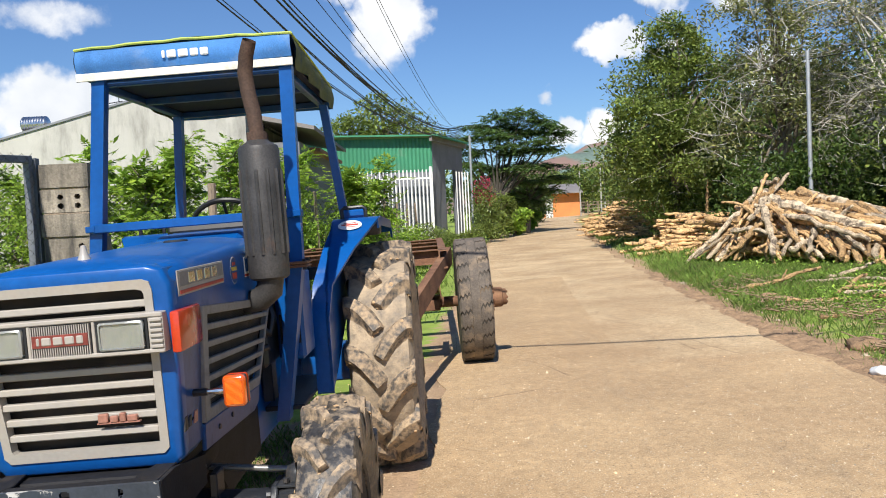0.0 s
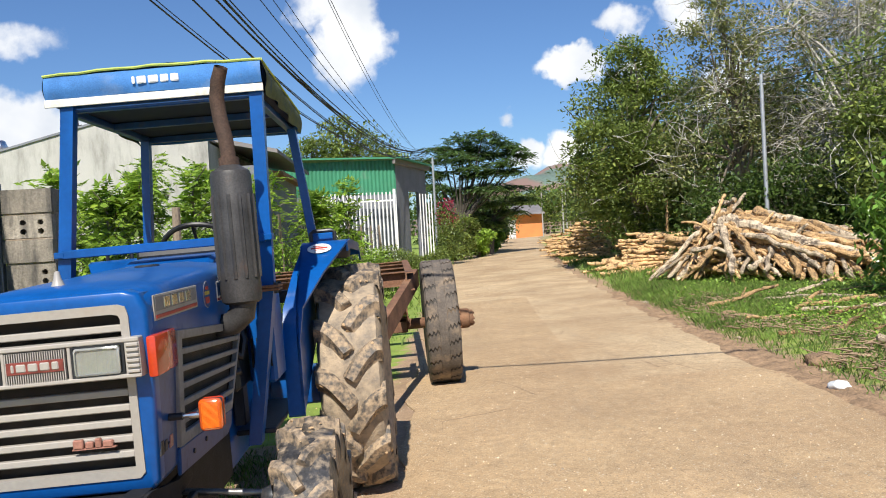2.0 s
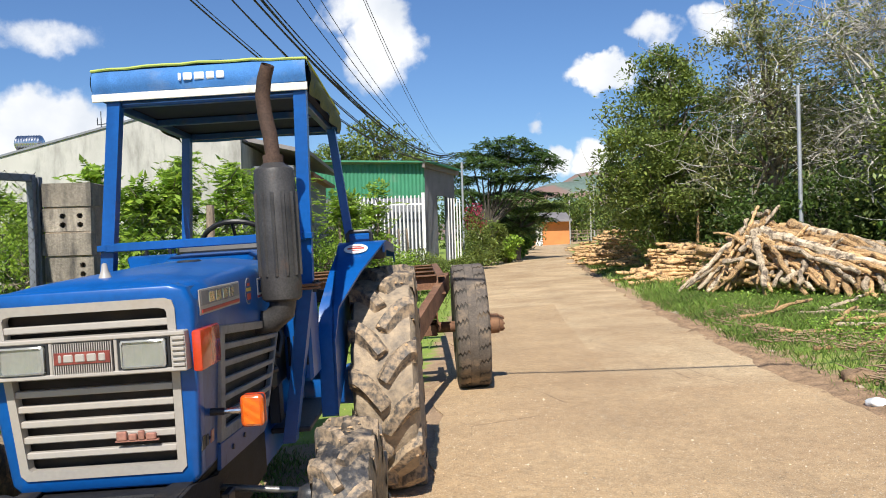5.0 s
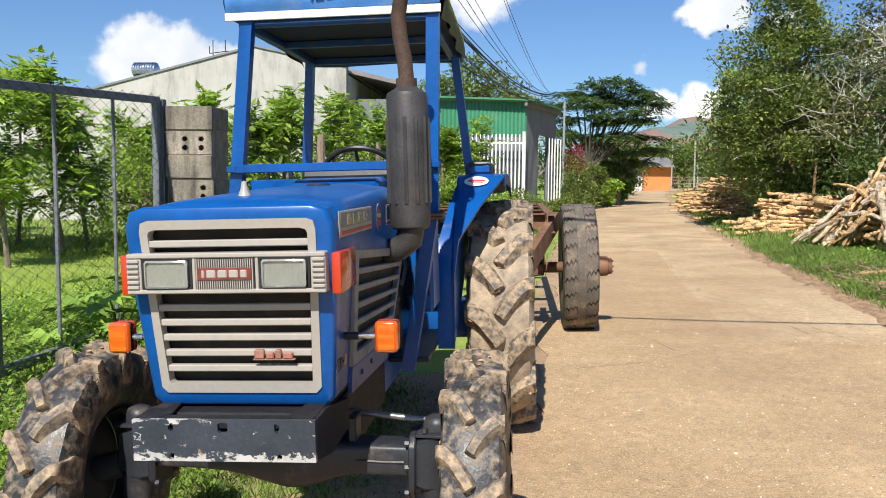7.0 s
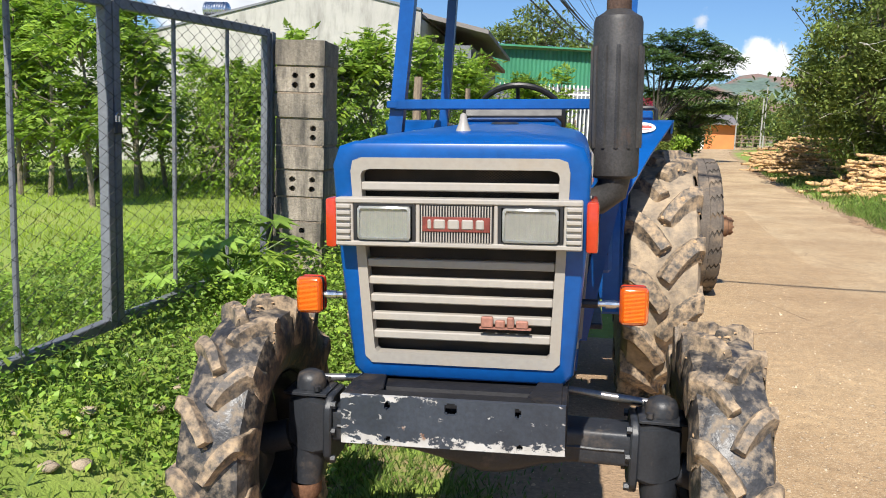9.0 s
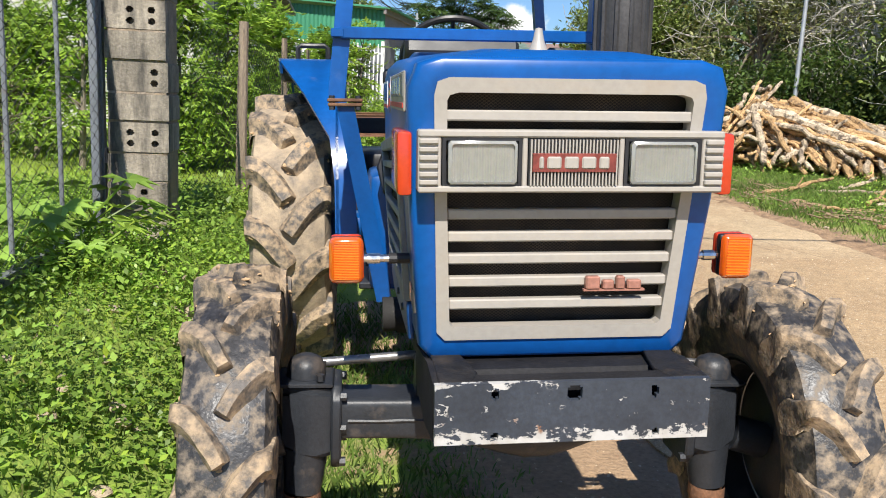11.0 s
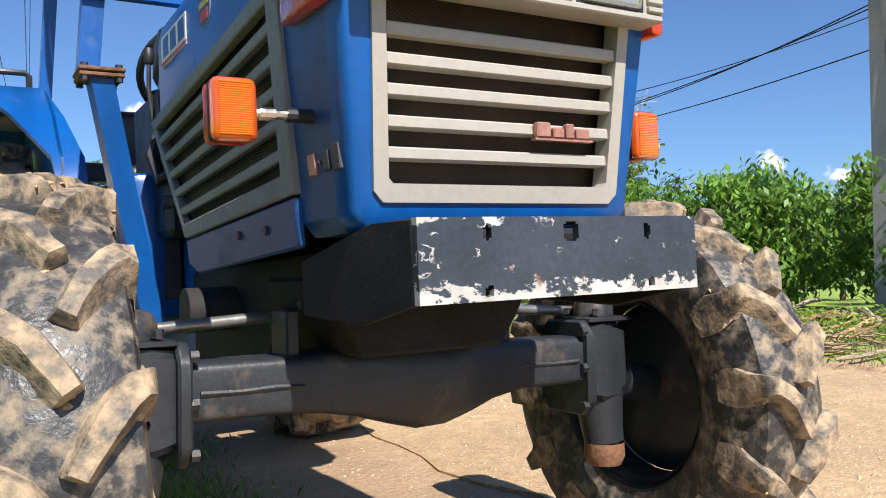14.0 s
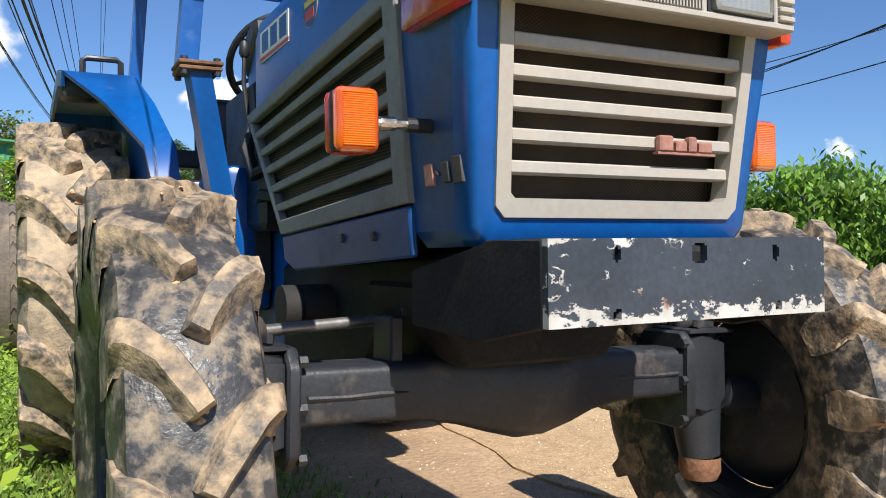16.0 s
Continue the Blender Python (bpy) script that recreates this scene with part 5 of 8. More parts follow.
for s in (-1, 1):
    fd = new("fender"); fd.parent = tractor
    bm = bmesh.new()
    rows = []
    for k, (y, z) in enumerate(FEND):
        back = .012 if k < 5 else 0
        rows.append([(s * INNER[k], y, z), (s * FLARE[k], y, z), (s * FLARE[k], y + back, z - .012), (s * INNER[k], y + back, z - .012)])
    loft(bm, rows)
    lip = []
    for (y, z), fl_ in zip(FEND[4:], FLARE[4:]):
        lip.append([(s * (fl_ - .008), y, z), (s * (fl_ + .004), y, z), (s * (fl_ + .004), y + .03, z - .055), (s * (fl_ - .008), y + .03, z - .055)])
    loft(bm, lip)
    part("fender_top", bm, M_BLUE, fd, "blue rear mudguard", 25)
    bm = bmesh.new()
    prism(bm, FEND + [(3.3, 1.1), (2.6, .95), (2.1, .74)], "x", s * .478, s * .490)
    part("inner_panel", bm, M_BLUE, fd, "blue inner mudguard panel", 12)
    bm = bmesh.new()
    tube(bm, [(s * .53, 2.50, 1.53), (s * .53, 2.50, 1.60), (s * .545, 2.50, 1.612), (s * .655, 2.50, 1.612), (s * .67, 2.50, 1.60), (s * .67, 2.50, 1.53)], .012, 8)
    part("grab_rail", bm, M_BLACK, fd, "dark grab rail")
    bm = bmesh.new()
    box(bm, min(s * .60, s * .752), max(s * .60, s * .752), 2.44, 2.56, 1.44, 1.536, .02, seg=2)
    part("tail_lamp", bm, M_BLACK, fd, "dark lamp under the mudguard")
bm = bmesh.new()
box(bm, .53, .66, 2.56, 2.66, 1.535, 1.60, .008)
part("lamp_box", bm, M_BLUE, bpy.data.objects["fender.001"], "small blue box on the mudguard")
bm = bmesh.new()
lathe(bm, [(0, .058), (.003, .056), (.0035, 0)], "z", seg=28)
st = part("sticker", bm, M_WHITE, bpy.data.objects["fender.001"], "white oval sticker with red marks")
st.matrix_basis = pose(.590, 2.345, 1.510, 29.5, 0, 0) @ Matrix.Diagonal((1.2, .9, 1, 1))
bm = bmesh.new()
box(bm, -.040, .040, -.012, .008, .004, .0046); box(bm, -.03, .03, .016, .024, .004, .0046); box(bm, -.02, .03, -.03, -.022, .004, .0046)
ob = part("sticker_marks", bm, M_REDMARK, st)
for s in (-1, 1):
    bm = bmesh.new()
    box(bm, min(s * .21, s * .40), max(s * .21, s * .40), 1.50, 2.25, .66, .685, .005)
    box(bm, min(s * .22, s * .27), max(s * .22, s * .27), 1.45, 1.55, .72, 1.10, .004)
    part("foot_plate", bm, M_IRON, tractor, "worn steel foot plate")
    bm = bmesh.new()
    if s < 0:
        box(bm, -.36, -.215, 1.46, 1.86, .66, 1.10, .03, seg=2)
        part("side_box", bm, M_BLUE, tractor, "blue cast clutch housing")
        for z in (.74, 1.02):
            bm = bmesh.new()
            lathe(bm, [(-.361, .016), (-.372, .015), (-.374, .008)], "x", (0, 1.62, z), 6, True)
            part("housing_bolt", bm, M_IRON, tractor)
        continue
    box(bm, min(s * .30, s * .43), max(s * .30, s * .43), 1.50, 1.78, .90, 1.32, .015)
    part("side_box", bm, M_BLUE, tractor, "blue side box with slots")
    for k in range(4):
        bm = bmesh.new()
        box(bm, s * (.322 + .028 * k) - .006, s * (.322 + .028 * k) + .006, 1.496, 1.501, .98, 1.12)
        part("slot", bm, M_DARK, tractor, "dark vent slot")

# ---- trailer behind the tractor ----
def gz(x, y):
    return float(ground_z(x, y))


trailer = thing("trailer", "rusty bare trailer chassis on truck tyres", "trailer")
trailer.matrix_basis = TILT
def beam(bm, x0, x1, y0, y1, z0, z1):
    """Channel section: web and two flanges."""
    long_x = (x1 - x0) > (y1 - y0)
    t = .012
    if long_x:
        box(bm, x0, x1, y1 - t, y1, z0, z1); box(bm, x0, x1, y0, y1 - t, z1 - t, z1); box(bm, x0, x1, y0, y1 - t, z0, z0 + t)
    else:
        box(bm, x0, x0 + t, y0, y1, z0, z1); box(bm, x0 + t, x1, y0, y1, z1 - t, z1); box(bm, x0 + t, x1, y0, y1, z0, z0 + t)


for args in ((1.14, 1.22, 5.5, 9.4, 1.0, 1.18), (-.66, -.58, 5.5, 9.4, 1.0, 1.18)):
    bm = bmesh.new(); beam(bm, *args); part("side_rail", bm, M_RUST, trailer, "rusty channel side rail")
for y in (5.95, 7.0, 8.2, 9.3):
    bm = bmesh.new(); beam(bm, -.58, 1.14, y, y + .08, 1.02, 1.17); part("cross_member", bm, M_RUST, trailer, "rusty cross member")
for s in (-1, 1):
    bm = bmesh.new()
    secs = []
    for x, y, z, h in ((.28 + s * .96, 5.95, 1.185, .17), (.28 + s * .56, 4.0, .80, .19), (.28 + s * .10, 3.30, .66, .16)):
        secs.append([(x - .035, y, z), (x + .035, y, z), (x + .035, y, z - h), (x - .035, y, z - h)])
    loft(bm, secs)
    part("drawbar_arm", bm, M_RUST, trailer, "rusty drawbar arm", 20)
bm = bmesh.new(); box(bm, -.55, 1.12, 5.9, 6.1, .55, .70, .01); part("axle_beam", bm, M_RUST, trailer, "rusty axle beam")
bm = bmesh.new(); tube(bm, [(-1.15, 6.0, .625), (1.70, 6.0, .625)], .055, 14); part("axle_tube", bm, M_RUST, trailer, "rusty axle tube")
for x in (-.50, 1.08):
    sp = new("leaf_spring"); sp.parent = trailer
    for k in range(6):
        bm = bmesh.new()
        half = .52 - .07 * k
        n = 10
        secs = [[(x + dx, 6.0 + half * (2 * i / n - 1), .80 - .016 * k + .10 * (half * (2 * i / n - 1)) ** 2 / .27 + dz) for dx, dz in ((-.035, 0), (.035, 0), (.035, .011), (-.035, .011))] for i in range(n + 1)]
        loft(bm, secs)
        part("leaf", bm, M_RUST, sp)
    bm = bmesh.new()
    for y in (5.93, 6.07):
        tube(bm, [(x - .045, y, .60), (x - .045, y, .86)], .009, 6); tube(bm, [(x + .045, y, .60), (x + .045, y, .86)], .009, 6)
    box(bm, x - .06, x + .06, 5.9, 6.1, .66, .70, .004)
    part("clamp", bm, M_RUST, sp)


def truck_wheel(at, s):
    w = new("trailer_wheel"); w.parent = trailer
    w.matrix_basis = pose(*at)
    R, W, r = .625, .335, .28
    bm = bmesh.new()
    prof = [(-.42, 0), (-.47, .15), (-.51, .45), (-.50, .7), (-.46, .9), (-.40, .965), (0, .985)]
    prof = prof + [(-a, b) for a, b in prof[-2::-1]]
    lathe(bm, [(a * W, r + b * (R - r)) for a, b in prof], "x", seg=72)
    part("tyre", bm, M_OLDTYRE, w, "worn grey-brown truck tyre")
    bm = bmesh.new()
    n = 25
    for k in range(n):
        for lane, (xa, xb) in enumerate(((-.48, -.13), (.13, .48))):
            a0 = 2 * math.pi * (k + .4 * lane) / n
            rows = []
            for i in range(7):
                u = i / 6
                x = (xa + (xb - xa) * u) * W
                zig = .028 * (1 if i % 2 else -1) + .05 * u
                drop = .022 if abs(x) > .44 * W else 0
                rr0, rr1 = R - .030 - drop, R - drop
                rows.append([(x, -math.cos(a) * q, math.sin(a) * q) for a, q in ((a0 + zig - .108, rr0), (a0 + zig - .098, rr1), (a0 + zig, rr1 + .002), (a0 + zig + .098, rr1), (a0 + zig + .108, rr0))])
            loft(bm, rows)
    lathe(bm, [(-.125 * W, R - .03), (-.12 * W, R + .001), (.12 * W, R + .001), (.125 * W, R - .03)], "x", seg=72)
    tagged(part("tread", bm, M_OLDTREAD, w, "zigzag road tread blocks", 25), kind="stuff")
    bm = bmesh.new()
    lathe(bm, [(s * .40 * W, r + .02), (s * .36 * W, r - .02), (s * .05 * W, r - .04), (s * .02 * W, .16), (s * .10 * W, .14), (s * .10 * W, .02)], "x", seg=40)
    part("rim", bm, M_RUST, w, "rusty steel rim")
    bm = bmesh.new()
    lathe(bm, [(s * .02, .15), (s * .15, .145), (s * .16, .105), (s * .29, .10), (s * .30, .085), (s * .335, .082), (s * .34, .0)], "x", seg=20)
    part("hub", bm, M_RUST, w, "greasy rusty hub")
    bm = bmesh.new()
    for k in range(10):
        a = 2 * math.pi * k / 10
        lathe(bm, [(s * .15, .016), (s * .20, .016), (s * .205, .010)], "x", (0, .125 * math.cos(a), .125 * math.sin(a)), 6, True)
    for k in range(6):
        a = 2 * math.pi * k / 6
        lathe(bm, [(s * .30, .012), (s * .35, .012)], "x", (0, .06 * math.cos(a), .06 * math.sin(a)), 6, True)
    tagged(part("stud", bm, M_RUST, w), kind="stuff")


truck_wheel((1.46, 6.0, .630), 1)
truck_wheel((-.90, 6.0, .630), -1)

# ---- block pillar, gate and chain-link fence on the bank ----
M_BLOCK = mat("weathered_hollow_block", (0.30, 0.26, 0.205), 0.95, 0, 0.3, 5, 60, 0.7, 0.008, dirt=((0.070, 0.063, 0.055), 0.46, 0.66, 3.2, (2.6, 2.6, .45)), each=0.22)
M_MORTAR = mat("coarse_mortar", (0.27, 0.22, 0.165), 0.95, 0, 0.25, 9, 60, 0.9, 0.012, dirt=((0.40, 0.28, 0.15), 0.48, 0.72, 3.0))
M_STEEL = mat("grey_gate_paint", (0.185, 0.195, 0.215), 0.5, 0.2, 0.18, 4, 60, 0.1, 0.002, dirt=((0.20, 0.13, 0.09), 0.64, 0.85, 9.0))
M_WIRE = mat("galvanised_wire", (0.055, 0.055, 0.055), 0.55, 0.3, 0.15, 6, 60, 0.0)
PX, PY = -1.74, 4.12
pillar = thing("gate_pillar", "rough pillar of grey hollow blocks with drip stains", "pillar", (PX, PY, gz(PX, PY)))
bm = bmesh.new(); box(bm, -.180, .180, -.108, .181, -.2, 1.70, .01); part("mortar_core", bm, M_MORTAR, pillar, "crumbly mortar")
z, k = .0, 0
while z < 1.66:
    h = .19 + .012 * math.sin(k * 2.7)
    bm = bmesh.new()
    holes = [(hx_, sz * .034) for hx_ in {7: (-.03, .10), 5: (.10,), 3: (.10, -.05), 1: (.04,)}.get(k, ()) for sz in (-1, 1)]
    jx, jy = .008 * math.sin(k * 5.1), .008 * math.cos(k * 3.7)
    plate_h = [(jx + hx, z + h / 2 + hz, .023, .021) for hx, hz in holes]
    plate_with_holes(bm, -.185 + jx, .185 + jx, z + .012, z + h - .004, -.188 + jy, -.1185 + jy, plate_h, (60, 32))
    box(bm, -.185 + jx, .185 + jx, -.118 + jy, .185 + jy, z + .012, z + h - .004, .006)
    part("block", bm, M_BLOCK, pillar, smooth=25)
    bm = bmesh.new(); box(bm, -.178, .178, -.178, -.106, z - .006, z + .014, .003); part("mortar_joint", bm, M_MORTAR, pillar)
    z += h; k += 1


def chain_link(bm, a, b, z0, z1, cell=.066, r=.0022, wave=.0):
    """Diamond mesh between two upright lines: zigzag wires, each a thin three-sided bar."""
    a, b = Vector((*a, 0)), Vector((*b, 0))
    length = (b - a).length
    d = (b - a) / length
    nrm = Vector((-d.y, d.x, 0))
    cols = int(length / cell)
    rows = int((z1 - z0) / (cell * .5))
    for c in range(cols):
        pts = []
        for k in range(rows + 1):
            u = (c + (0.0 if (k + c) % 2 else 1.0) + .02 * math.sin(c * 3.1 + k)) * cell
            off = .003 * (1 if (k + c) % 2 else -1) + wave * math.sin(u * 2.1 + k * .11)
            base = a + d * min(u, length)
            pts.append((base.x + nrm.x * off, base.y + nrm.y * off, z0 + k * cell * .5 + gz(base.x, base.y) * 0))
        tube(bm, pts, r, 3, cap=False)


GX = -1.985
def gate_leaf(y0, y1, bars):
    g = thing("gate_leaf", "grey steel gate leaf filled with chain-link mesh", "gate", (GX, (y0 + y1) / 2, gz(GX, (y0 + y1) / 2)), group="gate leaves")
    o = (y0 + y1) / 2
    zb, zt = .44 - gz(GX, o), 2.13 - gz(GX, o)

    def sloped(bm):
        """The head of the gate runs down towards the free end."""
        for v in bm.verts:
            f = min(max((v.co.z - zb) / (zt - zb), 0), 1.03)
            v.co.z += f * (.05 * (v.co.y + o - 1.8) - .08)
        return bm
    for y in (y0 + .028, y1 - .028):
        bm = bmesh.new(); box(bm, -.025, .025, y - o - .028, y - o + .028, zb, zt, .004); part("stile", sloped(bm), M_STEEL, g)
    for z in (zb, zt - .055):
        bm = bmesh.new(); box(bm, -.0245, .0245, y0 + .057 - o, y1 - .057 - o, z, z + .055, .004); part("rail", sloped(bm), M_STEEL, g)
    for y in bars:
        bm = bmesh.new(); tube(bm, [(0, y - o, zb + .03), (0, y - o, zt - .03)], .013, 8); part("upright", sloped(bm), M_STEEL, g)
    bm = bmesh.new()
    chain_link(bm, (.030, y0 - o), (.030, y1 - o), zb - .01, zt + .045, .078, .0018)
    tagged(part("mesh", sloped(bm), M_WIRE, g, "diamond chain-link mesh", None), kind="stuff")
    return g


leaf_a = gate_leaf(1.80, 3.92, (2.46, 3.20))
leaf_b = gate_leaf(-.40, 1.785, (1.06, .33))
lock = thing("padlock", "dark padlock hanging on the gate", "padlock", (GX, 1.79, 1.46))
bm = bmesh.new(); box(bm, .03, .055, -.025, .025, -.06, 0, .006); part("lock_body", bm, M_IRON, lock)
bm = bmesh.new(); tube(bm, [(.042, -.015, 0), (.042, -.015, .03), (.042, 0, .042), (.042, .015, .03), (.042, .015, 0)], .005, 6); part("shackle", bm, M_CHROME, lock)
gp = thing("gate_post", "grey square steel gate post beside the pillar", "post", (GX, 3.975, gz(GX, 3.975)))
bm = bmesh.new(); box(bm, -.035, .035, -.035, .035, -.2, 1.77, .004); part("tube", bm, M_STEEL, gp)
for z in (.5, 1.4):
    bm = bmesh.new(); box(bm, .036, .05, -.03, .03, z, z + .1, .003); part("hinge", bm, M_IRON, gp)

M_OLDWOOD = mat("weathered_post_wood", (0.26, 0.20, 0.145), 0.95, 0, 0.3, 5, 40, 0.8, 0.01, stretch=(6, 6, .6))
def fence_x(y):
    return float(road_edges(y)[0]) - 2.45 - .35 * math.exp(-(y - 4) / 4)


fence = thing("chain_link_fence", "sagging chain-link fence on wooden posts", "fence", (fence_x(4.3), 4.3, gz(fence_x(4.3), 4.3)))
ox, oy, oz = fence.matrix_basis.translation
ys = [4.45, 6.9, 9.4, 11.9, 14.4, 17.0, 19.6, 22.2, 24.8, 27.2]
for y in ys[1:]:
    x = fence_x(y)
    bm = bmesh.new()
    w = .04 + .012 * math.sin(y * 3)
    tube(bm, [(x - ox, y - oy, gz(x, y) - oz - .15), (x - ox + .02 * math.sin(y), y - oy, gz(x, y) - oz + .8), (x - ox + .03 * math.sin(y * 2), y - oy, gz(x, y) - oz + 1.65 + .12 * math.sin(y * 5))], [w * 1.1, w, w * .9], 8)
    part("fence_post", bm, M_OLDWOOD, fence, "weathered wooden post")
bm = bmesh.new()
for a, b in zip(ys, ys[1:]):
    xa, xb = fence_x(a), fence_x(b)
    chain_link(bm, (xa - ox, a - oy), (xb - ox, b - oy), .02, 1.55, .075 if b < 12 else .15, .0022 if b < 12 else .0034, .02)
tagged(part("mesh", bm, M_WIRE, fence, "diamond chain-link mesh", None), kind="stuff")

# ---- buildings ----
def plaster_material():
    m = mat("stained_white_plaster", (0.47, 0.455, 0.415), 0.95, 0, 0.10, 1.2, 45, 0.3, 0.006)
    nt = m.node_tree
    b = nt.nodes["Principled BSDF"]
    col = b.inputs["Base Color"].links[0].from_socket
    streak = remap(nt, noise_node(nt, 1.3, 8.0, 0.72, stretch=(1.6, 1.6, .38)), 0.47, 0.70, 0.0, 0.8)
    nt.links.new(mixed(nt, streak, col, (0.175, 0.165, 0.145)), b.inputs["Base Color"])
    return m


M_PLASTER = plaster_material()
M_ROOFGREY = mat("grey_roof_sheet", (0.24, 0.22, 0.21), 0.7, 0.2, 0.2, 2, 40, 0.2, 0.004)
M_TILE = mat("brown_roof_tile", (0.30, 0.155, 0.095), 0.85, 0, 0.25, 4, 40, 0.4, 0.01)
M_GREENWALL = mat("green_sheet_metal", (0.055, 0.25, 0.135), 0.5, 0.1, 0.14, 1.0, 40, 0.05, 0.002, dirt=((0.20, 0.26, 0.20), 0.58, 0.85, 1.2))
M_GREYWALL = mat("dark_grey_render", (0.20, 0.21, 0.23), 0.9, 0, 0.2, 1.2, 40, 0.2, 0.004)
M_ORANGE = mat("orange_plaster", (0.62, 0.23, 0.075), 0.9, 0, 0.12, 1.0, 30, 0.2, 0.004)
M_STEELTANK = mat("brushed_steel_tank", (0.62, 0.63, 0.64), 0.28, 1.0, 0.08, 6, 60, 0.05, 0.001)
WY = 18.0
house = thing("white_house", "white house with a blank stained gable wall", "house", (-7.5, WY, gz(-7.5, WY)))
hz = gz(-7.5, WY)
bm = bmesh.new()
line = [(-6.0, .0), (-6.0, 2.85 - hz), (-2.2, 3.76 - hz), (1.79, 4.76 - hz), (4.10, 4.27 - hz), (4.10, .0)]
prism(bm, line, "y", 0, .2)
prism(bm, [(-6.0, 0), (-6.0, 2.75 - hz), (-5.8, 2.8 - hz), (-5.8, 0)], "y", .2, 9)
prism(bm, [(3.90, 0), (3.90, 4.1 - hz), (4.10, 4.1 - hz), (4.10, 0)], "y", .2, 9)
part("wall", bm, M_PLASTER, house, "stained white plaster wall", None)
bm = bmesh.new()
cap = [(-6.0, 2.85 - hz), (-2.2, 3.76 - hz), (1.79, 4.76 - hz), (4.10, 4.27 - hz)]
prism(bm, [(x, z + .002) for x, z in cap] + [(x, z + .055) for x, z in cap[::-1]], "y", -.04, .28)
part("coping", bm, M_GREYWALL, house, "dark weathered coping")
bm = bmesh.new()
prism(bm, [(x, z - .10) for x, z in cap] + [(x, z - .04) for x, z in cap[::-1]], "y", .3, 9.2)
part("roof", bm, M_ROOFGREY, house)
wing = new("side_wing"); wing.parent = house
bm = bmesh.new(); box(bm, 4.11, 5.2, 1.2, 8.5, 0, 3.6 - hz); part("wing_wall", bm, M_GREYWALL, wing, "dim grey wall")
bm = bmesh.new(); prism(bm, [(3.7, 4.30 - hz), (5.65, 3.86 - hz), (5.65, 3.96 - hz), (3.7, 4.42 - hz)], "y", .9, 8.8); part("wing_roof", bm, M_ROOFGREY, wing, "dark roof edge")
bm = bmesh.new(); prism(bm, [(4.3, 3.55 - hz), (5.5, 3.46 - hz), (5.5, 3.56 - hz), (4.3, 3.70 - hz)], "y", 3.0, 8.8); part("low_roof", bm, M_TILE, wing, "reddish low roof")
bm = bmesh.new()
for dx in (-.16, .16):
    tube(bm, [(.85 + dx, .1, 4.55 - hz), (.85 + dx, .1, 4.95 - hz)], .012, 5)
tube(bm, [(.60, .1, 4.62 - hz), (1.10, .1, 4.68 - hz)], .012, 5); tube(bm, [(.60, .1, 4.62 - hz), (.60, .1, 4.8 - hz)], .012, 5)
part("roof_bracket", bm, M_IRON, house, "thin rusty bracket")
tank = thing("water_tank", "ribbed stainless steel water tank lying on the roof", "water tank", (-8.75, WY + .5, 3.72))
tank.matrix_basis = pose(-8.75, WY + .5, 3.90) @ Matrix.Scale(.60, 4)
bm = bmesh.new()
prof = [(-.56, .0), (-.55, .20), (-.48, .31)]
for k in range(9):
    prof += [(-.44 + k * .11, .335), (-.40 + k * .11, .318)]
prof += [(.50, .31), (.56, .20), (.57, .0)]
lathe(bm, prof, "x", (0, 0, .60), 28)
part("drum", bm, M_STEELTANK, tank, "ribbed steel drum")
bm = bmesh.new()
for x in (-.4, .4):
    box(bm, x - .03, x + .03, -.3, .3, .02, .30); box(bm, x - .02, x + .02, -.28, -.22, -.22, .05); box(bm, x - .02, x + .02, .22, .28, -.22, .05)
part("cradle", bm, M_IRON, tank, "steel cradle")

shed = thing("green_shed", "green sheet-metal building with white barred front", "shed", (1.18, 28.75, .40))
a0, a1, b1 = Vector((-9.4, -1.6, 0)), Vector((0, 0, 0)), Vector((1.28, 4.0, 0))
bm = bmesh.new()
n = 130
for k in range(n):
    p, q = a0.lerp(a1, k / n), a0.lerp(a1, (k + 1) / n)
    out_ = Vector((.13, -.98, 0)) * .03
    p0, q0 = (p + out_, q) if k % 2 else (p, q + out_)
    bm.faces.new([bm.verts.new(v) for v in (p0 + Vector((0, 0, 2.75)), q0 + Vector((0, 0, 2.75)), q0 + Vector((0, 0, 4.02)), p0 + Vector((0, 0, 4.02)))])
bmesh.ops.remove_doubles(bm, verts=bm.verts, dist=.0005)
part("green_wall", bm, M_GREENWALL, shed, "ribbed green sheet wall", None)
bm = bmesh.new()
loft(bm, [[tuple(a0), tuple(a1), (a1.x, a1.y, 2.75), (a0.x, a0.y, 2.75)], [(a0.x, a0.y + .12, 0), (a1.x, a1.y + .12, 0), (a1.x, a1.y + .12, 2.75), (a0.x, a0.y + .12, 2.75)]])
part("lower_wall", bm, M_GREYWALL, shed, "dim grey rendered lower wall", None)
bm = bmesh.new()
side = (b1 - a1)
sn = Vector((side.y, -side.x, 0)).normalized()
def along(u, z, off=0.0):
    p = a1 + side * u + sn * off
    return (p.x, p.y, z)
for u0, u1, z0, z1 in ((0, 1, 2.9, 4.02), (0, .38, 0, 2.9), (.72, 1, 0, 2.9)):
    loft(bm, [[along(u0, z0), along(u1, z0), along(u1, z1), along(u0, z1)], [along(u0, z0, -.12), along(u1, z0, -.12), along(u1, z1, -.12), along(u0, z1, -.12)]])
part("end_wall", bm, M_GREYWALL, shed, "grey end wall with a dark doorway", None)
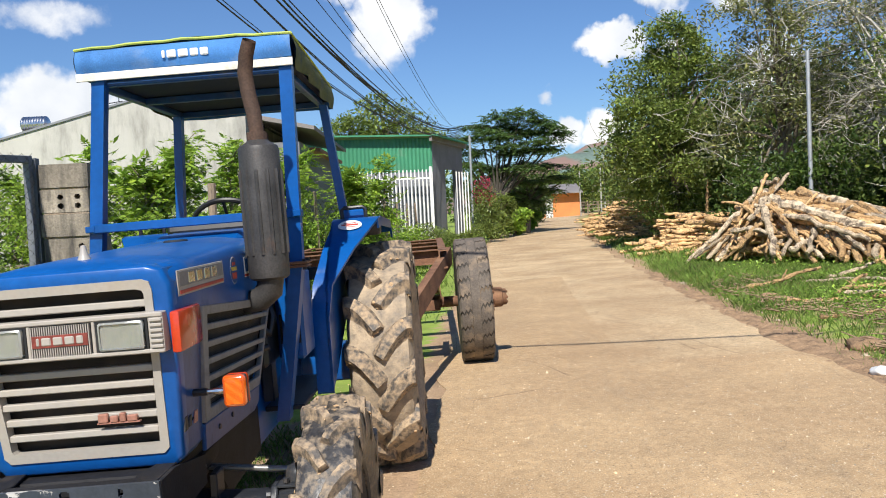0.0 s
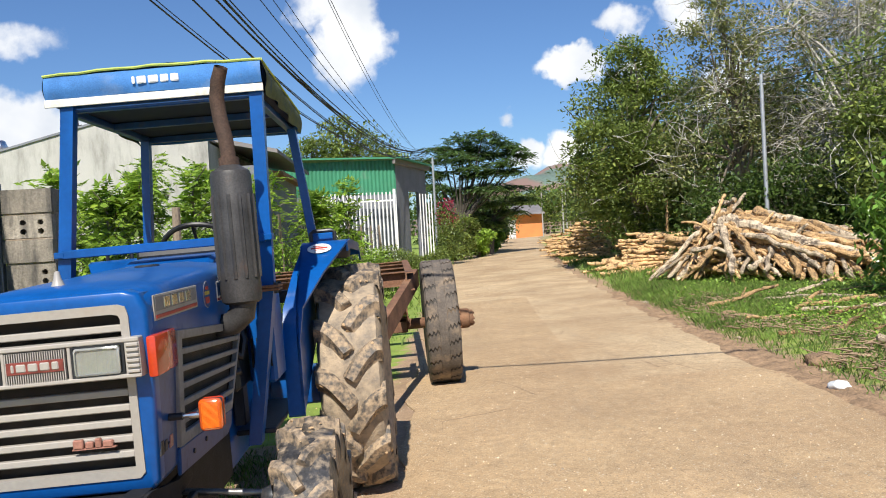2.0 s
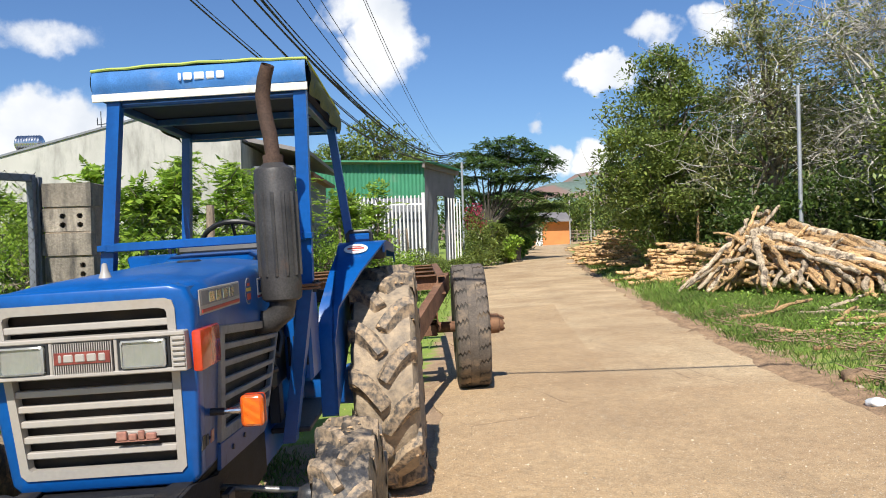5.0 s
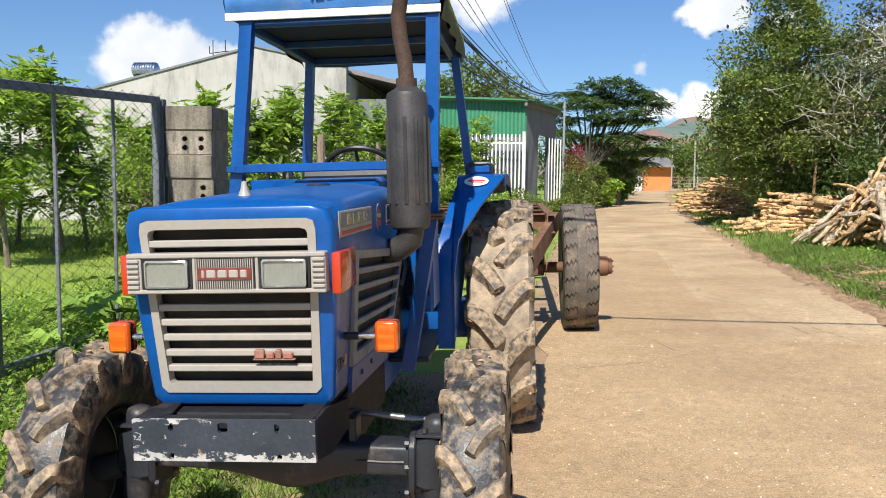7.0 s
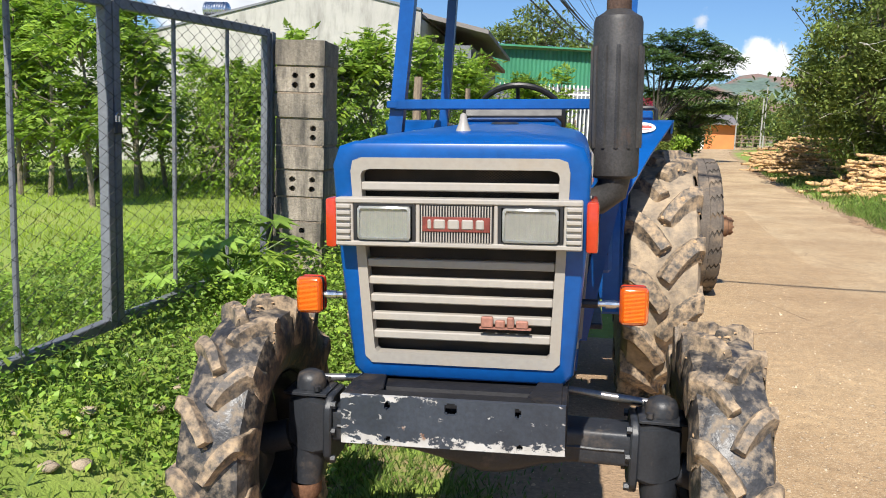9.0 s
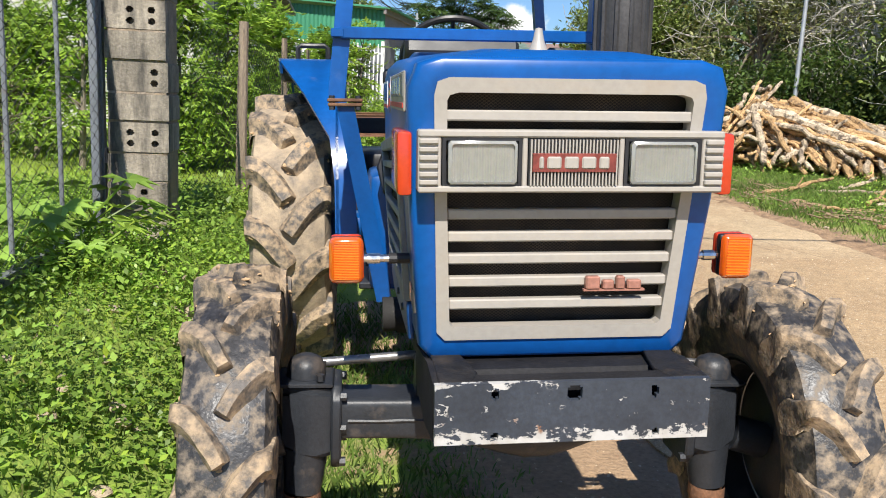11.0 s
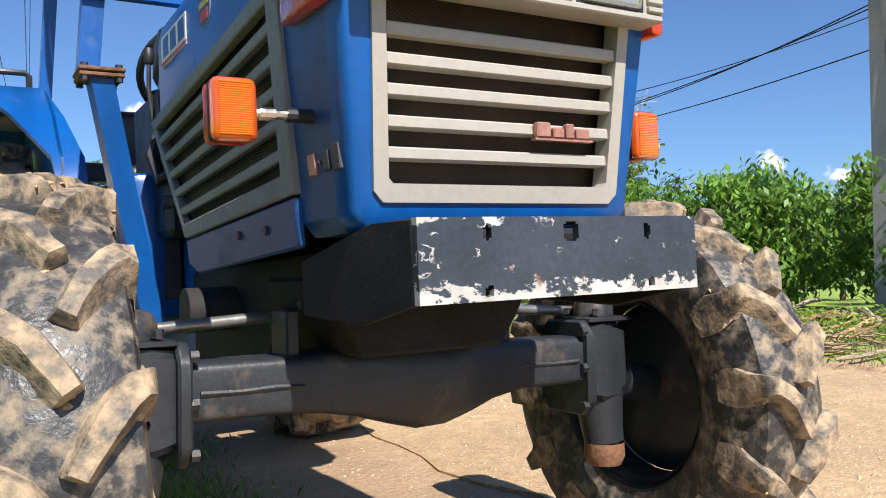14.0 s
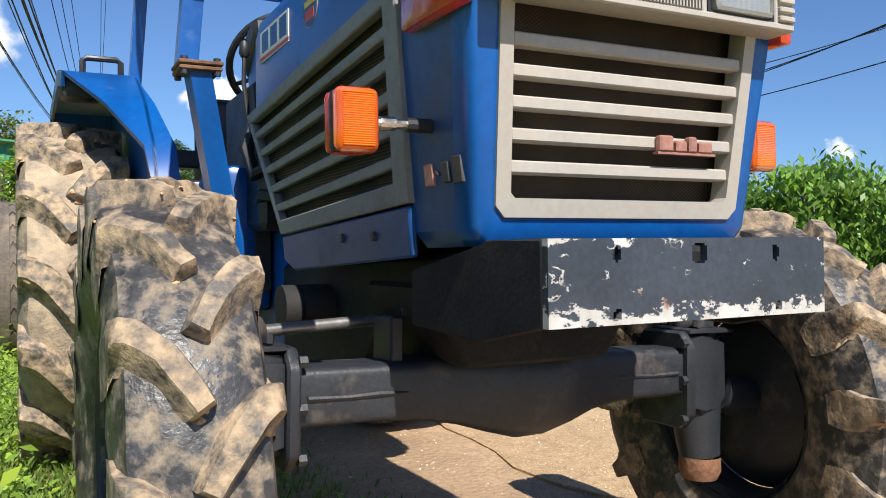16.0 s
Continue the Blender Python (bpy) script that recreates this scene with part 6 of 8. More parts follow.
bm = bmesh.new(); loft(bm, [[along(.36, 0, -.6), along(.74, 0, -.6), along(.74, 2.95, -.6), along(.36, 2.95, -.6)], [along(.36, 0, -.65), along(.74, 0, -.65), along(.74, 2.95, -.65), along(.36, 2.95, -.65)]])
part("doorway", bm, M_DARK, shed, "dark doorway")
bm = bmesh.new()
rf = [(-9.5, -1.9, 4.20), (.25, -.35, 4.03), (1.6, 4.1, 4.03), (-8.2, 4.6, 4.75)]
loft(bm, [rf, [(x, y, z + .06) for x, y, z in rf]])
part("roof", bm, M_GREENWALL, shed, "green sheet roof", None)
bm = bmesh.new(); loft(bm, [[along(-.08, 3.86, .12), along(1.08, 3.86, .12), along(1.08, 4.06, .12), along(-.08, 4.06, .12)], [along(-.08, 3.86, .02), along(1.08, 3.86, .02), along(1.08, 4.06, .02), along(-.08, 4.06, .02)]])
part("fascia", bm, M_ROOFGREY, shed, "dark grey fascia", None)

bars = thing("white_railing", "white painted steel bar railing before the shed", "railing", (1.1, 28.2, .40))
rail_a, rail_b = Vector((-4.6, -.75, 0)), Vector((-.02, -.02, 0))
wp = bmesh.new()
box(wp, -.022, .022, -.012, .012, 0, 2.55)
bar_me = link_mesh("picket", wp, M_WHITE)
for k in range(33):
    p = rail_a.lerp(rail_b, k / 32)
    ob = new("picket", bar_me); ob.parent = bars; ob.matrix_basis = pose(p.x, p.y, .25)
for k in range(5):
    ob = new("picket", bar_me); ob.parent = bars; ob.matrix_basis = pose(1.02 + .16 * k * .8, 2.6 + .30 * k, .25)
for z in (.62, 2.45):
    bm = bmesh.new(); loft(bm, [[(p.x, p.y - .02, z), (p.x, p.y + .02, z), (p.x, p.y + .02, z + .06), (p.x, p.y - .02, z + .06)] for p in (rail_a, rail_b)]); part("rail", bm, M_WHITE, bars)
bm = bmesh.new(); box(bm, -.06, .06, -.06, .06, 0, 2.9); part("corner_post", bm, M_WHITE, bars, "white corner post")

hut = thing("orange_house", "small orange plastered house with a grey sheet roof", "house", (14.6, 86.0, gz(14.6, 86.0)))
bm = bmesh.new(); prism(bm, [(0, 0), (0, 2.7), (3, 3.45), (6, 2.7), (6, 0)], "x", -2.3, 2.5); part("wall", bm, M_ORANGE, hut, "orange wall", None)
bm = bmesh.new(); prism(bm, [(-.9, 2.50), (3, 3.50), (6.9, 2.50), (6.9, 2.60), (3, 3.62), (-.9, 2.60)], "x", -2.9, 2.62); part("roof", bm, M_ROOFGREY, hut, "pale grey sheet roof")
bm = bmesh.new(); box(bm, -1.3, -.5, -.05, -.01, 0, 2.0); part("door", bm, M_WHITE, hut, "pale door")
bm = bmesh.new(); box(bm, -2.0, -1.4, -.05, -.01, .2, 2.0); part("opening", bm, M_DARK, hut, "dark opening")

paddock = thing("rail_fence", "weathered wooden rail fence beyond the orange house", "fence", (20.2, 92.0, gz(20.2, 92.0)))
for k in range(5):
    bm = bmesh.new(); tube(bm, [(-2.4 + 1.2 * k, 0, -.2), (-2.4 + 1.2 * k, 0, 1.35 + .1 * math.sin(k * 2.2))], .07, 7); part("fence_post", bm, M_OLDWOOD, paddock)
for z in (.55, .95, 1.28):
    bm = bmesh.new(); tube(bm, [(-2.6, -.05, z), (0, -.05, z + .04), (2.6, -.05, z - .02)], .05, 6); part("rail", bm, M_OLDWOOD, paddock)

# ---- poles and overhead lines ----
LINE_END = (-4.34, -12.0, 9.27)
M_GALV = mat("galvanised_pole", (0.42, 0.44, 0.46), 0.5, 0.5, 0.12, 3, 50, 0.08, 0.002)
M_CONC = mat("cast_concrete_pole", (0.38, 0.36, 0.33), 0.9, 0, 0.15, 3, 50, 0.3, 0.004)
M_CABLE = mat("black_cable", (0.015, 0.015, 0.017), 0.6, 0, 0.2, 3, 50, 0.0)


def pole(x, y, h, r, material, label, group="steel line poles"):
    p = thing("utility_pole", label, "pole", (x, y, gz(x, y)), group=group)
    bm = bmesh.new()
    tube(bm, [(0, 0, -.3), (0, 0, h)], [r, r * .8], 12)
    part("shaft", bm, material, p)
    bm = bmesh.new()
    box(bm, -.09, .09, -.02, .02, h - .25, h - .20, .004)
    part("cross_arm", bm, material, p)
    return p


pole(9.3, 15.4, 4.45, .052, M_GALV, "slim galvanised steel pole behind the logs")
pole(2.98, 36.0, 5.0, .06, M_GALV, "slim galvanised steel pole by the verge")
pole(9.8, 34.0, 4.4, .05, M_GALV, "slim steel pole among the roadside trees")
for x, y, h in ((17.2, 74, 5.5), (16.0, 80, 4.5), (15.2, 66, 4.2)):
    pole(x, y, h, .07, M_CONC, "thin far concrete pole beside the lane", "far poles")
cp = thing("concrete_pole", "tapered concrete line pole with a meter box", "pole", (9.53, 4.82, gz(9.53, 4.82)))
bm = bmesh.new()
loft(bm, [[(-w, -w * .8, z), (w, -w * .8, z), (w, w * .8, z), (-w, w * .8, z)] for w, z in ((.17, -.3), (.10, 6.5))])
part("shaft", bm, M_CONC, cp)
bm = bmesh.new()
loft(bm, [[(-w, -.22, z), (w * .4, -.22, z), (w * .4, -.14, z), (-w, -.14, z)] for w, z in ((.10, 3.0), (.26, 4.0), (.30, 5.2))])
part("bracket_plate", bm, M_CONC, cp, "pale flared bracket plate")
bm = bmesh.new(); box(bm, -.16, .10, -.34, -.15, 1.45, 1.95, .01); part("meter_box", bm, M_GALV, cp, "pale grey meter box")
bm = bmesh.new()
for k in range(4):
    tube(bm, [(-.10 - .02 * k, -.16, 1.95), (-.13 - .02 * k, -.18, 2.6), (-.08 - .03 * k, -.16, 3.4), (-.05, -.14, 4.8)], .012, 5)
part("down_cables", bm, M_CABLE, cp, "loose black cables")


def cable(a, b, sag, r, name="overhead_cable", label="black overhead cable strung between poles", group="overhead cables"):
    a, b = Vector(a), Vector(b)
    n = 36
    bm2 = bmesh.new()
    o = a.copy()
    tube(bm2, [a.lerp(b, i / n) - Vector((0, 0, sag * 4 * (i / n) * (1 - i / n))) - o for i in range(n + 1)], r, 5)
    ob = new(name, link_mesh(name, bm2, M_CABLE, 60))
    ob.location = o
    tagged(ob, label, "cable", group)
    return ob


cable((-7.0, 3.7, 5.2), (13.0, -.3, 5.2), .25, .022, "service_cable", "thick black cable crossing over the lane")
rc_ = random.Random(5)
# (sideways shift at the near end, rise, sag, radius): a tight bundle, two strays beside it and thin wires above
for dx, dz, sg, rad in ((0, 0, 2.64, .016), (.12, .05, 2.70, .014), (-.14, -.04, 2.58, .014), (.05, -.18, 2.80, .012), (-.05, .15, 2.50, .011), (.22, .12, 2.62, .009), (-.26, .04, 2.72, .009),
                        (-1.15, -.10, 2.75, .013), (-1.25, .06, 2.60, .008), (.75, .10, 2.45, .008), (.95, .20, 2.30, .007), (1.25, .05, 2.20, .006), (2.2, .30, 1.9, .006), (2.5, .1, 2.3, .005)):
    e = (2.62 + rc_.uniform(-.10, .10), 36.0, 5.4 + rc_.uniform(-.30, .16))
    cable((LINE_END[0] + dx, LINE_END[1], LINE_END[2] + dz), e, sg, rad)
for z0, z1, sg in ((4.30, 5.2, .30), (4.36, 5.3, .42), (3.75, 4.9, .25)):
    cable((9.53, 4.82, z0), (13.5, 18.6, z1), sg, .010)
cable((9.3, 15.4, 4.5), (13.5, 6.0, 5.6), .4, .010)
cable((9.3, 15.4, 4.5), (9.8, 34.0, 4.5), .4, .009)
cable((9.9, 33.6, 5.5), (8.78, 33.6, 6.85), .0, .02)

# ---- cut logs ----
def bark_material():
    m = mat("peeled_knotty_wood", (0.54, 0.345, 0.170), 0.95, 0, 0.38, 5, 38, 1.0, 0.03, dirt=((0.15, 0.10, 0.062), 0.52, 0.62, 9.0), each=0.36, spec=0.2)
    return m


M_LOG = bark_material()
M_LOGPALE = mat("grey_dry_branch", (0.54, 0.43, 0.30), 0.95, 0, 0.3, 5, 45, 1.0, 0.02, dirt=((0.14, 0.11, 0.085), 0.48, 0.62, 8.0), each=0.3, spec=0.2)
rl = random.Random(11)
log_meshes, log_len = [], []
for v in range(24):
    bm = bmesh.new()
    L_ = rl.uniform(1.5, 3.0)
    r0 = rl.uniform(.038, .070) if v % 3 else rl.uniform(.024, .042)
    n = 24
    pts, rad = [], []
    for i in range(n + 1):
        u = i / n
        q = Vector((u * L_ * 1.15 + v * 9.7, v * 3.1, 0))
        wob = noise.noise_vector(q * .9) * .09 + noise.noise_vector(q * 2.6) * .050 + noise.noise_vector(q * 7) * .024
        pts.append((L_ * (u - .5), wob.y, wob.z))
        knot = .55 * max(0, noise.noise(q * 4.2 + Vector((0, 5, 0)))) + .30 * noise.noise(q * 12)
        rad.append(r0 * (1.12 - .38 * u) * (1 + knot) * (.82 if i in (0, n) else 1))
    rings = tube(bm, pts, rad, 8)
    for i, ring in enumerate(rings):
        axis = Vector(pts[i])
        for q in ring:
            q.co += (q.co - axis) * (.42 * noise.noise(q.co * 8 + Vector((v * 3.3, 0, 0))) + .2 * noise.noise(q.co * 24))
    for b_ in range(rl.choice((0, 1, 1, 2, 3))):
        i = rl.randrange(4, 21)
        p, d = Vector(pts[i]), Vector((rl.uniform(.02, .12), rl.uniform(-.16, .16), rl.uniform(-.16, .16))) * rl.choice((.7, 1, 1.6))
        tube(bm, [p, p + d * .6, p + d + Vector((.03, rl.uniform(-.03, .03), .02))], [rad[i] * .62, rad[i] * .45, rad[i] * .30], 6)
    log_meshes.append(link_mesh("log", bm, M_LOG if v % 4 else M_LOGPALE, 28))
    log_len.append(L_)


JOINED = {"heap core": [], "low stack": [], "far stack": [], "tumbled logs": []}


def log_between(a, b, group, label, thick=1.0):
    """A log that lies from a to b."""
    a, b = Vector(a), Vector(b)
    k = min(range(len(log_meshes)), key=lambda i: abs(log_len[i] - (b - a).length) + rl.uniform(0, .9))
    d = (b - a).normalized()
    turn = Vector((1, 0, 0)).rotation_difference(d).to_matrix().to_4x4()
    m_ = Matrix.Translation((a + b) / 2) @ turn @ Matrix.Rotation(rl.uniform(0, 6.28), 4, "X") @ Matrix.Diagonal(((b - a).length / log_len[k], thick, thick, 1))
    if group in JOINED:
        JOINED[group].append((log_meshes[k], m_))
        return None
    ob = new("log", log_meshes[k])
    ob.matrix_basis = m_
    return tagged(ob, label, "log", group)


def lift(x, y, z):
    return (x, y, gz(x, y) + z)


HEAP, HEAP_L = "logs of the main heap", "knotty peeled log in the roadside heap"
U = rl.uniform
PEAK, TAIL = Vector((7.90, 14.30)), Vector((10.7, 11.7))
RUN = (TAIL - PEAK).normalized()
OUT = Vector((RUN.y, -RUN.x))          # from the ridge towards the lane
SPAN = (TAIL - PEAK).length


def spot(u, d, z):
    """u along the ridge from the peak (1 at the tail), d metres out to the lane, z above the ground."""
    q = PEAK + RUN * (u * SPAN) + OUT * d
    return lift(q.x, q.y, max(.06, z))


def ridge_z(u):
    return 1.58 - 1.05 * max(u, 0) ** .85 if u > 0 else max(.1, 1.58 + 3.0 * u)


for k in range(70):      # core: logs laid along the heap
    u, w_ = U(-.15, 1), U(.15, .32)
    z = ridge_z(u) * U(.1, .8)
    d = U(-.8, .8) * (1 - z / 1.7)
    log_between(spot(u - w_, d - U(-.2, .2), z + .08), spot(u + w_, d + U(-.2, .2), z * .8 + .05), "heap core", HEAP_L)
for k in range(46):      # long logs sloping from the peak down the ridge
    u = U(0, .28)
    d = U(-.3, .85)
    e = min(1.1, u + U(.5, .8))
    log_between(spot(u, d * .5, ridge_z(u) - abs(d) * .55 + U(-.1, .06)), spot(e, d * 1.3 + U(-.1, .2), ridge_z(min(e, 1)) - abs(d) * .4 + U(-.12, .05)), HEAP, HEAP_L, U(1.0, 1.6))
for k in range(64):      # the front face: butts pointing to the lane
    u = U(-.05, .8)
    log_between(spot(u + U(-.12, .08), U(-.2, .25), ridge_z(max(u, 0)) * U(.7, 1.0)), spot(u + U(-.02, .40), U(.75, 1.45), U(.06, .3)), HEAP, HEAP_L, U(.8, 1.45))
for k in range(34):      # the steep end: logs leant against the heap
    u = U(-.12, .06)
    log_between(spot(u + U(0, .06), U(-.3, .35), ridge_z(u) * U(.75, .98)), spot(u - U(.12, .30), U(-.1, .95), U(.05, .14)), HEAP, HEAP_L, U(.8, 1.2))
for k in range(20):      # thrown on anyhow
    u, d, a_, half = U(-.2, 1.0), U(-.1, 1.0), U(-1.3, 1.3), U(.3, .75)
    z = ridge_z(u) * (1 - .75 * max(0, d)) + .08
    du, dd, dz = half * math.cos(a_) / SPAN, half * math.sin(a_) * .6, half * U(-.45, .45)
    log_between(spot(u - du, d - dd, z - dz + .3 * dd), spot(u + du, d + dd, z + dz - .3 * dd), HEAP, HEAP_L, U(.6, 1.0))
for u, d, z in ((.0, .0, 1.80), (.05, -.1, 1.70)):
    log_between(spot(u, d, z), spot(u - .12, d + .95, .3), HEAP, HEAP_L, .85)
for k in range(84):
    x, y = U(7.3, 10.0), U(18.8, 21.4)
    top = 1.05 * max(0, 1 - math.hypot((x - 8.7) / 1.8, (y - 20.2) / 2.0) ** 2)
    z, half, t_ = max(.07, top * U(.3, 1)), U(.55, 1.0), U(-.18, .18)
    log_between(lift(x - half, y + t_, z + U(-.05, .05)), lift(x + half, y - t_, z + U(-.05, .05)), "low stack", "")
for k in range(16):
    x, y = U(7.2, 8.4), U(17.0, 19.5)
    log_between(lift(x - U(.2, .5), y - U(.3, .6), .06), lift(x + U(.3, .7), y + U(.2, .5), U(.06, .35)), "tumbled logs", "", .8)
for k in range(110):
    x, y = U(7.9, 10.4), U(27, 34)
    top = 1.45 * max(0, 1 - math.hypot((x - 9.1) / 1.7, (y - 30.5) / 4) ** 2)
    z, half, t_ = max(.07, top * U(.3, 1)), U(.6, 1.2), U(-.3, .3)
    log_between(lift(x - half, y + t_, z + U(-.08, .08)), lift(x + half, y - t_, z + U(-.08, .08)), "far stack", "")
log_between(lift(8.50, 19.8, .9), lift(8.55, 19.8, 1.9), "stump", "upright forked stump standing in the low stack", .8)
for k in range(64):
    x, y = (U(5.5, 8.9), U(3.0, 10.2)) if k < 45 else (U(7.4, 11.0), U(7.6, 10.8))
    if x < float(road_edges(y)[1]) + 1.0:
        continue
    a_, half = U(-.7, 1.3), U(.25, .75)
    log_between(lift(x - half * math.cos(a_), y - half * math.sin(a_), U(.04, .12)), lift(x + half * math.cos(a_), y + half * math.sin(a_), U(.04, .24)), "scattered branches on the verge", "dry branch lying in the grass of the verge", U(.35, .7))
for nm, label in (("heap core", "peeled logs in the core of the heap"), ("low stack", "low roadside stack of peeled logs"), ("far stack", "far roadside stack of peeled logs"), ("tumbled logs", "short peeled logs tumbled beside the stack")):
    big, mesh_list = bmesh.new(), JOINED[nm]
    for me_, m_ in mesh_list:
        one = me_.copy(); one.transform(m_)
        big.from_mesh(one)
        bpy.data.meshes.remove(one)
    tagged(new("log_pile", link_mesh("log_pile", big, M_LOG, 60)), label, "log pile", kind="stuff")
for k in range(34):
    x, y = U(5.2, 7.8), U(1.4, 6.5)
    a_, half = U(-.5, .9), U(.2, .8)
    log_between(lift(x - half * math.cos(a_), y - half * math.sin(a_), U(.03, .10)), lift(x + half * math.cos(a_), y + half * math.sin(a_), U(.04, .26)), "scattered branches on the verge", "dry branch lying in the grass of the verge", U(.25, .6))
# snapped twigs and bark trodden into the verge
M_LITTER = mat("brown_twig_litter", (0.30, 0.21, 0.13), 0.95, 0, 0.4, 6, 45, 0.5, 0.006)
bm = bmesh.new()
for k in range(1500):
    y = U(1.8, 11.0)
    x = float(road_edges(y)[1]) + abs(rl.gauss(0, 1)) * .9 + .55
    if math.sin(x * 2.1 + 1) * math.sin(y * 1.3) < -.15:
        continue
    a_, L_ = U(0, 6.28), U(.05, .32)
    d = Vector((math.cos(a_), math.sin(a_), U(-.05, .25))) * L_
    p = Vector(lift(x, y, U(.01, .06)))
    tube(bm, [p, p + d * .5 + Vector((U(-.02, .02), U(-.02, .02), 0)), p + d], [U(.005, .014), .008, .004], 4)
tagged(new("twig_litter", link_mesh("twig_litter", bm, M_LITTER, 60)), "brown snapped twigs and bark on the verge", "twigs", kind="stuff")
M_CLOD = mat("dry_earth_clod", (0.34, 0.22, 0.125), 0.95, 0, 0.3, 6, 45, 0.8, 0.012, each=.2)
clod = []
for v in range(3):
    bm = bmesh.new()
    bmesh.ops.create_icosphere(bm, subdivisions=3, radius=1.0)
    for q in bm.verts:
        q.co *= 1 + .35 * noise.noise(q.co * 1.6 + Vector((v * 5.1, 3, 0))) + .12 * noise.noise(q.co * 6)
        q.co.z *= .5
    clod.append(link_mesh("earth_clod", bm, M_CLOD, 60))
for k in range(46):
    y = U(2.0, 11.0)
    x = float(road_edges(y)[1]) + U(.5, 2.6)
    r_ = rl.choice((.04, .06, .09, .16))
    ob = new("earth_clod", rl.choice(clod))
    ob.matrix_basis = pose(x, y, gz(x, y) + r_ * .15, 0, 0, U(0, 360)) @ Matrix.Scale(r_, 4)
    tagged(ob, "lump of dry brown earth on the verge", "earth clod", "earth clods on the verge")

# ---- hills ----
def hill_material():
    # air haze is mixed into the slope's green as a bluish grey
    m = mat("hazy_wooded_slope", (0.13, 0.185, 0.15), 0.95, 0, 0.3, 0.02, 0.3, 0.0)
    nt = m.node_tree
    b = nt.nodes["Principled BSDF"]
    col = b.inputs["Base Color"].links[0].from_socket
    sx_ = nt.nodes.new("ShaderNodeSeparateXYZ")
    nt.links.new(nt.nodes.new("ShaderNodeTexCoord").outputs["Object"], sx_.inputs[0])
    ragged = nt.nodes.new("ShaderNodeMath"); ragged.operation = "MULTIPLY_ADD"; ragged.inputs[1].default_value = 160.0
    nt.links.new(noise_node(nt, 0.012, 6.0, 0.6), ragged.inputs[0]); nt.links.new(sx_.outputs["X"], ragged.inputs[2])
    red = remap(nt, ragged.outputs[0], 300, 275)
    patch = nt.nodes.new("ShaderNodeMath"); patch.operation = "MULTIPLY"
    nt.links.new(red, patch.inputs[0]); nt.links.new(remap(nt, noise_node(nt, 0.016, 5.0, 0.6), 0.44, 0.52), patch.inputs[1])
    nt.links.new(mixed(nt, patch.outputs[0], col, (0.24, 0.155, 0.125)), b.inputs["Base Color"])
    return m


M_HILL = hill_material()
hx, hy = np.meshgrid(np.linspace(-500, 1300, 120), np.linspace(430, 1500, 50))
ridge = 60 * np.exp(-((hx - 150) / 110) ** 2 - ((hy - 760) / 150) ** 2) + 104 * np.exp(-((hx - 390) / 120) ** 2 - ((hy - 900) / 220) ** 2) \
    + 60 * np.exp(-((hx + 250) / 260) ** 2 - ((hy - 1150) / 200) ** 2) + 120 * np.exp(-((hx - 800) / 300) ** 2 - ((hy - 1000) / 260) ** 2)
ridge = ridge * (1 + .12 * np.sin(hx / 31 + hy / 57) + .06 * np.sin(hx / 11) * np.sin(hy / 17)) - 3
idh = np.arange(hx.size).reshape(hx.shape)
qh = np.stack([idh[:-1, :-1], idh[:-1, 1:], idh[1:, 1:], idh[1:, :-1]], -1).reshape(-1, 4)
hill_me = mesh_np("hills", np.stack([hx, hy, ridge], -1).reshape(-1, 3), qh, M_HILL)
hill_me.shade_smooth()
tagged(new("backdrop", hill_me), "distant green hills with bare red slopes", "hill", kind="structure")

# ---- plants ----
rng = np.random.default_rng(7)


def unit(n):
    v = rng.normal(size=(n, 3))
    return v / np.linalg.norm(v, axis=1, keepdims=True)


def leaves_mesh(name, centres, size, material, droop=0.35, slim=0.45, spread=0.3, tumble=0.6):
    """One folded four-cornered leaf at each centre, turned at random, tips drooping."""
    n = len(centres)
    d = unit(n)
    d[:, 2] = d[:, 2] * 0.6 - droop
    d /= np.linalg.norm(d, axis=1, keepdims=True)
    up = unit(n) * tumble + np.array([0, 0, 1.0])
    side = np.cross(d, up)
    side /= np.linalg.norm(side, axis=1, keepdims=True) + 1e-9
    nor = np.cross(side, d)
    s = (size * rng.uniform(1 - spread, 1 + spread, n))[:, None]
    a = centres - d * s * 0.5
    tip = centres + d * s * 0.5 - nor * s * 0.06
    l = centres + side * s * slim * 0.5 + nor * s * 0.05
    r = centres - side * s * slim * 0.5 + nor * s * 0.05
    v = np.stack([a, l, tip, r], 1).reshape(-1, 3)
    f = np.arange(4 * n).reshape(n, 4)
    return mesh_np(name, v, f, material)


def clump_points(ellipsoids, n, clumps=40, tight=0.22, shell=0.55):
    """Points gathered in clumps near the surfaces of the ellipsoids (centre, radii)."""
    w = np.array([r[0] * r[1] + r[1] * r[2] for _, r in ellipsoids])
    pick = rng.choice(len(ellipsoids), clumps, p=w / w.sum())
    u = unit(clumps)
    cen = np.array([c for c, _ in ellipsoids])[pick]
    rad = np.array([r for _, r in ellipsoids])[pick]
    k = (shell + (1 - shell) * rng.random(clumps))[:, None]
    cc = cen + u * rad * k
    sz = tight * rad.mean(1) * rng.uniform(0.6, 1.4, clumps)
    which = rng.integers(0, clumps, n)
    return cc[which] + np.clip(rng.normal(size=(n, 3)), -1.5, 1.5) * sz[which][:, None] * np.array([1, 1, 0.75]), cc


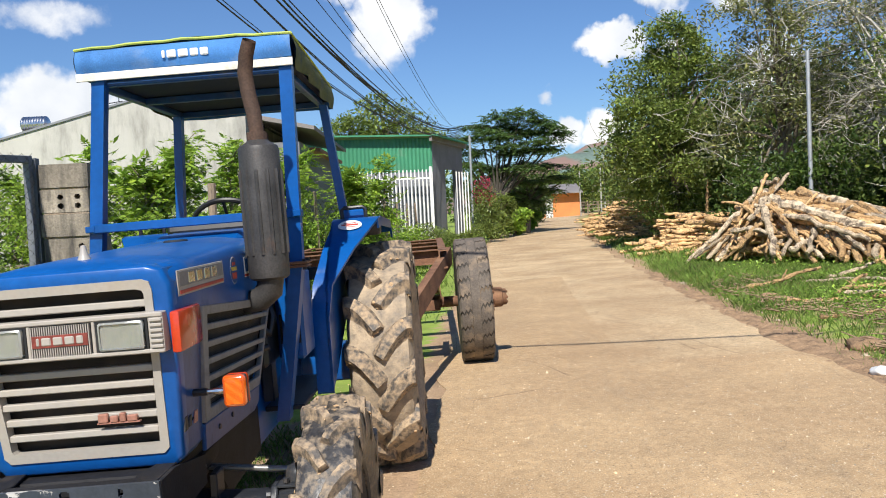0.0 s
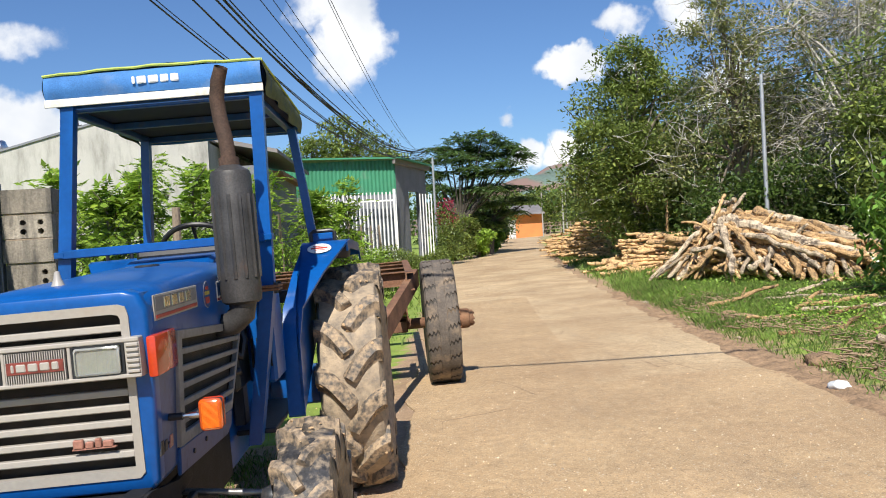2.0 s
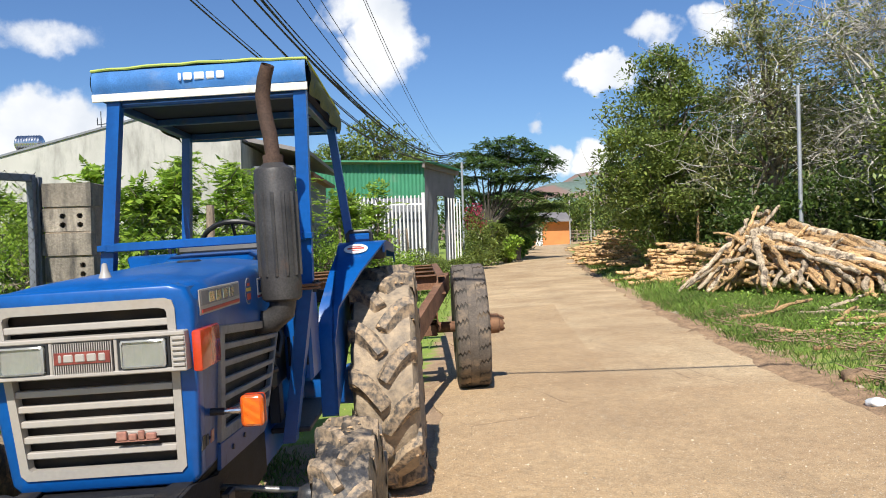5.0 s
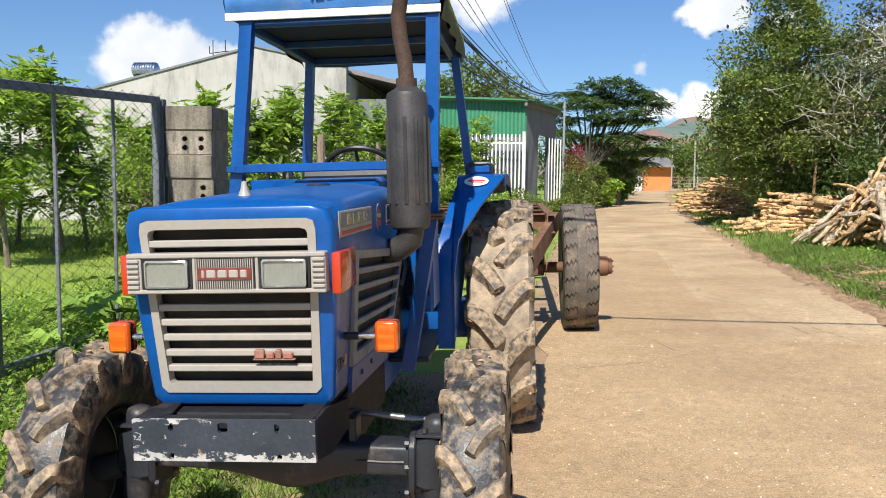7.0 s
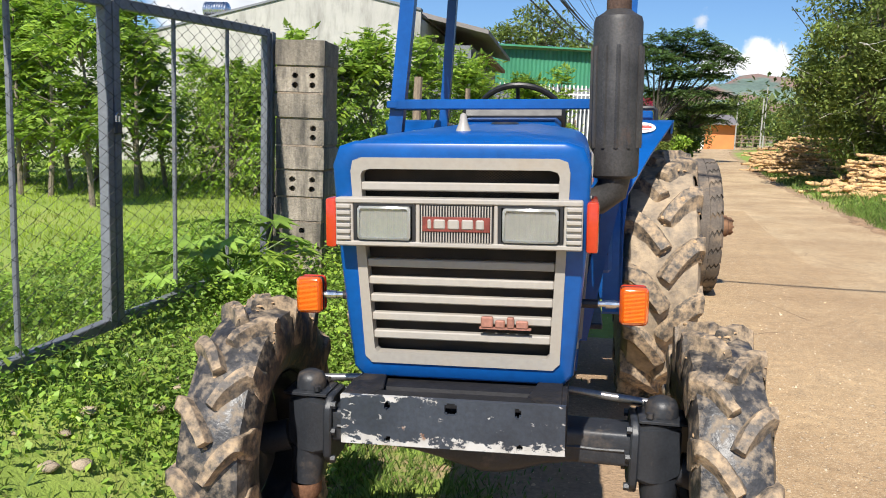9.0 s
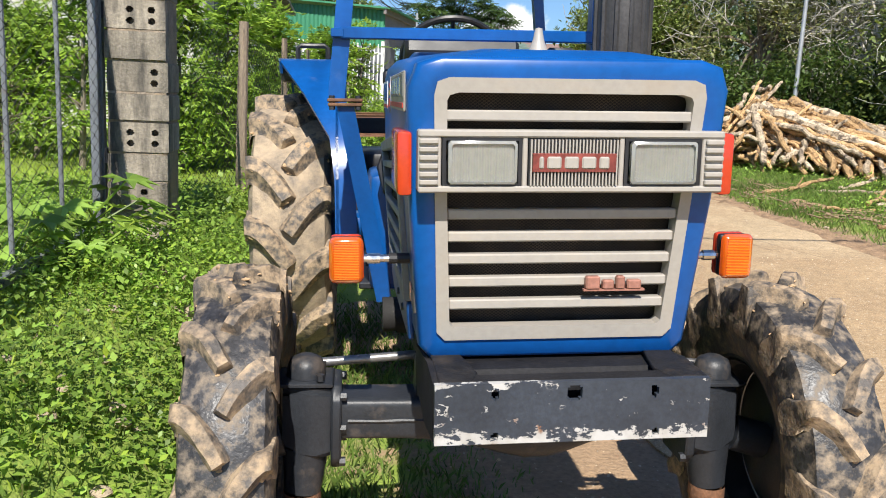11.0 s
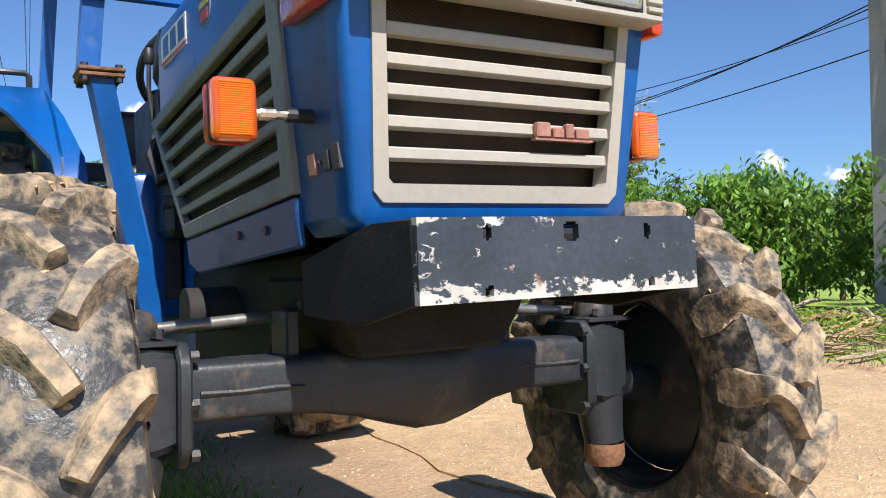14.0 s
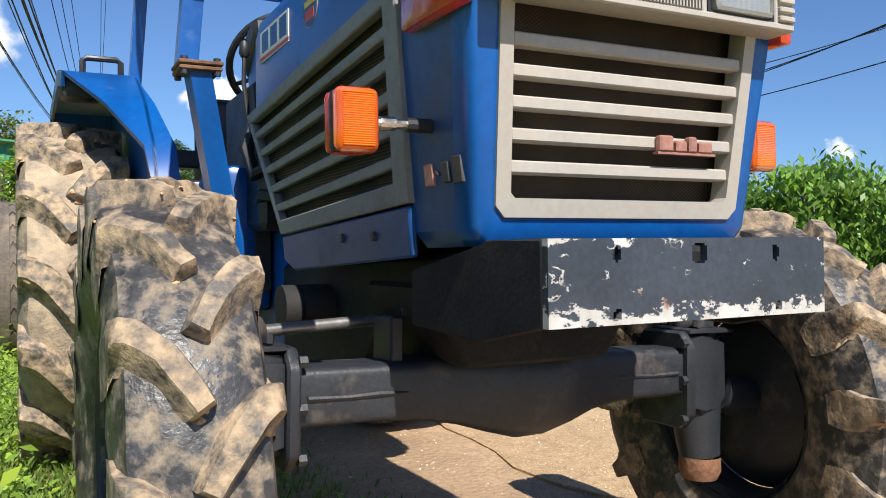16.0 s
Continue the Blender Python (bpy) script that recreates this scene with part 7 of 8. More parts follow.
M_BARK = mat("grey_brown_bark", (0.20, 0.165, 0.125), 0.95, 0, 0.3, 6, 40, 0.8, 0.012)
M_BARKDARK = mat("dark_grey_bark", (0.085, 0.072, 0.058), 0.95, 0, 0.3, 6, 40, 0.8, 0.012)
M_TWIG = mat("pale_dry_twigs", (0.46, 0.43, 0.38), 0.95, 0, 0.25, 6, 40, 0.4, 0.006)
M_L_DARK = leafy("dark_tree_leaf", (0.075, 0.125, 0.026), 0.4, 0.35)
M_L_MID = leafy("roadside_leaf", (0.185, 0.245, 0.060), 0.45, 0.38)
M_L_OLIVE = leafy("dusty_olive_leaf", (0.235, 0.26, 0.105), 0.4, 0.38, 0.55)
M_L_FRESH = leafy("fresh_green_leaf", (0.27, 0.41, 0.06), 0.35, 0.42)
M_L_COFFEE = leafy("glossy_coffee_leaf", (0.155, 0.285, 0.050), 0.45, 0.40, 0.28)
M_L_WEED = leafy("bright_weed_leaf", (0.255, 0.40, 0.065), 0.4, 0.4)
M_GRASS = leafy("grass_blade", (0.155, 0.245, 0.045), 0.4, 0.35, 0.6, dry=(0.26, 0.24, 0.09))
# brighter copy of the grass: sun on the lawn is put into the blade colour
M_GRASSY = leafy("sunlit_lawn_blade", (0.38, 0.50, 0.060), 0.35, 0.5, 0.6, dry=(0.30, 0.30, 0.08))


def tree(name, label, at, blobs, n, size, leaf, trunk_r=.09, clumps=60, tight=.24, category="tree", group="", slim=.45, limbs=True, bark=None, droop=.35, twigs=0):
    """Tapered trunk, limbs to the clumps, and a crown of many small leaves. blobs: (x, y, z, rx, ry, rz) from the foot."""
    x, y = at
    t = thing(name, label, category, (x, y, gz(x, y) - .03), group=group)
    el = [(np.array(b[:3]), np.array(b[3:])) for b in blobs]
    pts, cc = clump_points(el, n, clumps, tight)
    pts = pts[pts[:, 2] > .05]
    crown = new("crown", leaves_mesh("crown", pts, size, leaf, droop, slim))
    crown.parent = t
    tagged(crown, kind="stuff")
    bm = bmesh.new()
    top = max(b[2] for b in blobs)
    mid = np.mean([b[:3] for b in blobs], axis=0)
    knee = Vector((mid[0] * .3, mid[1] * .3, max(.25, min(b[2] - b[5] * .5 for b in blobs))))
    head = Vector((mid[0], mid[1], top))
    tube(bm, [(0, 0, -.1), knee * .5 + Vector((trunk_r * .4, 0, 0)), knee, knee.lerp(head, .55), head], [trunk_r * 1.25, trunk_r, trunk_r * .85, trunk_r * .55, trunk_r * .2], 8)
    part("trunk", bm, bark or M_BARK, t)
    if limbs:
        bm = bmesh.new()
        for c in cc[:: max(1, len(cc) // 26)]:
            c = Vector(c)
            s0 = knee.lerp(head, rng.uniform(.0, .7))
            m_ = s0.lerp(c, .5) + Vector((rng.normal() * .08, rng.normal() * .08, .10 * (c - s0).length))
            tube(bm, [s0, m_, c], [trunk_r * .42, trunk_r * .26, trunk_r * .10], 5)
        tagged(part("branching", bm, bark or M_BARK, t), kind="stuff")
    if twigs:
        bm = bmesh.new()
        for k in range(twigs):
            c = Vector(cc[rng.integers(len(cc))])
            p, d = c, Vector(rng.normal(size=3)).normalized()
            d.z = abs(d.z) * .6
            line = [p]
            for j in range(4):
                d = (d + Vector(rng.normal(size=3)) * .35).normalized()
                p = p + d * rng.uniform(.18, .4)
                line.append(p)
            tube(bm, line, [.016, .012, .009, .006, .004], 4)
        tagged(part("dead_wood", bm, M_TWIG, t, "bare pale twigs"), kind="stuff")
    return t


# right-hand wood behind the logs
WOOD = "roadside wood"
tree("tree", "leafy roadside tree with a dense dark crown", (8.4, 22.4), [(0, 0, 2.7, 1.9, 1.9, 2.0), (-.9, -.4, 3.6, 1.3, 1.2, 1.2), (.9, 0, 4.6, 1.6, 1.5, 1.6), (.3, 0, 6.0, 1.2, 1.1, 1.0)], 26000, .135, M_L_MID, .13, 130, .17, group=WOOD, twigs=60)
tree("tree", "leafy roadside tree with dusty olive leaves", (10.4, 19.0), [(0, 0, 2.8, 2.3, 2.0, 2.2), (.2, 0, 4.9, 2.0, 1.8, 1.8), (-.8, 0, 6.2, 1.4, 1.4, 1.2)], 13000, .13, M_L_OLIVE, .14, 100, .17, group=WOOD, twigs=400)
tree("tree", "half-bare roadside tree tangled with dry pale branches", (12.2, 16.5), [(0, 0, 2.6, 2.2, 2.0, 2.0), (.3, 0, 4.8, 2.2, 2.0, 1.6), (-.5, 0, 6.0, 1.9, 1.5, 1.3)], 5600, .125, M_L_OLIVE, .14, 80, .20, group=WOOD, bark=M_TWIG, twigs=1000)
tree("tree", "dense green tree at the wood's edge", (12.0, 13.9), [(0, 0, 2.2, 1.9, 1.8, 1.7), (0, 0, 3.8, 1.7, 1.6, 1.4)], 20000, .13, M_L_MID, .14, 110, .20, group=WOOD, twigs=160)
tree("tree", "half-bare roadside tree tangled with dry pale branches", (14.2, 18.6), [(0, 0, 3.0, 2.3, 2.2, 2.2), (-.4, 0, 5.6, 2.1, 2.0, 1.7), (-1.4, 0, 6.8, 1.4, 1.3, 1.0)], 5600, .13, M_L_OLIVE, .16, 84, .19, group=WOOD, bark=M_TWIG, twigs=1000)
tree("tree", "leafy roadside tree with a dense dark crown", (9.2, 24.5), [(0, 0, 2.4, 2.4, 2.2, 2.0), (0, 0, 4.6, 2.0, 2.0, 1.8)], 10000, .17, M_L_MID, .13, 80, .24, group=WOOD)
tree("tree", "leafy roadside tree with a dense dark crown", (10.6, 31.0), [(0, 0, 2.2, 2.4, 2.6, 2.0), (.5, 0, 4.2, 2.0, 2.0, 1.6)], 8000, .19, M_L_MID, .13, 70, .24, group=WOOD)
for k, (x, y) in enumerate(((10.0, 15.8), (11.4, 14.4), (12.4, 12.6), (9.2, 17.4), (11.8, 10.6), (14.0, 10.5), (9.9, 22.0), (17.5, 14.5))):
    tree("shrub", "dense dark undergrowth behind the log heap", (x, y), [(0, 0, .8, 1.5, 1.3, 1.0), (.2, .1, 1.7, 1.2, 1.1, .9)], 6500, .13, M_L_DARK, .04, 60, .26, "shrub", "undergrowth")
# dark wood further in
for k, (x, y) in enumerate(((19, 22), (14.5, 24), (13, 29), (18, 30), (15, 40), (20, 46), (24, 38), (16.5, 52), (22, 60))):
    tree("tree", "far dark green tree in the wood", (x, y), [(0, 0, 2.6, 3.0, 2.6, 2.4), (0, 0, 4.8, 2.4, 2.2, 1.6)], 3500, .32, M_L_DARK, .16, 50, .26, group="far wood", limbs=k < 4)

# coffee rows opposite the tractor
for k, (x, y, h) in enumerate(((8.6, 8.6, 1.0), (9.4, 6.9, 1.05), (8.8, 3.4, 1.0), (10.6, 5.2, 1.1), (10.9, 7.6, 1.15), (12.6, 6.2, 1.2), (9.6, 1.6, 1.0), (11.4, 3.2, 1.1), (13.0, 8.6, 1.2), (10.4, 9.6, 1.1), (13.4, 4.0, 1.2), (15.2, 6.8, 1.25), (10.2, -.6, 1.0), (12.6, 1.2, 1.1))):
    tree("coffee_bush", "dense coffee bush with drooping glossy leaves", (x, y), [(0, 0, .75 * h, .95, .95, .7), (0, 0, 1.45 * h, .85, .85, .65)], 4200, .15, M_L_COFFEE, .03, 75, .22, "shrub", "coffee bushes", .42, droop=.75)
tree("tree", "thin-leaved young tree behind the coffee bushes", (13.4, 14.8), [(0, 0, 2.6, .9, .9, 1.2)], 2200, .14, M_L_MID, .05, 40, .25, group=WOOD)
for x, y in ((17.5, 10.5), (16.0, 3.0)):
    tree("tree", "light green tree rising behind the coffee bushes", (x, y), [(0, 0, 1.5, 1.5, 1.5, 1.0), (0, 0, 2.1, 1.2, 1.2, .6)], 3500, .16, M_L_OLIVE, .06, 50, .26, group="trees behind the bushes")


def fronds(name, parent, stems, per, leaf_len, material):
    """Feathery leaves: each stem carries pairs of leaflets. stems: (start, direction, length)."""
    C, D, S = [], [], []
    for p, d, L_ in stems:
        side = np.cross(d, [0, 0, 1.0])
        side /= np.linalg.norm(side) + 1e-9
        for i in range(per):
            u = (i + 1.2) / (per + .4)
            q = p + d * L_ * u - np.array([0, 0, .35 * L_ * u * u])
            for sg in (-1, 1):
                dd = side * sg * .85 + d * .45 + np.array([0, 0, -.25])
                dd /= np.linalg.norm(dd)
                l = leaf_len * (1 - .45 * abs(u - .45) * 1.6)
                C.append(q + dd * l * .5); D.append(dd); S.append(l)
        C.append(p + d * L_ * 1.08 - np.array([0, 0, .38 * L_])); D.append(d); S.append(leaf_len)
    C, D, S = np.array(C), np.array(D), np.array(S)[:, None]
    up = np.array([0, 0, 1.0]) + rng.normal(size=C.shape) * .35
    side = np.cross(D, up); side /= np.linalg.norm(side, axis=1, keepdims=True)
    nor = np.cross(side, D)
    v = np.stack([C - D * S * .5, C + side * S * .21 + nor * S * .04, C + D * S * .5 - nor * S * .08, C - side * S * .21 + nor * S * .04], 1).reshape(-1, 3)
    ob = new(name, mesh_np(name, v, np.arange(len(v)).reshape(-1, 4), material))
    ob.parent = parent
    return tagged(ob, kind="stuff")


def sapling(x, y, h, spread, n, label="young tree with feathery bright leaves", material=None):
    t = thing("sapling", label, "tree", (x, y, gz(x, y) - .02), group="young yard trees")
    bm, bm_b = bmesh.new(), bmesh.new()
    lean = rng.normal() * .08
    knots = [Vector((0, 0, -.1)), Vector((lean, lean * .5, h * .3)), Vector((lean * 2, -lean, h * .6)), Vector((lean * 2.4, lean, h * .93))]
    tube(bm, knots, [.04, .032, .02, .008], 7)
    stems = []
    nb = 15
    for b in range(nb):
        u0 = rng.uniform(.22, .97)
        o = knots[0].lerp(knots[3], u0) + Vector((lean, 0, 0)) * (u0 * (1 - u0))
        a = rng.uniform(0, 6.28)
        L_ = spread * rng.uniform(.35, 1.15) * (1.15 - .55 * u0)
        d = Vector((math.cos(a), math.sin(a), rng.uniform(.25, 1.6))).normalized()
        e = o + d * L_
        tube(bm_b, [o, o.lerp(e, .5) + Vector((0, 0, .05)), e], [.014, .010, .005], 5)
        for k in range(max(3, int(1.7 * n / nb))):
            p = np.array(o.lerp(e, rng.uniform(.3, 1.05)))
            dd = unit(1)[0]; dd[2] = dd[2] * .7 + .35; dd /= np.linalg.norm(dd)
            stems.append((p, dd, rng.uniform(.18, .50)))
    for k in range(14):
        dd = unit(1)[0]; dd[2] = abs(dd[2]) + .4; dd /= np.linalg.norm(dd)
        stems.append((np.array(knots[3]) - np.array([0, 0, rng.uniform(0, .25)]), dd, rng.uniform(.25, .45)))
    part("trunk", bm, M_BARK, t)
    tagged(part("branching", bm_b, M_BARK, t), kind="stuff")
    fronds("crown", t, stems, 6, .145, material or M_L_FRESH)
    return t


for x, y, h, s in ((-3.47, 11, 1.84, 0.64), (-2.6, 8.2, 1.78, 0.62), (-1.9, 10, 2.02, 0.71), (-4.93, 12.4, 1.88, 0.66), (-6.05, 10.4, 2.14, 0.75), (-4.37, 9.8, 1.68, 0.59), (-6.6, 8.2, 2.26, 0.79), (-1.2, 12.2, 2, 0.7), (-0.6, 14.6, 1.9, 0.67), (-3.2, 12.4, 2.42, 0.85), (-8.51, 10.2, 2.5, 0.88), (-5.2, 10.8, 1.72, 0.6), (-7.17, 8.4, 2.42, 0.85), (-0.7, 17, 2.08, 0.73), (-0.9, 19.6, 2.12, 0.74)):
    sapling(x, y, h * 1.14, s, 105)
for x, y, h, s in ((-9.86, 12, 2.94, 1.03), (-5.49, 7.4, 2.08, 0.73), (-0.6, 22.8, 1.9, 0.67), (-1.6, 16.2, 2.3, 0.81), (-10.75, 8.8, 2.56, 0.9), (-2.3, 8.6, 1.94, 0.68), (-2.4, 11.4, 2.26, 0.79), (-4.6, 12.8, 1.88, 0.66), (-6, 9.6, 2.44, 0.85), (-7.4, 10.6, 2.66, 0.9), (-5.6, 11, 1.76, 0.62), (-8.4, 8.8, 2.36, 0.83), (-1.9, 13.8, 2.04, 0.71), (-6.8, 13.6, 2.04, 0.71), (-9.8, 10.8, 2.76, 0.9), (-12, 9.5, 2.64, 0.9)):
    sapling(x, y, h * 1.14, s, 95)
sapling(-3.35, 8.3, 2.30, .42, 60, "slender young tree rising beside the pillar")
sapling(-.14, 16.0, 2.75, .75, 110, "young tree with bright leaves before the shed")
sapling(-6.9, 9.2, 2.95, 1.0, 130)
sapling(-5.75, 8.9, 2.75, .8, 110)
sapling(-8.0, 9.6, 3.0, 1.0, 120)
for x, y, s in ((-2.4, 8.4, .7), (-1.9, 9.4, .8), (-1.5, 11.0, 1.0), (-.9, 13.2, 1.0), (-.2, 15.6, 1.1), (.4, 18.2, .85), (.9, 20.8, .85), (1.3, 23.6, .75), (1.6, 25.6, .55), (-4.6, 9.4, 1.1), (-3.4, 14.6, 1.2), (-6.2, 12.0, 1.3), (-8.2, 10.0, 1.3),
                (2.0, 27.4, .5), (2.5, 30.0, .55), (2.9, 33.0, .6), (-10.5, 8.6, 1.4), (-11.5, 5.5, 1.4), (-2.4, 25, 1.0), (-.6, 25.8, 1.0)):
    tree("shrub", "bushy green growth along the yard fence", (x, y), [(0, 0, .55 * s, .75 * s, .75 * s, .6 * s), (.1, 0, 1.05 * s, .5 * s, .5 * s, .45 * s)], 2600, .085, M_L_FRESH if y < 20 else M_L_MID, .03, 45, .3, "shrub", "yard shrubs")

# trees beyond the shed and along the lane
def spreading_tree(at, label, layers, leaf):
    """Wide flat-topped crown: limbs fan out from a short trunk and carry feathery trays of leaves. layers: (x, y, z, radius)."""
    x, y = at
    t = thing("spreading_tree", label, "tree", (x, y, gz(x, y) - .03))
    trunk, limbs_ = bmesh.new(), bmesh.new()
    fork = Vector((.15, 0, 1.7))
    tube(trunk, [(0, 0, -.1), (.08, 0, .9), fork, fork + Vector((.25, 0, .9))], [.17, .14, .12, .08], 9)
    stems = []
    for lx, ly, lz, lr in layers:
        hub = Vector((lx, ly, lz))
        knee = fork.lerp(hub, .5) + Vector((0, 0, -.12 * lr))
        tube(limbs_, [fork + Vector((0, 0, rng.uniform(-.2, .7))), knee, hub - Vector((0, 0, .15))], [.07, .05, .028], 6)
        for k in range(9):
            a = 2 * math.pi * k / 9 + rng.uniform(-.3, .3)
            tip = hub + Vector((math.cos(a) * lr, math.sin(a) * lr, rng.uniform(-.25, .12)))
            tube(limbs_, [hub - Vector((0, 0, .15)), hub.lerp(tip, .5) + Vector((0, 0, .05)), tip], [.022, .015, .008], 5)
            for q in range(13):
                p = np.array(hub.lerp(tip, rng.uniform(.15, 1.0)))
                dd = unit(1)[0]; dd[2] = dd[2] * .25; dd /= np.linalg.norm(dd)
                stems.append((p + np.array([0, 0, rng.uniform(-.05, .16)]), dd, rng.uniform(.30, .60)))
    part("trunk", trunk, M_BARKDARK, t)
    tagged(part("branching", limbs_, M_BARKDARK, t), kind="stuff")
    fronds("crown", t, stems, 5, .18, leaf)
    return t


M_L_FEATHER = leafy("feathery_tree_leaf", (0.085, 0.150, 0.040), 0.4, 0.35)
spreading_tree((4.4, 41.0), "tall spreading tree with layered feathery foliage",
               [(-1.4, 0, 5.3, .9), (-.6, .4, 5.9, .9), (.5, 0, 6.25, 1.0), (1.5, -.3, 6.45, 1.0), (2.5, .2, 6.05, 1.0), (3.4, 0, 5.35, .9), (.2, -.6, 5.2, .9), (1.4, .5, 5.4, 1.0), (2.4, -.5, 4.9, 1.0), (-.9, .2, 4.5, .8), (1.0, 0, 4.4, 1.0), (.1, .6, 3.7, .9),
                (-1.9, 0, 4.8, .7), (-.2, -.5, 5.5, .9), (1.0, .6, 5.8, 1.0), (2.0, .4, 5.5, 1.0), (3.0, -.3, 5.7, .8), (.6, -.4, 4.8, 1.0), (1.8, 0, 4.5, 1.0), (2.9, .3, 4.5, .9), (-1.3, -.3, 3.9, .8), (1.5, -.4, 3.6, 1.0)], M_L_FEATHER)
spreading_tree((6.3, 43.0), "low dark spreading tree beside the lane",
               [(-1.2, 0, 3.3, 1.1), (0, .3, 3.9, 1.2), (1.2, 0, 3.7, 1.1), (2.1, 0, 3.0, 1.0), (.3, -.5, 2.8, 1.2), (-.8, .3, 2.3, 1.0), (1.2, .3, 2.4, 1.1), (.2, 0, 1.8, 1.0)], M_L_DARK)
for x, y, s, m_ in ((6.6, 47, 1.0, M_L_DARK), (5.8, 50, 1.1, M_L_DARK), (4.0, 38.5, .62, M_L_MID), (7.6, 56, 1.1, M_L_DARK), (9.4, 66, 1.0, M_L_MID), (5.3, 40.5, .42, M_L_FRESH), (6.6, 46, .40, M_L_FRESH)):
    tree("tree", "dense leafy growth beside the lane", (x, y), [(0, 0, 1.6 * s, 1.6 * s, 1.5 * s, 1.4 * s), (.4, 0, 2.6 * s, 1.2 * s, 1.2 * s, .9 * s)], 3600, .20, m_, .1, 50, .25, group="lane trees")
for x, y, s in ((19.5, 98, 1.0), (23.0, 104, 1.05), (27.0, 108, 1.1), (31.5, 112, 1.2), (17.0, 102, .9), (24.0, 92, .7), (29.0, 96, .8)):
    tree("tree", "far rounded tree beyond the orange house", (x, y), [(0, 0, 2.6 * s, 2.6 * s, 2.4, 2.2 * s), (.6, 0, 4.6 * s, 1.9 * s, 1.9, 1.5 * s)], 3200, .42, M_L_MID, .2, 45, .26, group="skyline trees", limbs=False)
for x, y, s in ((-3.8, 46, 1.0), (-1.6, 47, 1.15), (.6, 46, .9), (-6.4, 50, 1.0)):
    tree("tree", "rounded green tree behind the shed", (x, y), [(0, 0, 5.0 * s, 2.3 * s, 2.0, 1.8 * s), (.2, 0, 6.3 * s, 1.5 * s, 1.5, 1.2 * s)], 4000, .26, M_L_MID, .16, 50, .25, group="trees behind the shed")
for k in range(26):
    a = -1.15 + k * .105
    r = 105 + 30 * math.sin(k * 2.3)
    x, y = math.sin(a) * r + 6, math.cos(a) * r
    if abs(x - float(np.interp(y, EDGE_Y, EDGE_L)) - 2) < 7 and y > 60 and x < 25:
        continue
    tree("tree", "far rounded tree on the skyline", (x, y), [(0, 0, 3.2, 5.5, 4.5, 3.0), (1.5, 0, 5.0, 3.6, 3.5, 2.0)], 1500, .75, M_L_DARK, .2, 40, .28, group="skyline trees", limbs=False)
# flowers by the lane
M_FLOWER = leafy("magenta_petal", (0.45, 0.03, 0.10), 0.3, 0.3)
fl = thing("flowering_shrub", "shrub with magenta and white blossom", "shrub", (3.5, 34.5, gz(3.5, 34.5)))
pts, _ = clump_points([(np.array((0, 0, 2.4)), np.array((.5, .5, .7)))], 500, 14, .22)
ob = new("blossom", leaves_mesh("blossom", pts, .10, M_FLOWER)); ob.parent = fl; tagged(ob, kind="stuff")
pts, _ = clump_points([(np.array((0, 0, 1.4)), np.array((.8, .8, 1.2)))], 2200, 40, .22)
ob = new("foliage", leaves_mesh("foliage", pts, .12, M_L_MID)); ob.parent = fl; tagged(ob, kind="stuff")


# ---- grass and weeds ----
def blades(name, n, region, length, width, material, label, keep):
    """Grass: one bent blade at each of n places in region (x0, x1, y0, y1) where keep() allows."""
    x = rng.uniform(region[0], region[1], n); y = rng.uniform(region[2], region[3], n)
    dens = keep(x, y)
    ok = rng.random(n) < dens
    x, y, dens = x[ok], y[ok], dens[ok]
    z = ground_z(x, y) - .005
    m_ = len(x)
    a = rng.uniform(0, 2 * np.pi, m_)
    L_ = length * rng.uniform(.45, 1.25, m_) * (.5 + .5 * dens)
    lean = rng.uniform(.1, .8, m_) * L_
    w = width * rng.uniform(.7, 1.3, m_)
    b = rng.uniform(0, 2 * np.pi, m_)
    bx, by_ = np.cos(b) * w, np.sin(b) * w
    base = np.stack([x, y, z], 1)
    v = np.stack([base + np.stack([-bx, -by_, 0 * z], 1), base + np.stack([bx, by_, 0 * z], 1),
                  base + np.stack([np.cos(a) * lean * .4 + bx * .6, np.sin(a) * lean * .4 + by_ * .6, L_ * .6], 1),
                  base + np.stack([np.cos(a) * lean, np.sin(a) * lean, L_ * .92], 1)], 1).reshape(-1, 3)
    ob = new(name, mesh_np(name, v, np.arange(4 * m_).reshape(m_, 4), material))
    return tagged(ob, label, "grass", kind="stuff")


def patchy(x, y, f=1.3, s=0.0):
    return .5 + .5 * np.sin(x * f + 1.3 * np.sin(y * f * .7 + s)) * np.sin(y * f * 1.1 + s)


def keep_right(x, y):
    hi = road_edges(y)[1]
    return smooth01(x - hi, .12, .5) * (.45 + .55 * patchy(x, y, 1.7)) * (.45 + .55 * smooth01(y, 6.0, 9.0))


def keep_left(x, y):
    lo = road_edges(y)[0]
    far = smooth01((lo - 2.15) - x, -.2, .6)
    strip = np.where(y > 4.2, smooth01(lo - x, .05, .5), 0)
    return np.maximum(far, strip) * (.5 + .5 * patchy(x, y, 1.1, 2.0))


def keep_weeds(x, y):
    lo = road_edges(y)[0]
    d = (lo - .35) - x
    return smooth01(d, 1.05, 1.9) * (1 - smooth01(d, 3.6, 4.6)) * np.clip(1.35 * patchy(x, y, 2.3, .7) + .35 * patchy(x, y, 7.0, 2.0) - .12, 0, 1)


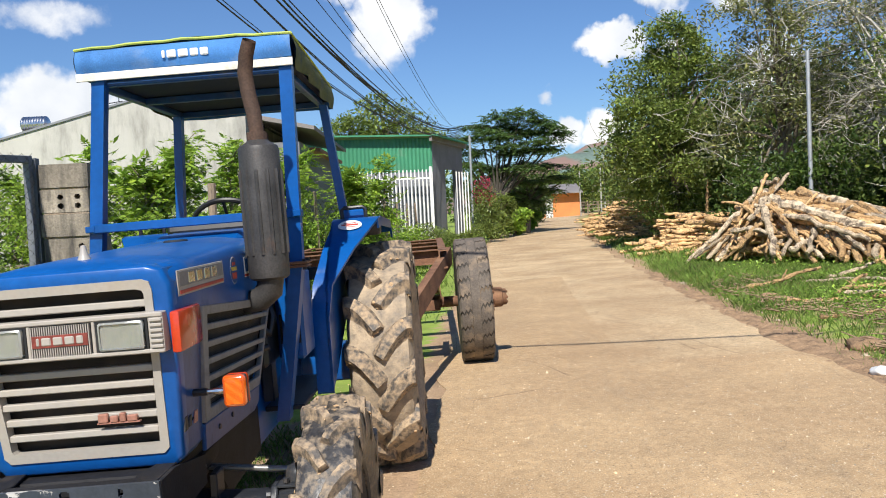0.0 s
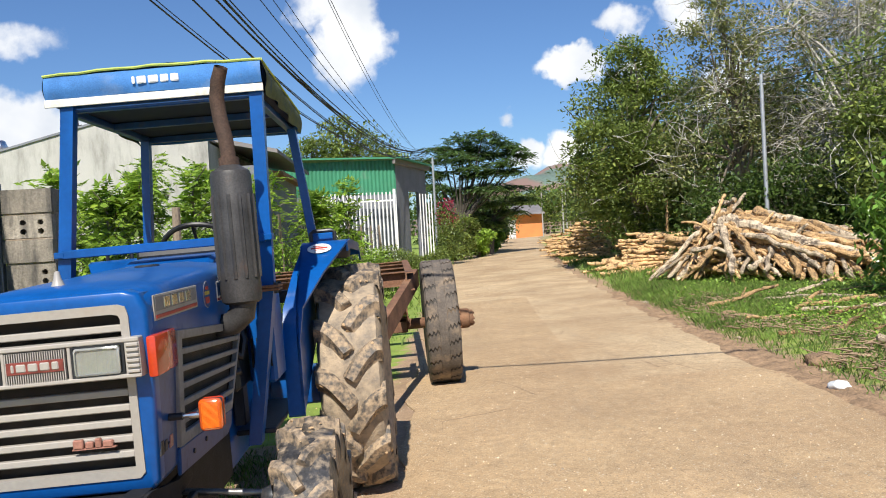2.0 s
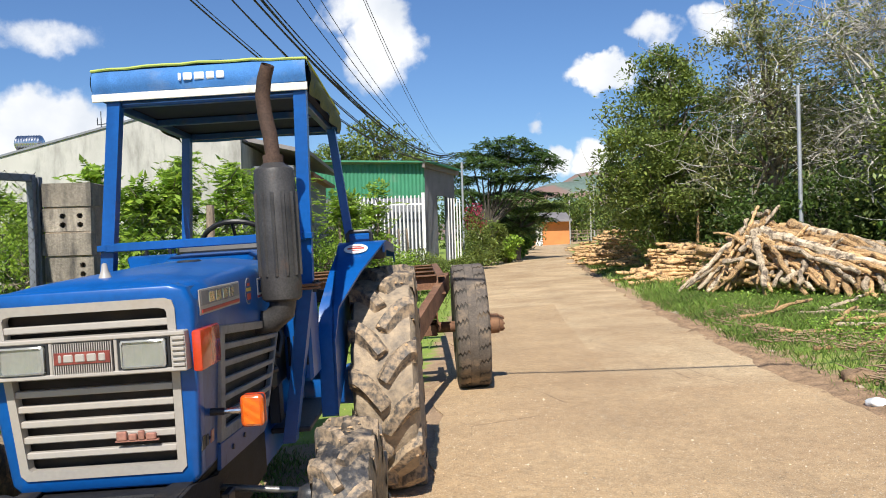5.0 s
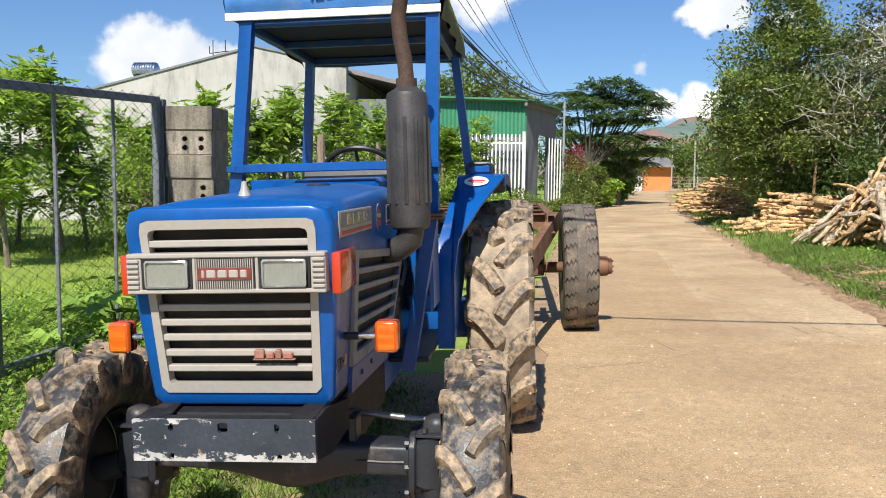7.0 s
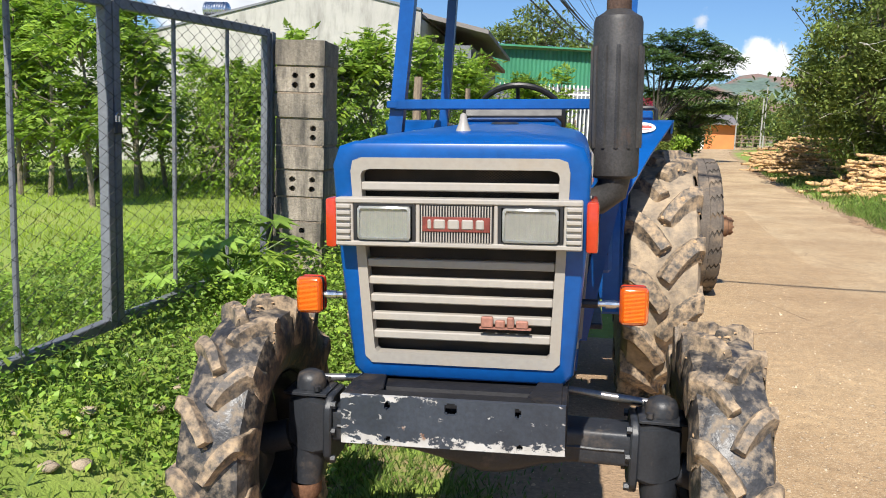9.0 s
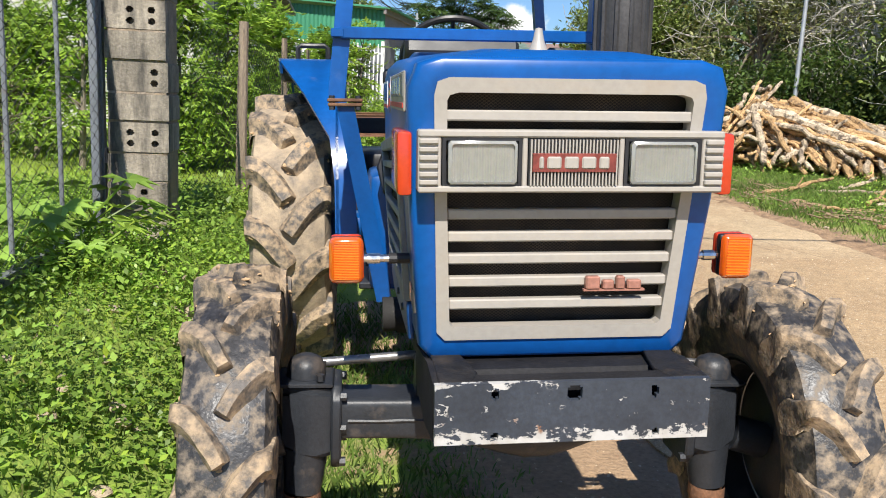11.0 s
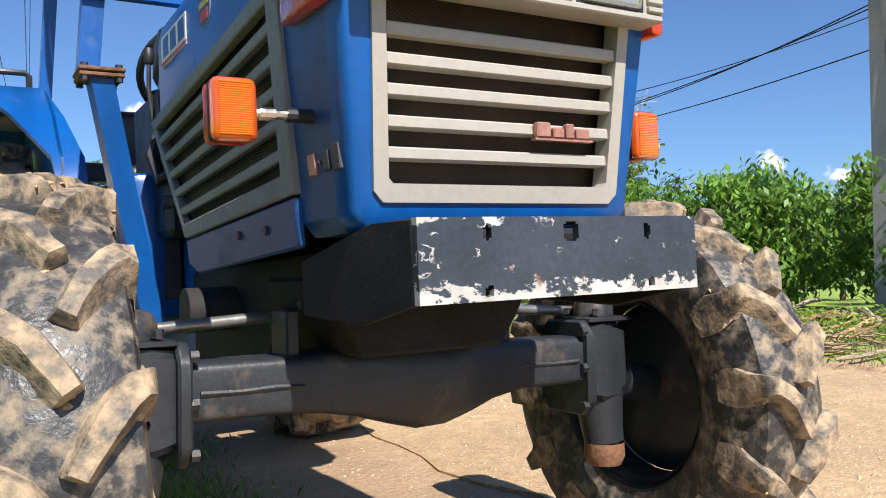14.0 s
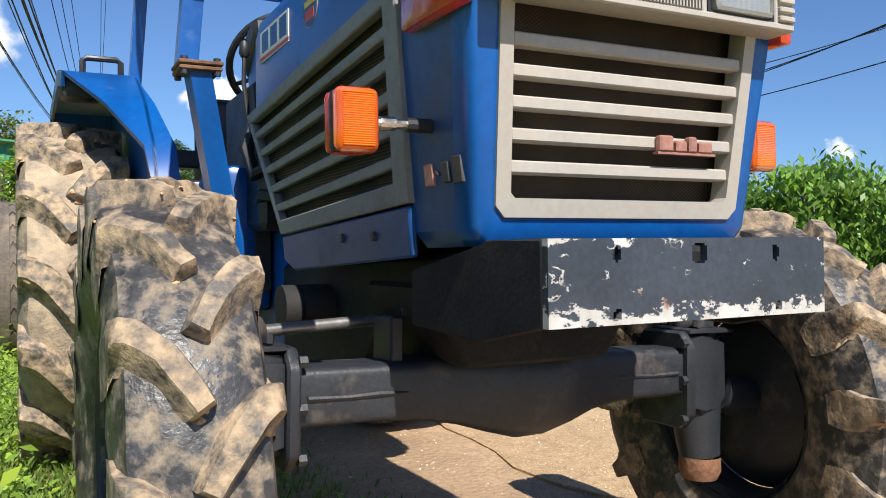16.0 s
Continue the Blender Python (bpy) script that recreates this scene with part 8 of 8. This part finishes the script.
blades("verge_grass", 110000, (4.2, 9.5, 1.0, 16.0), .15, .0032, M_GRASS, "uneven green grass on the road verge", keep_right)
blades("far_verge_grass", 22000, (5.0, 11.0, 16.0, 42.0), .22, .008, M_GRASS, "uneven green grass on the far verge", keep_right)
blades("lawn_grass", 60000, (-9.5, 0.0, -3.0, 13.0), .075, .0035, M_GRASSY, "short yard lawn with sunlight in its colour", keep_left)
blades("far_lawn_grass", 26000, (-12.0, 4.0, 9.0, 40.0), .16, .008, M_GRASS, "grass along the far side of the lane", keep_left)


blades("bank_grass", 46000, (-3.4, -.2, -3.0, 4.2), .07, .0032, M_GRASS, "short grass and seedlings on the bank", lambda x, y: smooth01((road_edges(y)[0] - .35) - x, .95, 1.3) * (.25 + .75 * patchy(x, y, 2.9, 4.0)))
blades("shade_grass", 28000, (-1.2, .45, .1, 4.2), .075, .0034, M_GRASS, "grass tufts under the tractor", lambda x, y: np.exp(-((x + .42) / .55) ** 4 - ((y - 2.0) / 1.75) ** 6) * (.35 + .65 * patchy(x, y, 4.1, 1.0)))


def ground_leaves(name, n, region, size, height, material, label, keep, droop=.1):
    x = rng.uniform(region[0], region[1], n); y = rng.uniform(region[2], region[3], n)
    dens = keep(x, y)
    ok = rng.random(n) < dens
    x, y, dens = x[ok], y[ok], dens[ok]
    z = ground_z(x, y) + height * rng.random(len(x)) ** 1.4 * (.35 + .65 * dens) + .01
    ob = new(name, leaves_mesh(name, np.stack([x, y, z], 1), size, material, droop, .62, .5, .38))
    return tagged(ob, label, "weeds", kind="stuff")


ground_leaves("bank_weeds", 150000, (-4.2, 0.0, -3.0, 6.5), .031, .22, M_L_WEED, "low leafy weeds covering the bank", keep_weeds)
ground_leaves("tall_weeds", 5200, (-4.2, 0.0, -3.0, 6.5), .060, .36, M_L_FRESH, "taller broad weeds standing out of the bank", lambda x, y: keep_weeds(x, y) * patchy(x, y, 3.3, 5.0) ** 2)
ground_leaves("fence_weeds", 16000, (-3.0, 1.2, 3.6, 16.0), .055, .42, M_L_WEED, "knee-high weeds along the fence", lambda x, y: np.exp(-((x - (road_edges(y)[0] - 2.3)) / .42) ** 2) * (.4 + .6 * patchy(x, y, 1.9)))
ground_leaves("verge_weeds", 52000, (4.6, 9.5, 1.0, 16.0), .045, .30, M_L_WEED, "leafy weeds in the verge grass", lambda x, y: smooth01(x - road_edges(y)[1], .7, 1.4) * patchy(x, y, 1.4, 3.0) ** 2)


def broad_plant(x, y, h, n, size):
    """Large lobed leaves on long stalks."""
    t = thing("broadleaf_plant", "plant with large lobed pale green leaves", "plant", (x, y, gz(x, y)), group="broadleaf plants")
    bm = bmesh.new()
    stalks = bmesh.new()
    for k in range(n):
        a = k * 2.4 + rng.uniform(-.3, .3)
        L_ = h * rng.uniform(.6, 1.0)
        tip = Vector((math.cos(a) * L_ * .75, math.sin(a) * L_ * .75, L_ * rng.uniform(.5, 1.0)))
        tube(stalks, [(0, 0, 0), tip * .5 + Vector((0, 0, .06)), tip], [.010, .008, .006], 5)
        out = Vector((math.cos(a), math.sin(a), -.25)).normalized()
        sd = out.cross(Vector((0, 0, 1))).normalized()
        s = size * rng.uniform(.7, 1.15)
        c = bm.verts.new(tip)
        ring = []
        lob = 7
        for j in range(lob * 2 + 1):
            th = -2.4 + 4.8 * j / (lob * 2)
            r = s * (1.0 if j % 2 else .55) * (1.0 - .22 * abs(th) / 2.4)
            p = tip + (out * math.cos(th) + sd * math.sin(th)) * r + Vector((0, 0, -.12 * r * (j % 2) + .02))
            ring.append(bm.verts.new(p))
        for p, q in zip(ring, ring[1:]):
            bm.faces.new((c, p, q))
    part("stalk", stalks, M_L_FRESH, t)
    tagged(part("leaf", bm, M_L_WEED, t, "large lobed leaf", None), kind="stuff")


for x, y, h, n, s in ((-1.95, 3.15, .55, 9, .20), (-1.75, 2.75, .42, 7, .16), (-2.15, 2.7, .5, 7, .17), (-1.85, 3.5, .5, 7, .17)):
    broad_plant(x, y, h, n, s)

# ---- stones and litter on the shoulder ----
M_STONE = mat("pale_field_stone", (0.44, 0.35, 0.25), 0.95, 0, 0.22, 6, 40, 0.5, 0.01, each=.2)
rs = random.Random(3)
stone_me = []
for v in range(5):
    bm = bmesh.new()
    bmesh.ops.create_icosphere(bm, subdivisions=2, radius=1.0)
    for q in bm.verts:
        q.co *= 1 + .28 * noise.noise(q.co * 1.3 + Vector((v * 7.1, 0, 0)))
        q.co.z *= .55
    stone_me.append(link_mesh("stone", bm, M_STONE, 40))
for k in range(130):
    left = k < 85
    y = rs.uniform(-1.5, 3.5) if left else rs.uniform(1.5, 12)
    x = rs.uniform(-1.75, -.95) if left else float(road_edges(y)[1]) + rs.uniform(-.1, .5)
    s = rs.choice((.012, .018, .025, .035, .075 if k % 7 == 0 else .02))
    ob = new("stone", rs.choice(stone_me))
    ob.matrix_basis = pose(x, y, gz(x, y) + s * .25, 0, 0, rs.uniform(0, 360)) @ Matrix.Scale(s, 4)
    tagged(ob, "small pale stone lying on the dirt shoulder", "stone", "stones on the shoulders")
# loose dark soil heaped along the road's edge
M_SOIL = mat("loose_brown_soil", (0.315, 0.205, 0.118), 0.95, 0, 0.4, 7, 60, 1.0, 0.015)
ridge_y = np.arange(1.0, 14.0, .035)
ridge_u = np.linspace(0, 1, 15)
RY, RU = np.meshgrid(ridge_y, ridge_u, indexing="ij")
edge_ = road_edges(RY)[1] + .05 * np.sin(RY * 1.9) + .03 * np.sin(RY * 5.3)
RX = edge_ - .10 + RU * (.50 + .14 * np.sin(RY * 1.3 + 1))
lump = np.array([noise.noise(Vector((x * 9, y * 9, 0))) + .6 * noise.noise(Vector((x * 24, y * 24, 3))) for x, y in zip(RX.ravel(), RY.ravel())]).reshape(RX.shape)
hump = np.sin(np.pi * RU) ** .8
RZ = np.maximum(ground_z(RX, RY), road_fall(RX, RY) + .006) - .02 + hump * (.030 + .034 * lump) + .002
idr = np.arange(RX.size).reshape(RX.shape)
qr = np.stack([idr[:-1, :-1], idr[:-1, 1:], idr[1:, 1:], idr[1:, :-1]], -1).reshape(-1, 4)
tagged(new("soil_ridge", mesh_np("soil_ridge", np.stack([RX, RY, RZ], -1).reshape(-1, 3), qr, M_SOIL)), "loose dark brown soil along the road edge", "soil", kind="stuff")
M_CAN = mat("white_plastic_litter", (0.75, 0.76, 0.75), 0.5, 0, 0.08, 8, 40, 0.2, 0.004)
bm = bmesh.new()
bmesh.ops.create_icosphere(bm, subdivisions=3, radius=.09)
for q in bm.verts:
    q.co *= 1 + .35 * noise.noise(q.co * 14)
    q.co.z *= .6
lit = new("plastic_litter", link_mesh("plastic_litter", bm, M_CAN, 50))
lit.location = (4.50, 3.90, gz(4.50, 3.90) + .05)
tagged(lit, "crumpled white plastic litter on the verge", "litter")

# loose grit: pale chips trodden into the road and the dirt
M_GRIT = leafy("pale_stone_chip", (0.46, 0.37, 0.26), 0.4, 0.0, 0.95)
grit_n = 9000
gy_ = rng.uniform(-2.5, 1.0, grit_n) + rng.exponential(3.2, grit_n)
g_lo, g_hi = road_edges(gy_)
gx_ = g_lo - 1.1 + (g_hi - g_lo + 1.5) * rng.random(grit_n)
on_road = (gx_ > g_lo) & (gx_ < g_hi)
gz_ = np.where(on_road, road_fall(gx_, gy_) + .013 + .006 * np.sin(gx_ * 1.7 + gy_) * np.sin(gy_ * 1.3), ground_z(gx_, gy_))
gr = np.minimum(.0016 + rng.exponential(.0016, grit_n), .011)
turn = rng.uniform(0, 6.28, grit_n)
ring_ = [(np.cos(turn + q) * gr * f, np.sin(turn + q) * gr * f) for q, f in ((0, 1.3), (1.3, .9), (2.7, 1.1), (4.3, .8))]
corner = [np.stack([gx_ + a, gy_ + b, gz_ - .001], 1) for a, b in ring_] + [np.stack([gx_ + a * .6, gy_ + b * .6, gz_ + gr * .7], 1) for a, b in ring_]
gv = np.stack(corner, 1).reshape(-1, 3)
base_ = (np.arange(grit_n) * 8)[:, None, None]
gf = (base_ + np.array([[4, 5, 6, 7], [0, 1, 5, 4], [1, 2, 6, 5], [2, 3, 7, 6], [3, 0, 4, 7]])[None]).reshape(-1, 4)
tagged(new("grit", mesh_np("grit", gv, gf, M_GRIT)), "pale stone chips strewn over road and dirt", "gravel", kind="stuff")
